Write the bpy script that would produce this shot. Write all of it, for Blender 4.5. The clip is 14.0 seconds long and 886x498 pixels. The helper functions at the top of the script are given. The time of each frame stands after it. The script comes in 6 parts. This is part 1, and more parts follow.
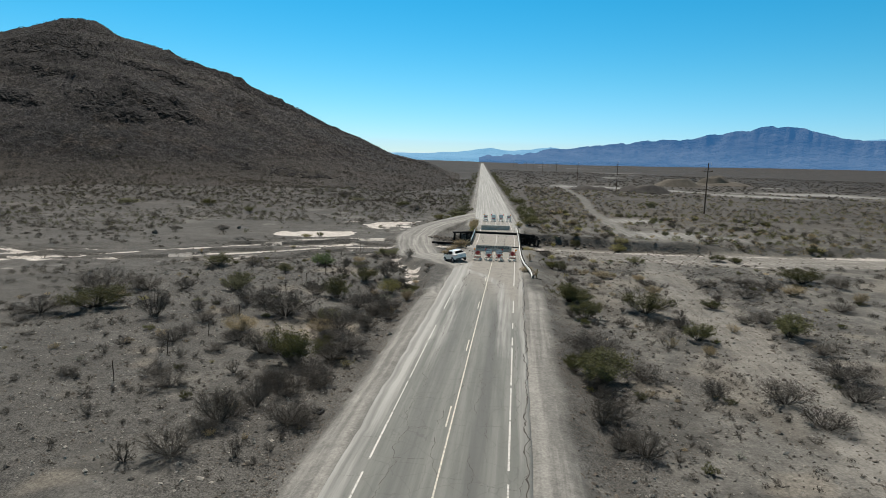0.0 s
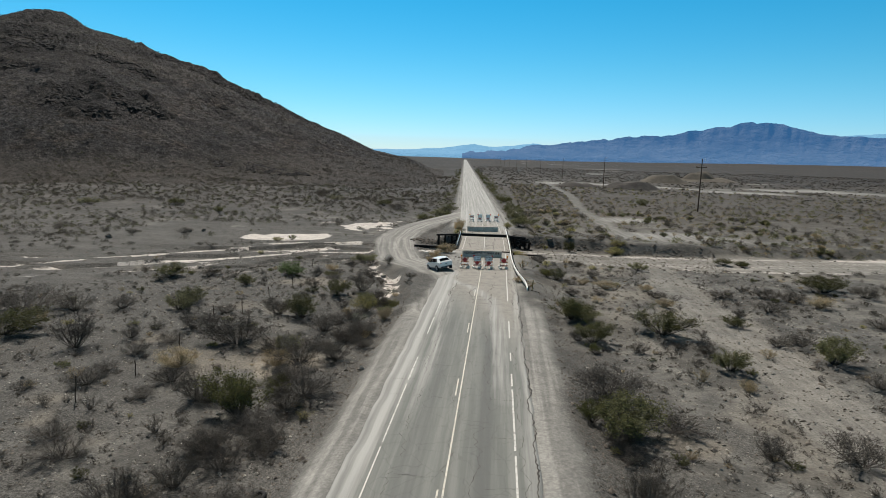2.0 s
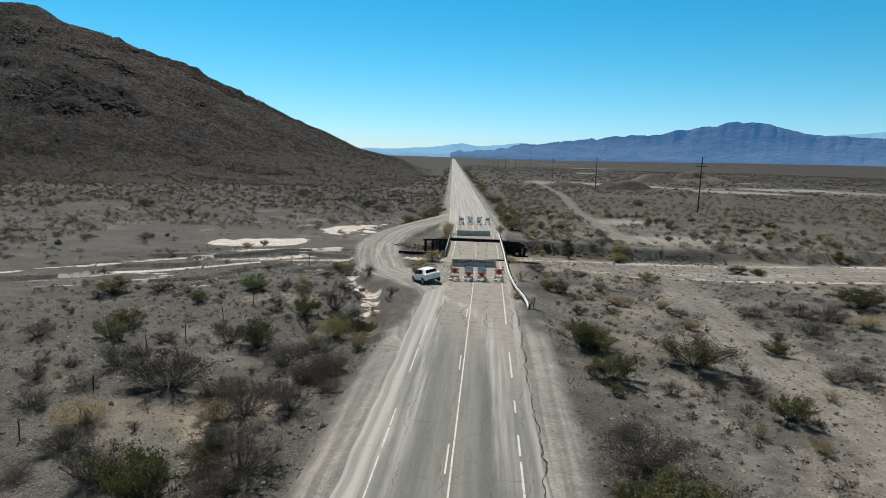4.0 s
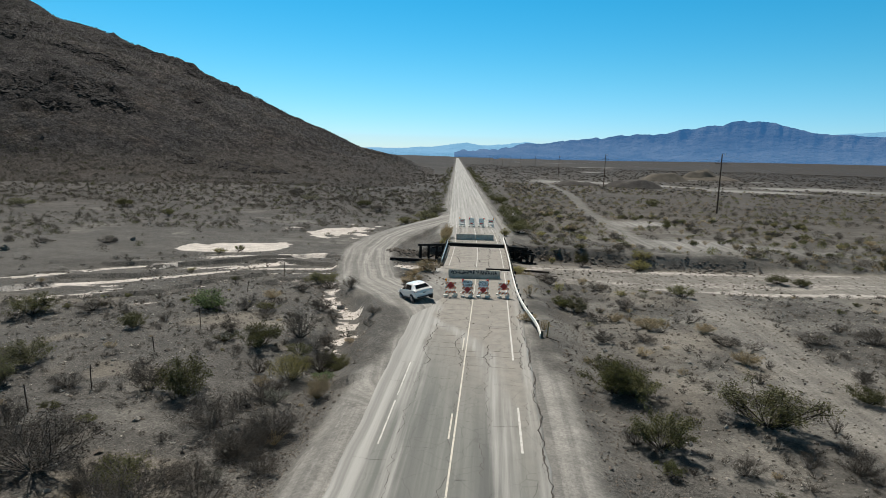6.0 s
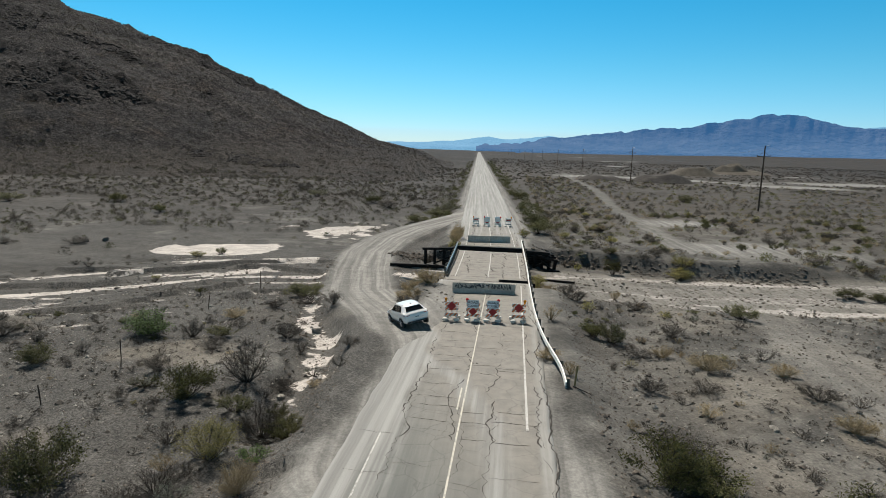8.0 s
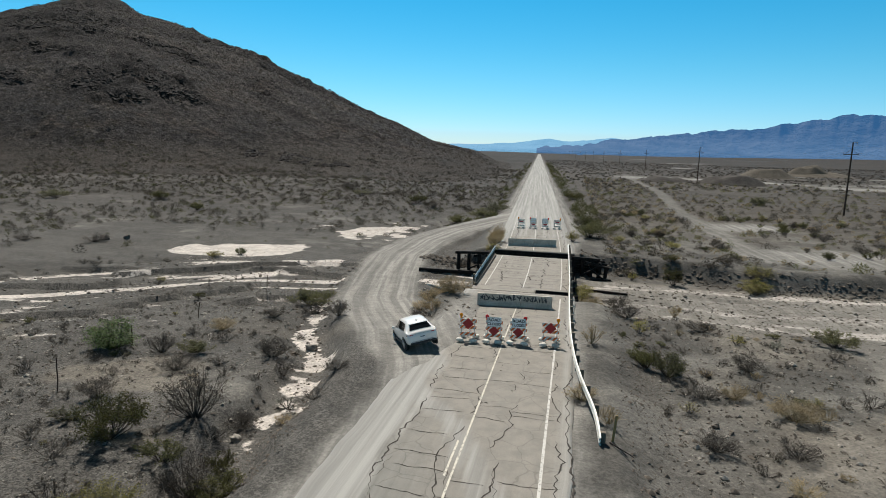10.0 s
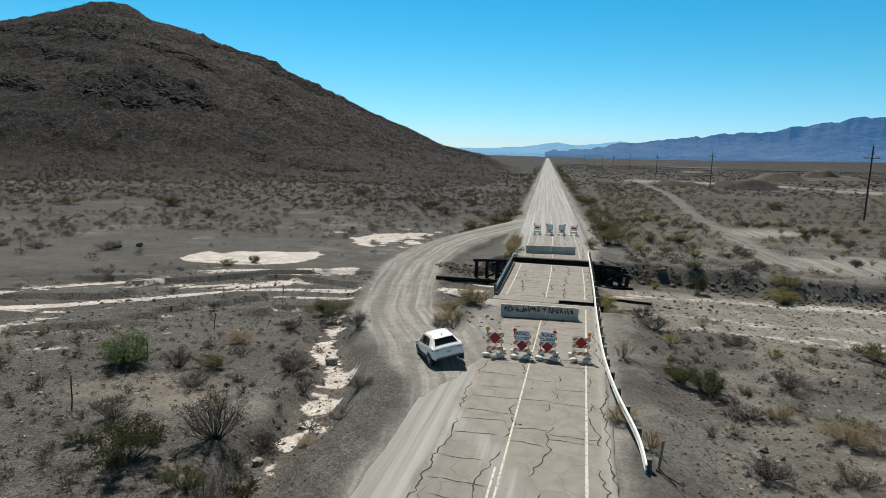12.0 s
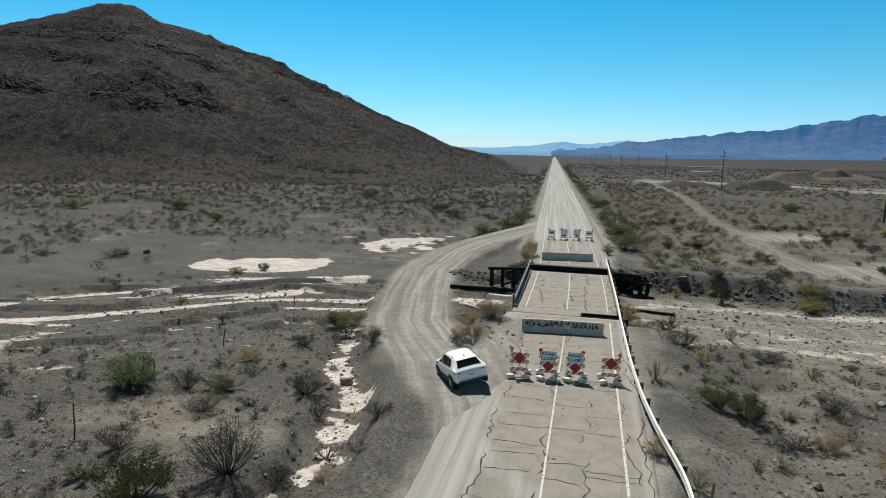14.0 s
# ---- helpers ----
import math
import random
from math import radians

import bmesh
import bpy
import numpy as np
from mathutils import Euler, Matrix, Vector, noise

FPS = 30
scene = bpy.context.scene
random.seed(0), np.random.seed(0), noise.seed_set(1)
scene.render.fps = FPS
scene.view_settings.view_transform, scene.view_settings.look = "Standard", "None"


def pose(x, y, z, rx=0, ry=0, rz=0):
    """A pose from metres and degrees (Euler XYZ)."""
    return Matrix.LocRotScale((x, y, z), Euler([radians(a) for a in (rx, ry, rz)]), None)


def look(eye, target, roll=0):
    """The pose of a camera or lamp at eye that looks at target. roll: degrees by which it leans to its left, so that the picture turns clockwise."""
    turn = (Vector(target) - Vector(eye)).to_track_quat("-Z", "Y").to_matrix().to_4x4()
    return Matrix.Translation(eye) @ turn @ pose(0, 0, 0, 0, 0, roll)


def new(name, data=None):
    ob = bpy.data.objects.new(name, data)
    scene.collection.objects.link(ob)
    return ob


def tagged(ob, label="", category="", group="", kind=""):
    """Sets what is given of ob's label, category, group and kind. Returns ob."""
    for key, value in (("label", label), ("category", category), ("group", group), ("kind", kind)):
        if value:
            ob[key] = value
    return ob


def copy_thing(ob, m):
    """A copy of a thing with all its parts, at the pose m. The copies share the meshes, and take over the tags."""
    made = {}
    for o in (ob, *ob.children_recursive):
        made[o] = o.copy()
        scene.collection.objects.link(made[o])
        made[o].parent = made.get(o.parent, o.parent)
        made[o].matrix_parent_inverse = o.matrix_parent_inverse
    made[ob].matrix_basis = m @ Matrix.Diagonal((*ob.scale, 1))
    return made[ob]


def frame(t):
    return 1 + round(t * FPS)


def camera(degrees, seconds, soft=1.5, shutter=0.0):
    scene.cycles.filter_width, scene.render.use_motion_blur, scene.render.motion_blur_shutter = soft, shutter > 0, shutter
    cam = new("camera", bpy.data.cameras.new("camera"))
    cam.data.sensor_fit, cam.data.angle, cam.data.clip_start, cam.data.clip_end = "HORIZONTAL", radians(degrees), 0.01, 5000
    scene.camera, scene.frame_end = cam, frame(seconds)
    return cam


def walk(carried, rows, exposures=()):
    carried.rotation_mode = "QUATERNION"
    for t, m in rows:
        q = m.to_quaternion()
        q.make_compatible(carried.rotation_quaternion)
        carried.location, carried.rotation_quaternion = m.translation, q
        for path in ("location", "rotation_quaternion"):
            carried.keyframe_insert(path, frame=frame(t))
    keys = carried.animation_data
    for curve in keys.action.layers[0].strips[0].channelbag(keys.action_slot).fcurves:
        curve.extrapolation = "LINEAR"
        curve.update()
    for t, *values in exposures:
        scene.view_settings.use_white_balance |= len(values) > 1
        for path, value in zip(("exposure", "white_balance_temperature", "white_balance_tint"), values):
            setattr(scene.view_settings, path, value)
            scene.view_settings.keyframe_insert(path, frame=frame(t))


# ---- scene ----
cam = camera(70.7, 14.0, soft=0.5)
PATH = [
    (0, (2.699, 0.276, 12.622), (2.476, 2.243, 12.338), 1.9),
    (0.5, (2.519, 2.552, 12.721), (2.306, 4.52, 12.43), 2.0),
    (1, (2.263, 4.67, 12.716), (2.063, 6.639, 12.422), 1.9),
    (1.5, (1.984, 6.735, 12.635), (1.8, 8.705, 12.342), 1.9),
    (2, (1.748, 8.817, 12.616), (1.578, 10.788, 12.322), 1.8),
    (2.5, (1.512, 10.971, 12.559), (1.354, 12.943, 12.266), 1.7),
    (3, (1.295, 12.963, 12.512), (1.149, 14.936, 12.22), 1.7),
    (3.2, (1.179, 13.747, 12.514), (1.042, 15.72, 12.222), 1.7),
    (5.3, (1.09, 24.798, 11.897), (0.957, 26.771, 11.598), 1.9),
    (5.5, (1.209, 25.738, 11.863), (1.068, 27.711, 11.566), 1.8),
    (6, (1.265, 28.219, 11.719), (1.119, 30.191, 11.422), 1.8),
    (6.5, (1.348, 30.927, 11.622), (1.195, 32.898, 11.322), 1.8),
    (7, (1.463, 33.633, 11.538), (1.298, 35.603, 11.231), 1.8),
    (7.5, (1.652, 36.567, 11.388), (1.468, 38.534, 11.075), 1.8),
    (7.7, (1.712, 37.596, 11.365), (1.519, 39.561, 11.05), 1.8),
    (9.8, (3.513, 46.344, 10.435), (3.124, 48.28, 10.115), 1.8),
    (10, (3.439, 46.705, 10.361), (3.04, 48.639, 10.045), 1.8),
    (10.5, (3.193, 47.379, 10.313), (2.777, 49.31, 9.999), 1.8),
    (11, (2.848, 47.727, 10.341), (2.427, 49.657, 10.03), 1.7),
    (11.5, (2.515, 47.739, 10.42), (2.093, 49.669, 10.113), 1.7),
    (12, (2.255, 47.777, 10.502), (1.83, 49.708, 10.198), 1.6),
    (12.5, (1.98, 47.952, 10.624), (1.552, 49.882, 10.321), 1.6),
    (13, (1.692, 48.32, 10.778), (1.26, 50.249, 10.474), 1.5),
    (13.5, (1.393, 48.768, 10.911), (0.955, 50.696, 10.606), 1.5),
    (14, (1.112, 49.374, 11.01), (0.667, 51.3, 10.704), 1.4),
]
walk(cam, [(t, look(e, a, r)) for t, e, a, r in PATH])

# ---- world and sun ----
SUN_EL, SUN_AZ = 53.0, -27.0
world = bpy.data.worlds.new("sky")
scene.world = world
world.use_nodes = True
wt = world.node_tree
sky = wt.nodes.new("ShaderNodeTexSky")
sky.sky_type = "NISHITA"
sky.sun_disc = False
sky.sun_elevation = radians(SUN_EL)
sky.sun_rotation = radians(SUN_AZ)
sky.altitude = 300
sky.air_density = 1.0
sky.dust_density = 0.0
sky.ozone_density = 9.0
tone = wt.nodes.new("ShaderNodeHueSaturation")
tone.inputs["Hue"].default_value = 0.474
rise = wt.nodes.new("ShaderNodeSeparateXYZ")
wt.links.new(wt.nodes.new("ShaderNodeTexCoord").outputs["Generated"], rise.inputs[0])


def by_rise(lo, hi, a, b):
    """A value that goes from a to b as the sky's height goes from lo to hi."""
    n = wt.nodes.new("ShaderNodeMapRange")
    n.interpolation_type = "SMOOTHSTEP"
    wt.links.new(rise.outputs[2], n.inputs["Value"])
    for k, v in zip(("From Min", "From Max", "To Min", "To Max"), (lo, hi, a, b)):
        n.inputs[k].default_value = v
    return n.outputs[0]


wt.links.new(by_rise(0.24, 0.65, 1.27, 0.65), tone.inputs["Saturation"])
wt.links.new(by_rise(0.24, 0.65, 1.0, 0.2), tone.inputs["Value"])
wt.links.new(sky.outputs[0], tone.inputs["Color"])
pale = wt.nodes.new("ShaderNodeMix")
pale.data_type = "RGBA"
pale.blend_type = "MULTIPLY"
wt.links.new(by_rise(0.0, 0.14, 1.0, 0.0), pale.inputs[0])
wt.links.new(tone.outputs[0], pale.inputs[6])
pale.inputs[7].default_value = (0.84, 0.97, 1.14, 1)
wt.links.new(pale.outputs[2], wt.nodes["Background"].inputs[0])
wt.nodes["Background"].inputs[1].default_value = 0.078
scene.view_settings.exposure = 0.5
sun = new("sun", bpy.data.lights.new("sun", "SUN"))
sun.data.energy = 4.35
sun.data.angle = radians(0.53)
sun.data.color = (0.97, 0.925, 0.85)
a, e = radians(SUN_AZ), radians(SUN_EL)
sun.matrix_world = look((100 * math.sin(a) * math.cos(e), 100 * math.cos(a) * math.cos(e), 100 * math.sin(e)), (0, 0, 0))


# ---- materials ----
class Net:
    """A small builder of shader nodes for one material."""

    def __init__(self, name, rough=0.9, metal=0.0):
        self.m = bpy.data.materials.new(name)
        self.m.use_nodes = True
        self.t = self.m.node_tree
        self.b = self.t.nodes["Principled BSDF"]
        self.b.inputs["Roughness"].default_value = rough
        self.b.inputs["Metallic"].default_value = metal
        self.pos = self.t.nodes.new("ShaderNodeNewGeometry").outputs["Position"]
        self.obj = self.t.nodes.new("ShaderNodeTexCoord").outputs["Object"]

    def put(self, kind, **values):
        n = self.t.nodes.new(kind)
        for k, v in values.items():
            self.set(n.inputs[k.replace("_", " ")], v)
        return n

    def set(self, socket, v):
        if isinstance(v, bpy.types.NodeSocket):
            self.t.links.new(v, socket)
        else:
            socket.default_value = (*v, 1) if isinstance(v, tuple) and len(v) == 3 and socket.type == "RGBA" else v

    def noise(self, scale, detail=4.0, rough=0.6, vec=None, stretch=None):
        vec = vec or self.pos
        if stretch:
            mp = self.put("ShaderNodeMapping", Vector=vec)
            mp.inputs["Scale"].default_value = stretch
            vec = mp.outputs[0]
        return self.put("ShaderNodeTexNoise", Vector=vec, Scale=scale, Detail=detail, Roughness=rough).outputs["Fac"]

    def voro(self, scale, out="Color", feature="F1", vec=None, rand=1.0):
        n = self.put("ShaderNodeTexVoronoi", Vector=vec or self.pos, Scale=scale, Randomness=rand)
        n.feature = feature
        return n.outputs[out]

    def ramp(self, v, lo, hi, a=0.0, b=1.0):
        n = self.put("ShaderNodeMapRange", Value=v, From_Min=lo, From_Max=hi, To_Min=a, To_Max=b)
        n.interpolation_type = "SMOOTHSTEP"
        return n.outputs[0]

    def math(self, op, a, b=0.0):
        n = self.t.nodes.new("ShaderNodeMath")
        n.operation = op
        self.set(n.inputs[0], a)
        self.set(n.inputs[1], b)
        return n.outputs[0]

    def mix(self, f, a, b, mode="MIX"):
        n = self.t.nodes.new("ShaderNodeMix")
        n.data_type = "RGBA"
        n.blend_type = mode
        self.set(n.inputs[0], f)
        self.set(n.inputs[6], a)
        self.set(n.inputs[7], b)
        return n.outputs[2]

    def attr(self, name):
        n = self.t.nodes.new("ShaderNodeAttribute")
        n.attribute_name = name
        return n.outputs["Fac"]

    def random(self):
        return self.t.nodes.new("ShaderNodeObjectInfo").outputs["Random"]

    def island(self):
        return self.t.nodes.new("ShaderNodeNewGeometry").outputs["Random Per Island"]

    def grey(self, f, lo, hi):
        """A grey from lo to hi by a factor from 0 to 1."""
        return self.ramp(f, 0.0, 1.0, lo, hi)

    def bump(self, h, strength=0.4, dist=0.02):
        n = self.put("ShaderNodeBump", Strength=strength, Distance=dist, Height=h)
        self.t.links.new(n.outputs[0], self.b.inputs["Normal"])

    def done(self, colour):
        self.set(self.b.inputs["Base Color"], colour)
        return self.m


def plain(name, c1, c2, scale=6.0, fine=60.0, rough=0.8, metal=0.0, bump=0.25, dist=0.01, vary=0.0, stretch=None):
    """Two colours mixed by a coarse noise, a fine grain on top, and a relief."""
    n = Net(name, rough, metal)
    if rough > 0.7:
        n.b.inputs["Specular IOR Level"].default_value = 0.15
    big = n.noise(scale, 5, 0.65, n.obj, stretch)
    small = n.noise(fine, 3, 0.6, n.obj, stretch)
    col = n.mix(n.ramp(big, 0.35, 0.65), c1, c2)
    col = n.mix(1.0, col, n.grey(small, 0.6, 1.4), "MULTIPLY")
    if vary:
        col = n.mix(1.0, col, n.grey(n.random(), 1 - vary, 1 + vary), "MULTIPLY")
    n.bump(n.math("ADD", small, n.math("MULTIPLY", big, 2.0)), bump, dist)
    return n.done(col)


def foliage(name, c1, c2, rough=0.7, through_light=0.4):
    n = Net(name, rough)
    col = n.mix(n.island(), c1, c2)
    col = n.mix(1.0, col, n.grey(n.random(), 0.7, 1.3), "MULTIPLY")
    n.b.inputs["Specular IOR Level"].default_value = 0.25
    thin = n.put("ShaderNodeBsdfTranslucent", Color=col).outputs[0]
    both = n.t.nodes.new("ShaderNodeMixShader")
    both.inputs[0].default_value = through_light
    n.t.links.new(n.b.outputs[0], both.inputs[1])
    n.t.links.new(thin, both.inputs[2])
    n.t.links.new(both.outputs[0], n.t.nodes["Material Output"].inputs[0])
    return n.done(col)


def ground_material():
    n = Net("desert_ground", 0.95)
    n.b.inputs["Specular IOR Level"].default_value = 0.15
    broad = n.noise(0.05, 5, 0.6)
    mid = n.noise(0.6, 5, 0.65)
    fine = n.noise(7.0, 4, 0.7)
    col = n.mix(n.ramp(broad, 0.35, 0.65), (0.108, 0.102, 0.091), (0.082, 0.078, 0.071))
    col = n.mix(n.ramp(mid, 0.4, 0.7), col, (0.136, 0.127, 0.112))
    clod = n.noise(2.2, 6, 0.8)
    col = n.mix(1.0, col, n.ramp(clod, 0.3, 0.7, 0.86, 1.14), "MULTIPLY")
    flat = n.ramp(n.noise(0.16, 5, 0.65), 0.42, 0.6)
    col = n.mix(1.0, col, n.grey(flat, 0.72, 1.2), "MULTIPLY")
    stone = n.voro(19.0)
    bw = n.t.nodes.new("ShaderNodeRGBToBW")
    n.t.links.new(stone, bw.inputs[0])
    pebble = n.ramp(bw.outputs[0], 0.2, 0.8, 0.5, 1.55)
    rough = n.attr("gravel")
    col = n.mix(rough, col, n.mix(0.72, col, (0.068, 0.064, 0.058)))
    col = n.mix(n.math("MULTIPLY", 0.75, n.math("ADD", 0.12, rough)), col, n.mix(1.0, col, pebble, "MULTIPLY"))
    col = n.mix(n.attr("plain"), col, (0.108, 0.092, 0.072))
    col = n.mix(n.attr("tan"), col, (0.225, 0.195, 0.155))
    silt = n.mix(n.ramp(mid, 0.35, 0.65), (0.54, 0.492, 0.445), (0.4, 0.362, 0.325))
    col = n.mix(n.ramp(n.math("ADD", n.attr("silt"), n.math("MULTIPLY", n.math("SUBTRACT", n.noise(1.5, 6, 0.75, None, (1.0, 1.6, 1.0)), 0.5), 1.9)), 0.34, 0.7), col, silt)
    lane = n.t.nodes.new("ShaderNodeCombineXYZ")
    n.set(lane.inputs[0], n.math("MULTIPLY", n.attr("lateral"), 1.7))
    n.set(lane.inputs[1], n.math("MULTIPLY", n.attr("run"), 0.045))
    rut = n.noise(1.0, 4, 0.6, lane.outputs[0])
    track = n.mix(n.ramp(n.math("ADD", n.math("MULTIPLY", n.noise(1.6, 4, 0.7), 0.18), n.math("MULTIPLY", rut, 1.02)), 0.48, 0.7), (0.285, 0.272, 0.247), (0.175, 0.167, 0.153))
    col = n.mix(n.attr("track"), col, track)
    spots = n.voro(0.24, "Distance")
    cover = n.math("MULTIPLY", n.attr("far"), n.ramp(n.math("ADD", spots, n.math("MULTIPLY", n.math("SUBTRACT", mid, 0.5), 0.5)), 0.5, 0.72, 1.0, 0.72))
    col = n.mix(n.math("MULTIPLY", cover, n.ramp(n.noise(0.012, 4, 0.6), 0.3, 0.6, 0.8, 1.0)), col, (0.027, 0.022, 0.019))
    col = n.mix(1.0, col, n.mix(n.attr("track"), n.ramp(fine, 0.34, 0.66, 0.76, 1.24), n.ramp(fine, 0.3, 0.7, 0.86, 1.14)), "MULTIPLY")
    lump = n.noise(0.9, 6, 0.85)
    col = n.mix(1.0, col, n.ramp(lump, 0.36, 0.64, 0.87, 1.13), "MULTIPLY")
    n.bump(n.math("ADD", n.math("MULTIPLY", fine, 0.8), n.math("ADD", n.math("ADD", n.math("MULTIPLY", lump, 1.0), n.math("MULTIPLY", clod, 0.6)), n.math("MULTIPLY", bw.outputs[0], n.math("ADD", 0.15, n.math("MULTIPLY", rough, 0.5))))), n.math("SUBTRACT", 0.6, n.math("MULTIPLY", 0.45, n.attr("track"))), 0.05)
    return n.done(col)


def hill_material():
    n = Net("hill_rock", 0.95)
    n.b.inputs["Specular IOR Level"].default_value = 0.15
    broad = n.noise(0.016, 6, 0.62)
    mid = n.noise(0.09, 7, 0.72)
    fine = n.noise(0.5, 8, 0.85)
    speckle = n.noise(1.6, 5, 0.8)
    col = n.mix(n.ramp(broad, 0.38, 0.62), (0.069, 0.057, 0.052), (0.049, 0.045, 0.045))
    col = n.mix(n.ramp(n.noise(0.035, 5, 0.65), 0.52, 0.64, 0.0, 0.8), col, (0.07, 0.052, 0.041))
    col = n.mix(n.ramp(mid, 0.52, 0.64), col, (0.077, 0.066, 0.058))
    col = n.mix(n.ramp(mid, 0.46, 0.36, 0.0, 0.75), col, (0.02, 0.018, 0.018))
    # darker towards the top and the west, broken up by noise
    col = n.mix(n.math("MULTIPLY", n.attr("dark_top"), 0.62), col, (0.021, 0.019, 0.019))
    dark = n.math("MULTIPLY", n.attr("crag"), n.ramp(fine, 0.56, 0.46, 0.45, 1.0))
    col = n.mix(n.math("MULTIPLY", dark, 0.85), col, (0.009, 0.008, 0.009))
    # stone speckle, with small rock shadows multiplied into the colour
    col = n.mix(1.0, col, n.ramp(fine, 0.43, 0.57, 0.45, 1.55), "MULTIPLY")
    col = n.mix(1.0, col, n.ramp(speckle, 0.42, 0.58, 0.45, 1.55), "MULTIPLY")
    spots = n.voro(0.3, "Distance")
    col = n.mix(n.ramp(n.math("ADD", spots, n.math("MULTIPLY", n.math("SUBTRACT", broad, 0.5), 1.2)), 0.16, 0.28, 0.7, 0.0), col, (0.03, 0.028, 0.022))
    col = n.mix(n.ramp(n.voro(0.37, "Distance"), 0.07, 0.13, 0.5, 0.0), col, (0.14, 0.126, 0.116))
    foot = n.mix(n.ramp(mid, 0.4, 0.6), (0.095, 0.081, 0.068), (0.07, 0.061, 0.052))
    col = n.mix(n.attr("foot"), col, n.mix(1.0, foot, n.ramp(speckle, 0.42, 0.58, 0.7, 1.3), "MULTIPLY"))
    n.bump(n.math("ADD", n.math("MULTIPLY", fine, 0.8), n.math("ADD", mid, n.math("MULTIPLY", speckle, 0.3))), 1.0, 4.0)
    return n.done(col)


def road_material():
    n = Net("old_asphalt", 0.85)
    n.b.inputs["Specular IOR Level"].default_value = 0.3
    grain = n.noise(40.0, 3, 0.7)
    mid = n.noise(1.3, 5, 0.65)
    lane = n.put("ShaderNodeCombineXYZ", X=n.attr("across"), Y=n.put("ShaderNodeSeparateXYZ", Vector=n.pos).outputs[1]).outputs[0]
    streak = n.noise(1.0, 4, 0.6, lane, (3.0, 0.1, 1.0))
    col = n.mix(n.ramp(streak, 0.35, 0.65), (0.13, 0.131, 0.118), (0.175, 0.174, 0.157))
    col = n.mix(n.attr("pale"), col, n.mix(n.ramp(mid, 0.35, 0.7), (0.255, 0.232, 0.2), (0.2, 0.184, 0.16)))
    col = n.mix(n.attr("worn"), col, (0.085, 0.085, 0.08))
    dust = n.math("ADD", n.attr("dust"), n.math("MULTIPLY", n.math("SUBTRACT", streak, 0.5), 0.9))
    longs = n.noise(1.0, 5, 0.65, lane, (1.8, 0.012, 1.0))
    col = n.mix(n.ramp(dust, 0.2, 0.85), col, n.mix(n.ramp(n.math("ADD", n.math("MULTIPLY", streak, 0.35), n.math("MULTIPLY", longs, 1.0)), 0.5, 0.85), (0.2, 0.193, 0.178), (0.335, 0.325, 0.3)))
    fill = n.voro(0.75, "Distance", "DISTANCE_TO_EDGE", n.mix(0.3, n.pos, n.put("ShaderNodeTexNoise", Vector=n.pos, Scale=1.7, Detail=3.0).outputs["Color"], "ADD"))
    col = n.mix(n.math("MULTIPLY", n.ramp(fill, 0.006, 0.018, 0.3, 0.0), n.math("SUBTRACT", 1.0, n.ramp(dust, 0.2, 0.7))), col, (0.07, 0.066, 0.06))
    col = n.mix(1.0, col, n.grey(grain, 0.8, 1.2), "MULTIPLY")
    n.bump(n.math("ADD", grain, mid), 0.35, 0.015)
    return n.done(col)


def paint_material(name, c, bare):
    """Worn road paint."""
    n = Net(name, 0.7)
    wear = n.noise(5.0, 6, 0.75)
    col = n.mix(n.ramp(wear, 0.49, 0.61), c, bare)
    return n.done(col)


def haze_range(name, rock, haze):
    """Distant rock with the air's blue haze put in as a glow, paler at the foot."""
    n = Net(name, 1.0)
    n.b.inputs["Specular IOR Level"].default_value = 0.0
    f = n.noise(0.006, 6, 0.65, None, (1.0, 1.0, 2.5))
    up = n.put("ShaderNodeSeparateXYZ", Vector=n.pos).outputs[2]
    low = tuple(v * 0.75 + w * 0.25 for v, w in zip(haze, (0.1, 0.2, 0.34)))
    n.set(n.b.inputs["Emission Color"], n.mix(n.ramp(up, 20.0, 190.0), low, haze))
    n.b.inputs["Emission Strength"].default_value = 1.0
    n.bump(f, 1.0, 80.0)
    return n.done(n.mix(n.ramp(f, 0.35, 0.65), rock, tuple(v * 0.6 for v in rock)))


M_GROUND = ground_material()
M_HILL = hill_material()
M_ROAD = road_material()
M_WHITE_LINE = paint_material("white_road_paint", (0.5, 0.48, 0.44), (0.24, 0.225, 0.2))
M_YELLOW_LINE = paint_material("faded_yellow_paint", (0.52, 0.485, 0.4), (0.25, 0.235, 0.205))
M_CRACK = plain("crack_filling", (0.045, 0.04, 0.035), (0.07, 0.062, 0.055), 3.0, 40.0, 0.95)
M_RANGE = haze_range("blue_haze_glow_range", (0.06, 0.062, 0.065), (0.021, 0.078, 0.185))
M_RANGE_FAR = haze_range("pale_haze_glow_range", (0.06, 0.08, 0.1), (0.13, 0.3, 0.45))
M_CONCRETE = plain("weathered_concrete", (0.55, 0.49, 0.415), (0.42, 0.37, 0.31), 2.0, 35.0, 0.85, 0, 0.3)
M_WOOD = plain("grey_timber", (0.2, 0.165, 0.13), (0.12, 0.1, 0.082), 3.0, 30.0, 0.85, 0, 0.4, 0.01, 0.2, (1, 1, 0.1))
# burnt timber; also stands for shade on deck edges, abutments and a post shadow
M_CHAR_SHADE = plain("charred_timber_and_shade", (0.012, 0.01, 0.009), (0.028, 0.023, 0.02), 3.0, 25.0, 0.8, 0, 0.5)
M_POLE = plain("creosoted_pole", (0.05, 0.036, 0.028), (0.085, 0.06, 0.045), 2.0, 30.0, 0.85, 0, 0.4, 0.01, 0.1)
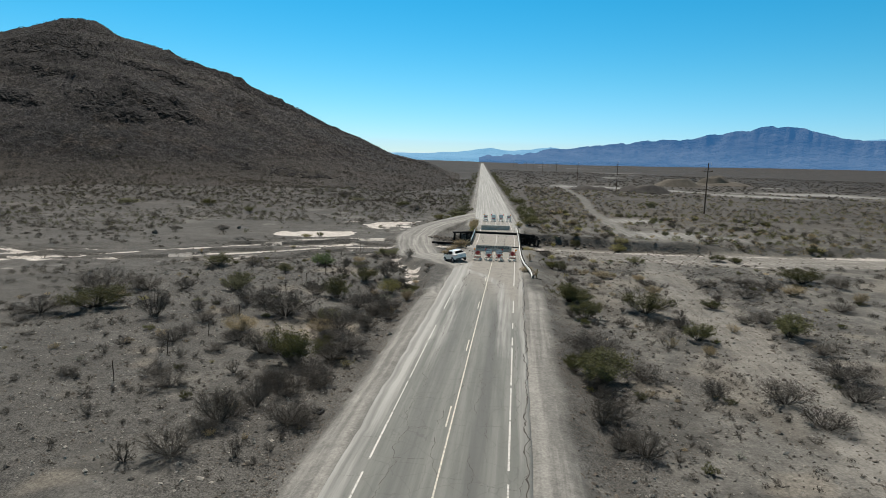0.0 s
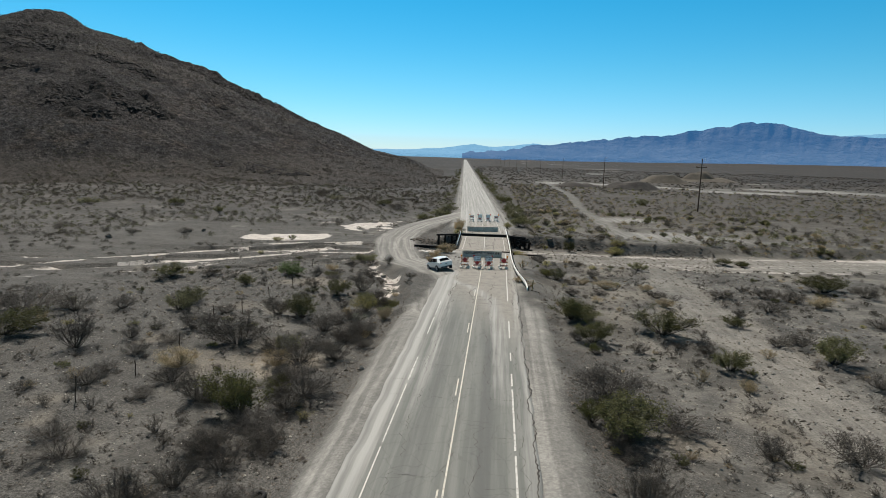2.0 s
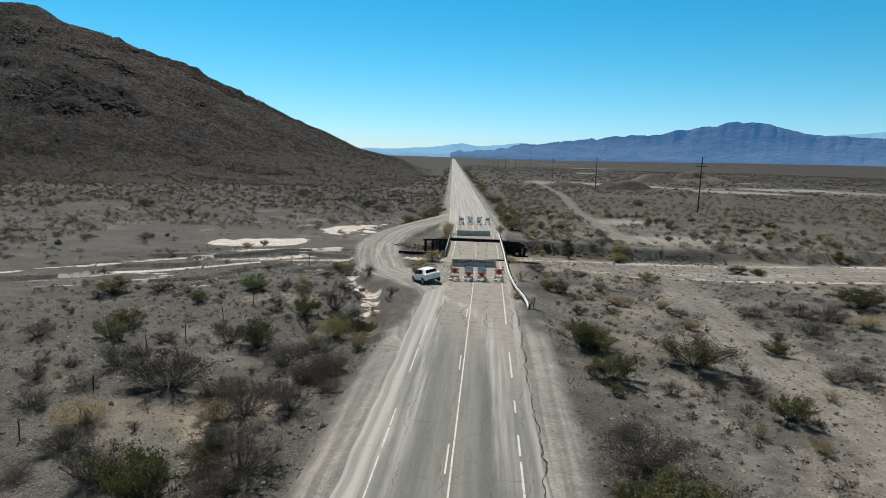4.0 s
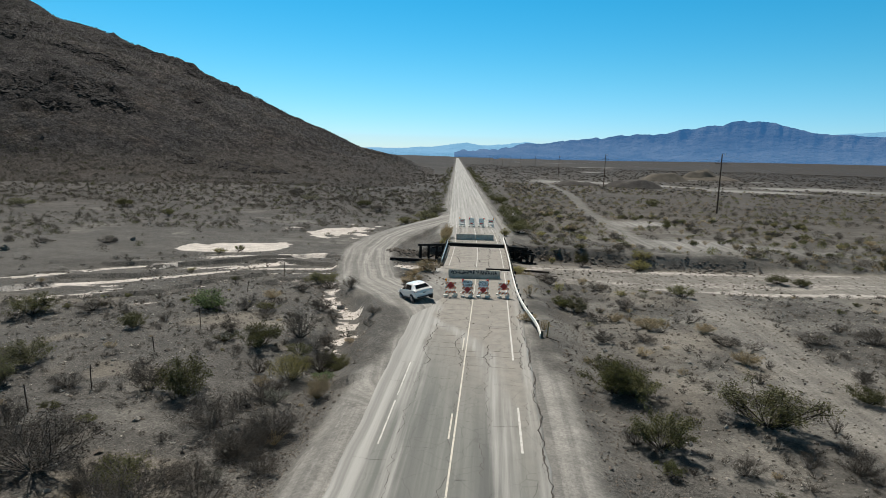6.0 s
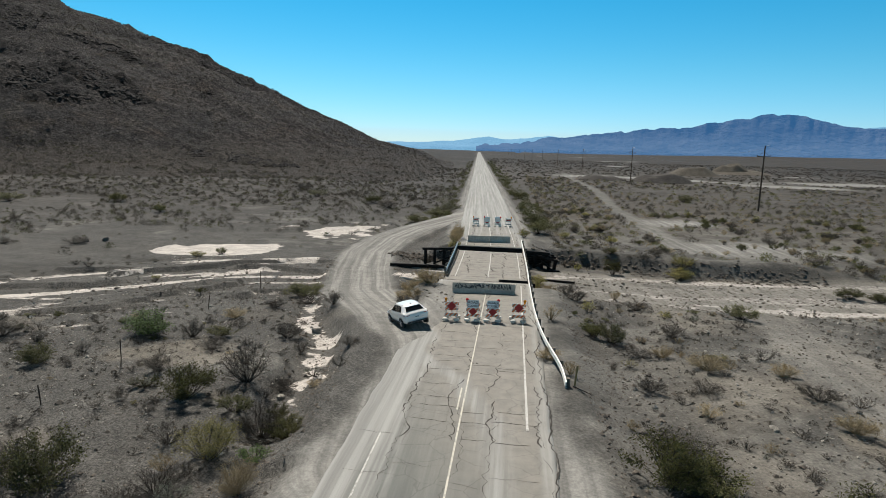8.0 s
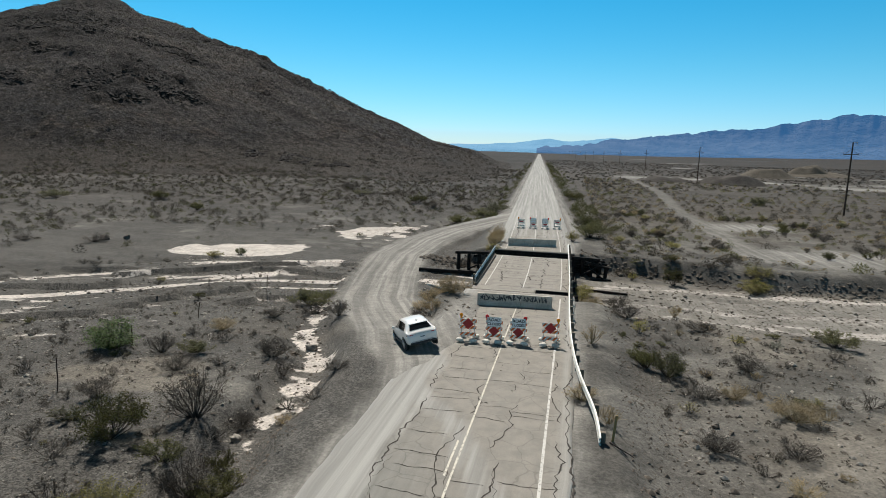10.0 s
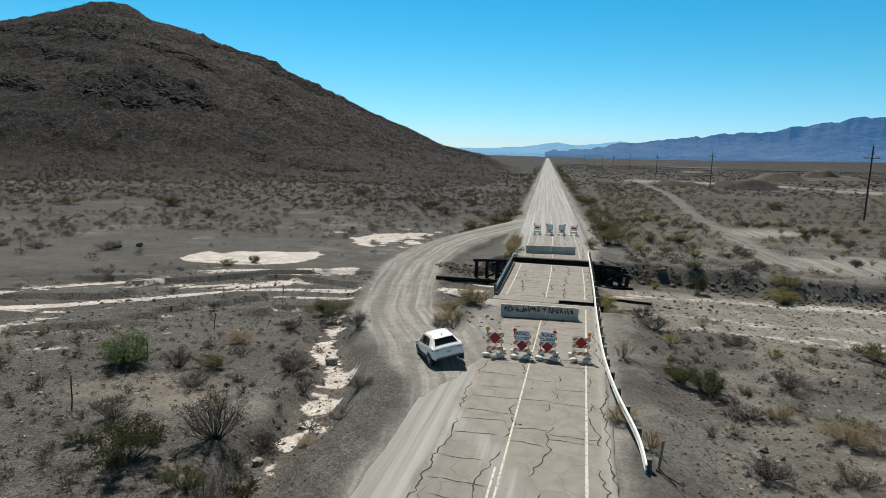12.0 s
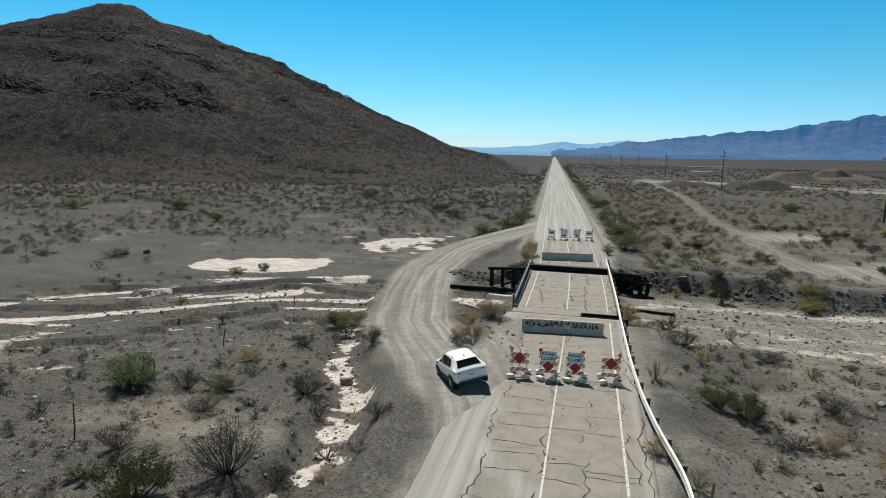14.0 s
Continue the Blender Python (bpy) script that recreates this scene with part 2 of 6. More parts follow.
M_DRIFT = plain("bleached_wood", (0.6, 0.54, 0.47), (0.45, 0.39, 0.33), 3.0, 30.0, 0.85)
M_RAIL = plain("painted_guard_rail", (0.8, 0.76, 0.69), (0.64, 0.6, 0.53), 3.0, 40.0, 0.45, 0.1, 0.1)
M_STEEL = plain("galvanised_steel", (0.42, 0.42, 0.42), (0.3, 0.3, 0.3), 4.0, 40.0, 0.45, 0.7, 0.1)
M_ROCK = plain("desert_stone", (0.165, 0.14, 0.115), (0.1, 0.087, 0.074), 4.0, 30.0, 0.95, 0, 0.4)
M_CRAG = plain("black_crag_rock", (0.055, 0.048, 0.044), (0.026, 0.023, 0.022), 0.5, 6.0, 0.95, 0, 0.5, 0.05)
M_PALE_ROCK = plain("pale_stone", (0.34, 0.312, 0.27), (0.22, 0.202, 0.175), 4.0, 30.0, 0.95, 0, 0.4)
M_RUBBER = plain("black_rubber", (0.018, 0.018, 0.018), (0.03, 0.029, 0.028), 8.0, 60.0, 0.75)
M_ORANGE = plain("orange_sheeting", (0.75, 0.16, 0.02), (0.62, 0.13, 0.03), 6.0, 60.0, 0.5)
M_BOARD = plain("white_sheeting", (0.8, 0.76, 0.7), (0.68, 0.64, 0.57), 6.0, 60.0, 0.5)
M_SIGN = plain("white_sign_face", (0.78, 0.82, 0.84), (0.7, 0.74, 0.77), 5.0, 60.0, 0.35)
M_BLACK = plain("black_sign_paint", (0.015, 0.015, 0.017), (0.03, 0.03, 0.03), 6.0, 60.0, 0.5)
M_RED = plain("red_reflector_sheet", (0.42, 0.012, 0.015), (0.3, 0.01, 0.012), 6.0, 60.0, 0.35)
M_LAMP_O = plain("amber_lamp_lens", (0.85, 0.3, 0.01), (0.75, 0.24, 0.01), 6.0, 60.0, 0.25)
M_LAMP_R = plain("red_lamp_lens", (0.7, 0.02, 0.015), (0.6, 0.02, 0.015), 6.0, 60.0, 0.25)
M_SANDBAG = plain("white_sandbag_weave", (0.76, 0.72, 0.65), (0.6, 0.56, 0.5), 5.0, 50.0, 0.8, 0, 0.5)
M_WIRE = plain("weathered_wire", (0.1, 0.1, 0.1), (0.16, 0.16, 0.16), 4.0, 40.0, 0.5, 0.5)
M_GLASS_INS = plain("brown_porcelain", (0.16, 0.07, 0.04), (0.12, 0.05, 0.03), 6.0, 60.0, 0.2)
M_SPRAY = plain("black_spray_paint", (0.03, 0.03, 0.035), (0.05, 0.05, 0.055), 6.0, 60.0, 0.6)
M_YELLOW_POST = plain("yellow_marker", (0.36, 0.24, 0.1), (0.27, 0.18, 0.08), 6.0, 60.0, 0.6)
M_CAR = Net("white_car_paint", 0.25).done((0.84, 0.8, 0.75))
M_CAR.node_tree.nodes["Principled BSDF"].inputs["Coat Weight"].default_value = 0.6
M_GLAZE = Net("tinted_car_glass", 0.05).done((0.006, 0.007, 0.008))
M_TRIM = Net("dark_plastic_trim", 0.55).done((0.025, 0.025, 0.027))
M_TAIL = Net("red_tail_lamp", 0.15).done((0.32, 0.012, 0.015))
M_RIM = Net("silver_alloy", 0.3, 0.9).done((0.5, 0.5, 0.51))
M_PLATE = Net("pale_number_plate", 0.4).done((0.7, 0.72, 0.72))
M_STEM_GREY = foliage("grey_twigs", (0.05, 0.043, 0.037), (0.1, 0.086, 0.073), 0.7, 0.15)
M_STEM_DARK = foliage("dark_twigs", (0.032, 0.026, 0.021), (0.065, 0.053, 0.043), 0.7, 0.15)
M_LEAF_OLIVE = foliage("olive_leaves", (0.05, 0.052, 0.02), (0.12, 0.118, 0.043))
M_LEAF_GREEN = foliage("bright_green_leaves", (0.065, 0.118, 0.028), (0.145, 0.21, 0.06))
M_LEAF_TAN = foliage("dry_tan_stalks", (0.36, 0.285, 0.165), (0.24, 0.188, 0.11))
M_LEAF_BROWN = foliage("brown_dry_twigs", (0.036, 0.031, 0.025), (0.075, 0.065, 0.051))
M_LEAF_YELLOW = foliage("yellow_green_stalks", (0.31, 0.275, 0.085), (0.2, 0.18, 0.06))
M_LEAF_SAGE = foliage("sage_leaves", (0.19, 0.2, 0.155), (0.13, 0.14, 0.11))


# ---- mesh helpers ----
def mesh_object(name, verts, faces, material, smooth=False):
    me = bpy.data.meshes.new(name)
    me.from_pydata([tuple(v) for v in verts], [], [tuple(f) for f in faces])
    me.materials.append(material)
    if smooth:
        me.shade_smooth()
    return new(name, me)


def part(name, bm, material, parent, label="", smooth=False):
    me = bpy.data.meshes.new(name)
    bm.to_mesh(me)
    bm.free()
    me.materials.append(material)
    if smooth:
        me.shade_smooth()
    ob = new(name, me)
    ob.parent = parent
    if label:
        ob["label"] = label
    return ob


def thing(name, m, label, category, group="", kind=""):
    ob = new(name)
    ob.empty_display_size = 0.2
    ob.matrix_world = m
    return tagged(ob, label, category, group, kind)


def block(bm, x0, x1, y0, y1, z0, z1, bevel=0.0, m=None):
    t = Matrix.Translation(((x0 + x1) / 2, (y0 + y1) / 2, (z0 + z1) / 2)) @ Matrix.Diagonal((x1 - x0, y1 - y0, z1 - z0, 1))
    made = bmesh.ops.create_cube(bm, size=1, matrix=(m @ t) if m else t)["verts"]
    if bevel:
        edges = list({e for v in made for e in v.link_edges})
        bmesh.ops.bevel(bm, geom=edges, offset=bevel, segments=1, affect="EDGES")
    return bm


def bar(bm, p, q, r1, r2=None, sides=8):
    """A round bar from p to q, tapered from r1 to r2."""
    p, q = Vector(p), Vector(q)
    d = q - p
    m = Matrix.Translation((p + q) / 2) @ d.to_track_quat("Z", "Y").to_matrix().to_4x4()
    bmesh.ops.create_cone(bm, cap_ends=True, segments=sides, radius1=r1, radius2=r1 if r2 is None else r2, depth=d.length, matrix=m)
    return bm


def beam(bm, p, q, w, h, bevel=0.015):
    """A squared timber from p to q."""
    p, q = Vector(p), Vector(q)
    d = q - p
    m = Matrix.Translation(p) @ d.to_track_quat("Y", "Z").to_matrix().to_4x4()
    return block(bm, -w / 2, w / 2, 0, d.length, -h / 2, h / 2, bevel, m)


# ---- height of the land ----
def hashed(i, j, seed):
    n = (i * 374761393 + j * 668265263 + seed * 1274126177) & 0xFFFFFFFF
    n = ((n ^ (n >> 13)) * 1274126177) & 0xFFFFFFFF
    return ((n ^ (n >> 16)) & 0xFFFF) / 65535.0


def vnoise(x, y, seed=0):
    xi, yi = np.floor(x).astype(np.int64), np.floor(y).astype(np.int64)
    u, v = x - xi, y - yi
    u, v = u * u * (3 - 2 * u), v * v * (3 - 2 * v)
    a, b = hashed(xi, yi, seed), hashed(xi + 1, yi, seed)
    c, d = hashed(xi, yi + 1, seed), hashed(xi + 1, yi + 1, seed)
    return (a + (b - a) * u) * (1 - v) + (c + (d - c) * u) * v


def fbm(x, y, scale, octaves=4, seed=0, gain=0.5):
    """Noise about zero, within about 1, with features of that many metres."""
    total, amp, norm = 0.0, 1.0, 0.0
    for k in range(octaves):
        total = total + amp * (2 * vnoise(x / scale + 17.3 * k, y / scale - 9.1 * k, seed + k) - 1)
        norm += amp
        amp *= gain
        scale *= 0.5
    return total / norm


def step(lo, hi, v):
    t = np.clip((v - lo) / (hi - lo), 0, 1)
    return t * t * (3 - 2 * t)


def road_x(y):
    """The middle of the road: straight, then a gentle bend past the bridge."""
    y = np.asarray(y, float)
    t = np.clip(y - 90, 0, 36)
    return -0.057 * t * t / 72 - 0.057 * np.maximum(y - 126, 0)


DETOUR = [(-1.8, 60, 0.0), (-2.6, 68, 0.0), (-4.2, 75, -0.04), (-6.6, 82, -0.42), (-9.3, 88, -1.05), (-11.6, 94, -1.65), (-13.8, 104, -1.75),
          (-15.3, 114, -1.5), (-14.9, 124, -1.15), (-12.8, 133, -0.8), (-8.8, 142, -0.3), (-5.0, 152, -0.05), (-3.6, 162, -0.02)]
WASH = [(-140, 20), (-60, 73), (-38, 87), (-24, 98), (-8, 101.5), (6, 102), (19, 100.5), (30, 101.5), (60, 106), (150, 128)]
GULLY = [(-8.2, 64), (-8.9, 69), (-8.9, 71.5), (-9.6, 75), (-9.8, 78), (-11.7, 80.6), (-12.6, 83), (-13.8, 87), (-16.0, 93)]

SANDY = [(20.6, -20), (21.0, 40), (21.6, 80), (22.4, 95)]
STREAMS = [([(-70, 62), (-43, 88), (-40.7, 91), (-38, 94.3), (-34.4, 96.5), (-29.9, 96.6), (-26.7, 98.4), (-24.7, 100.9)], 0.75), ([(-33, 101.8), (-31, 103.2), (-27.4, 102.4), (-25.1, 101.7), (-24, 105.5)], 0.9),
           ([(-22.4, 101.9), (-21.9, 105.5), (-20.5, 108)], 0.8), ([(-58, 70), (-39.5, 84.8), (-37.2, 85.8), (-34.2, 86.2), (-32.5, 87.8)], 0.3), ([(-55, 62), (-34.9, 80.6), (-33, 83.2), (-29.9, 84.7), (-28, 87), (-24.8, 88.6)], 0.4),
           ([(-36, 83.2), (-34.3, 84.8), (-31.7, 86.9)], 0.2), ([(-25.4, 79.5), (-23.2, 80.7), (-20.8, 82.5), (-19.2, 84.3)], -0.35), ([(-27.3, 76.2), (-25.7, 76.4), (-24.5, 76)], -0.3),
           ([(-11, 106), (-7.5, 106.3), (-5, 106)], 0.9), ([(-9.5, 101), (-6, 101)], 0.5), ([(5, 104), (6.6, 105.9), (13.6, 106.3), (24, 106.4), (40, 108), (100, 122)], 0.8),
           ([(6, 101), (8.7, 100.2), (12.3, 100.6), (14.7, 99.5), (18.6, 97.4), (23.1, 95.2), (45, 98)], 0.7), ([(11.8, 96.6), (14.2, 95.6), (17.7, 94.8), (26, 94.4), (70, 103)], 0.7)]


def along(points, x, y):
    """Distance to a line of points, its own height there, the side, and the length run."""
    best = np.full(np.shape(x), 1e9)
    high, run, side = np.zeros(np.shape(x)), np.zeros(np.shape(x)), np.zeros(np.shape(x))
    done = 0.0
    for p, q in zip(points, points[1:]):
        dx, dy = q[0] - p[0], q[1] - p[1]
        length = math.hypot(dx, dy)
        s = np.clip(((x - p[0]) * dx + (y - p[1]) * dy) / length ** 2, 0, 1)
        d = np.hypot(x - p[0] - s * dx, y - p[1] - s * dy)
        near = d < best
        best = np.where(near, d, best)
        if len(p) > 2:
            high = np.where(near, p[2] + (q[2] - p[2]) * s, high)
        run = np.where(near, done + s * length, run)
        side = np.where(near, np.sign((x - p[0]) * dy - (y - p[1]) * dx), side)
        done += length
    return best, high, run, side


def far_rise(x, y):
    """The plain climbs slowly towards the mountains, most of all in the east."""
    return np.maximum(y - 300, 0) * (0.0012 + 0.0085 * step(150, 2300, x))


def land(x, y):
    """Height of the ground, and its cover, at arrays of places."""
    x, y = np.asarray(x, float), np.asarray(y, float)
    off = x - road_x(y)
    left = -0.95 - 0.7 * step(66, 95, y) + 2.4 * step(150, 235, y) * step(5, 60, -off)
    left = left + 0.7 * step(120, 200, y) * step(40, 5, -off)
    right = -0.85 + 0.25 * step(105, 118, y) + 0.6 * step(130, 190, y)
    z = np.where(off < 0, left, right)
    z = z + far_rise(x, y)
    rough = step(4, 14, np.abs(off))
    z = z + rough * (0.35 * fbm(x, y, 17, 4, 3) + 0.11 * fbm(x, y, 3.2, 4, 9, 0.5)) + step(60, 300, np.abs(off)) * 1.2 * fbm(x, y, 120, 3, 5)
    # dry wash and its banks
    wd, _, wr, ws = along(WASH, x, y)
    wob = 2.2 * fbm(x, y, 9, 3, 21)
    flow = step(11.5 + wob, 7.0 + wob, wd)
    bed = -2.0 + 0.12 * fbm(x, y, 6, 3, 31) + 0.10 * fbm(wr, wd * ws * 5.0, 8, 3, 33)
    ledge = 0.42 * step(-0.008, 0.008, fbm(wr * 0.45, wd * ws * 1.6, 5, 3, 35)) * step(11, -2, x)
    z = z * (1 - flow) + (bed + ledge) * flow
    # steep cut bank on the far side, east of the bridge
    bank = step(4.0, 6.5, x) * step(46, 30, x)
    foot_y = np.clip(112.2 - 0.3 * (x - 9), 108.3, 112.2)
    cut = step(foot_y, foot_y + 3.0, y + 0.9 * fbm(x, y, 9, 2, 41) + 0.35 * fbm(x, y, 4.5, 2, 42))
    z = np.where((y > 104) & (off > 0), z * (1 - bank) + bank * (-1.95 + 1.75 * cut + 0.12 * fbm(x, y, 2.2, 3, 43) * cut), z)
    # gully beside the road
    gd, _, gr, _ = along(GULLY, x, y)
    gw = gd + 0.7 * fbm(x, y, 2.5, 3, 51)
    z = np.where(gw < 2.4, np.minimum(z, -1.6 + 0.75 * step(1.0, 2.2, gw) - 0.25 * step(64, 90, y)), z)
    # road bank, cut through at the bridge
    mound = step(91.0, 92.6, y) * step(112.9, 111.9, y)
    shoulder = step(8.2, 5.2, np.abs(off) + 0.5 * fbm(x, y, 4, 3, 61) + 1.0 * (off < 0) * (y < 60)) * (1 - mound)
    z = z * (1 - shoulder) + (-0.03 + 0.035 * fbm(x, y, 1.6, 3, 63)) * shoulder
    under = step(4.6, 3.9, np.abs(off)) * mound
    z = z * (1 - under) + np.minimum(z, -2.0) * under
    # dirt detour
    dd, dz, dr, ds = along(DETOUR, x, y)
    lane = step(4.3, 2.5, dd)
    lateral = dd * ds
    ruts = 0.05 * fbm(lateral, dr * 0.06, 0.7, 2, 71)
    z = z * (1 - lane) + (dz + ruts - 0.06) * lane
    berm = np.exp(-((dd - 3.6) / 0.6) ** 2) * step(70, 78, y) * step(140, 128, y)
    z = z + 0.22 * berm * (0.6 + fbm(x, y, 3, 3, 73))
    z = np.where((np.abs(off) < 3.55) & (mound < 0.01), np.minimum(z, -0.07), z)
    z = np.where((np.abs(off) < 4.3) & (y > 85) & (y < 135) & (mound < 0.01), np.minimum(z, -0.05), z)
    spill = step(-1.6, 1.6, y - 70.5 - (off + 4.3) * 4.2 - 2.0 * fbm(x, y, 3.5, 3, 65)) * step(-1.9, -2.5, off) * step(-4.8, -4.1, off) * step(91, 89.5, y)
    z = z + np.maximum(0.04 - z, 0) * spill
    # cover
    sheet = np.maximum(np.exp(-((x + 32.2) / 5.6) ** 4 - ((y - 111.5 - 0.15 * (x + 32)) / 5.4) ** 4), np.exp(-((x + 37.2) / 3.4) ** 4 - ((y - 108.6) / 3.2) ** 4))
    ragged = 0.9 * fbm(x, y, 3.0, 4, 81, 0.65) + 0.5 * fbm(x, y, 0.9, 2, 82)
    strip = np.zeros(x.shape)
    for line, half in STREAMS:
        strip = np.maximum(strip, step(half + 0.9, half - 0.8, along(line, x, y)[0] + ragged + 0.8 * fbm(x, y, 11, 2, 84)))
    strip = strip * step(4.3, 5.5, np.abs(off)) * step(-0.24, 0.0, fbm(wr * 0.5, wd * ws * 2.2, 3.5, 4, 86, 0.65))
    pools = step(0.38, 0.15, gd - 0.4 * np.exp(-((y - 76) / 4) ** 2) + 1.5 * fbm(x, y, 1.9, 4, 87, 0.65)) * step(67, 68.5, y)
    patch = step(0.1, 0.32, fbm(x, y, 7, 4, 91) + 0.9 * np.exp(-((x + 23) / 7) ** 2 - ((y - 135) / 12) ** 2) - 0.62 + 0.6 * fbm(x, y, 2.4, 3, 92)) * step(19, 10, np.hypot((x + 23) * 1.4, y - 135))
    streaks = step(0.05, 0.2, fbm(wr * 0.2, wd * ws * 3.4, 5, 4, 109)) * step(10, 7, wd + wob) * np.where(off < -16, 0.95, 0.45 * (off > 6)) * step(0.25, 0.05, ledge)
    silt = np.clip(np.maximum.reduce([streaks, step(0.35, 0.6, sheet + 0.55 * fbm(x, y, 4, 5, 93, 0.6)), strip, pools, patch]), 0, 1)
    slim = step(57, 63, y) * step(80, 74, y)
    tread = np.where((ds < 0) & (y < 92), step(2.7 - 1.2 * slim + 1.4 * step(76, 95, y), 1.7 - 1.0 * slim + 1.4 * step(76, 95, y), dd + 0.3 * fbm(x, y, 2, 3, 96)), step(3.9, 2.5, dd + 0.5 * fbm(x, y, 3, 3, 96)))
    track = tread * (0.75 + 0.25 * step(-0.15, 0.2, fbm(lateral, dr * 0.04, 0.9, 3, 95)))
    far_strip = step(2.2, 1.0, np.abs(x - 24.5 - 0.02 * (y - 150) - 2.2 * fbm(y, y * 0, 60, 2, 97))) * step(118, 126, y) * step(420, 380, y)
    graded = np.maximum(step(0.0, 0.25, fbm(x, y, 30, 4, 99) + np.exp(-((y - 352) / 26) ** 2) * 0.75 - 0.4) * step(16, 30, x) * step(240, 180, x), step(0.3, 0.6, np.exp(-((x - 112) / 22) ** 4 - ((y - 310) / 16) ** 4) + 0.4 * fbm(x, y, 14, 3, 100)))
    dirt = np.clip(np.maximum.reduce([track, far_strip * 0.42, graded * 0.95, 0.75 * step(6.5, 5.1, np.abs(off) + 1.6 * step(58, 66, y) * step(125, 112, y) + 0.4 * fbm(x, y, 3, 3, 104)) * (1 - mound), 0.9 * step(4.8, 4.0, -off + 0.6 * fbm(x, y, 4, 3, 98)) * step(4.2, 3.0, off) * step(56, 68, y) * step(89, 84, y)]), 0, 1)
    sand = 0.6 * step(0.12, 0.4, fbm(x, y, 13, 3, 101) + 0.12) * step(9, 13, off) * step(95, 88, y)
    path = step(3.2, 1.6, along(SANDY, x, y)[0] + 1.2 * fbm(x, y, 6, 3, 110))
    # in the west, ledge shadows and brush are also painted in as dark gravel
    gravel = np.clip(0.9 * step(0.0, 0.15, fbm(wr * 0.25, wd * ws * 2.0, 5, 4, 107)) * flow * (off < -4) + step(-0.1, 0.3, fbm(x, y, 8, 4, 103) - 0.46 * step(9, 13, off) + 0.3 * (off < -7) + 0.2 * step(60, 38, y) + 0.9 * step(-13, -23, off) * step(120, 95, y)) + step(5.5, 7, np.abs(off) + 1.4 * slim * (off < 0)) * step(12, 8, np.abs(off)) * np.where(off < 0, 0.9, 0.25), 0, 1) * (1 - sand * 2) * (1 - path)
    tan = 0.4 * step(0.42, 0.6, fbm(x, y, 5.5, 3, 105) + 0.75 * np.exp(-((x + 12.5) / 2.6) ** 2 - ((y - 46.5) / 3.0) ** 2)) * step(6.5, 8.5, np.abs(off)) * step(90, 70, y)
    tan = np.maximum.reduce([tan, 0.9 * step(0.4, 0.7, np.exp(-((x + 11.5) / 2.4) ** 2 - ((y - 46.5) / 2.6) ** 2) + 0.4 * fbm(x, y, 2, 3, 106)), 0.55 * path * (0.7 + 0.6 * fbm(x, y, 5, 3, 108)), sand * 0.5, 0.55 * step(8.5, 6, wd) * step(4, 7, off)])
    distant = 0.56 * step(110, 215, np.hypot(x, y)) + 0.4 * step(330, 620, np.hypot(x, y))
    dirt = np.maximum(dirt, 0.34 * path * step(14, 30, y))
    dirt = np.maximum(dirt, 0.45 * step(8.0, 6.0, wd) * step(4, 7, off))
    warm = 0.55 * step(112, 150, y) * step(4, 12, off) * (0.75 + 0.5 * fbm(x, y, 30, 3, 111))
    return z, silt * (1 - track), dirt, np.clip(gravel, 0, 1) * (1 - dirt), tan * (1 - dirt), distant * (1 - dirt), np.where(dd < 5, lateral, off), np.where(dd < 5, dr, y), np.clip(warm, 0, 1) * (1 - dirt)


def heights(xs, ys):
    return land(np.array(xs, float), np.array(ys, float))[0].tolist()


def height(x, y):
    return float(land(np.array([float(x)]), np.array([float(y)]))[0][0])


def spread(lo, hi, near, far_lo, far_hi, grow=1.16):
    """Grid lines, even from lo to hi and ever wider beyond."""
    mid = list(np.arange(lo, hi, near))
    up, s = [hi], near
    while up[-1] < far_hi:
        s = min(s * grow, 140)
        up.append(up[-1] + s)
    down, s = [lo], near
    while down[-1] > far_lo:
        s = min(s * grow, 140)
        down.append(down[-1] - s)
    return np.array(down[:0:-1] + mid + up)


def grid(name, xs, ys, z, material, attrs=(), keep=None):
    nx, ny = len(xs), len(ys)
    gx, gy = np.meshgrid(xs, ys)
    co = np.stack([gx.ravel(), gy.ravel(), z.ravel()], 1)
    i = np.arange(nx * ny).reshape(ny, nx)
    quads = np.stack([i[:-1, :-1], i[:-1, 1:], i[1:, 1:], i[1:, :-1]], -1).reshape(-1, 4)
    if keep is not None:
        quads = quads[keep.ravel()[quads].any(1)]
        used = np.unique(quads)
        back = np.zeros(nx * ny, int)
        back[used] = np.arange(len(used))
        quads, co = back[quads], co[used]
        attrs = [(n, a.ravel()[used]) for n, a in attrs]
    me = bpy.data.meshes.new(name)
    me.vertices.add(len(co))
    me.vertices.foreach_set("co", co.ravel())
    me.loops.add(quads.size)
    me.loops.foreach_set("vertex_index", quads.ravel())
    me.polygons.add(len(quads))
    me.polygons.foreach_set("loop_start", np.arange(0, quads.size, 4))
    me.update(calc_edges=True)
    for n, a in attrs:
        me.attributes.new(n, "FLOAT", "POINT").data.foreach_set("value", np.ascontiguousarray(a.ravel(), dtype=np.float32))
    me.materials.append(material)
    me.shade_smooth()
    return new(name, me)


# ---- ground, hill and far ranges ----
gx = spread(-46, 42, 0.3, -4300, 4300)
gy = np.concatenate([spread(16, 124, 0.3, -500, 124.2, 1.12)[:-1], spread(124.2, 210, 0.7, 124.1, 4480, 1.06)[1:]])
gy = np.unique(np.round(gy, 3))
X, Y = np.meshgrid(gx, gy)
Z, SILT, DIRT, GRAVEL, TAN, FAR, LATERAL, RUN, PLAIN = land(X, Y)
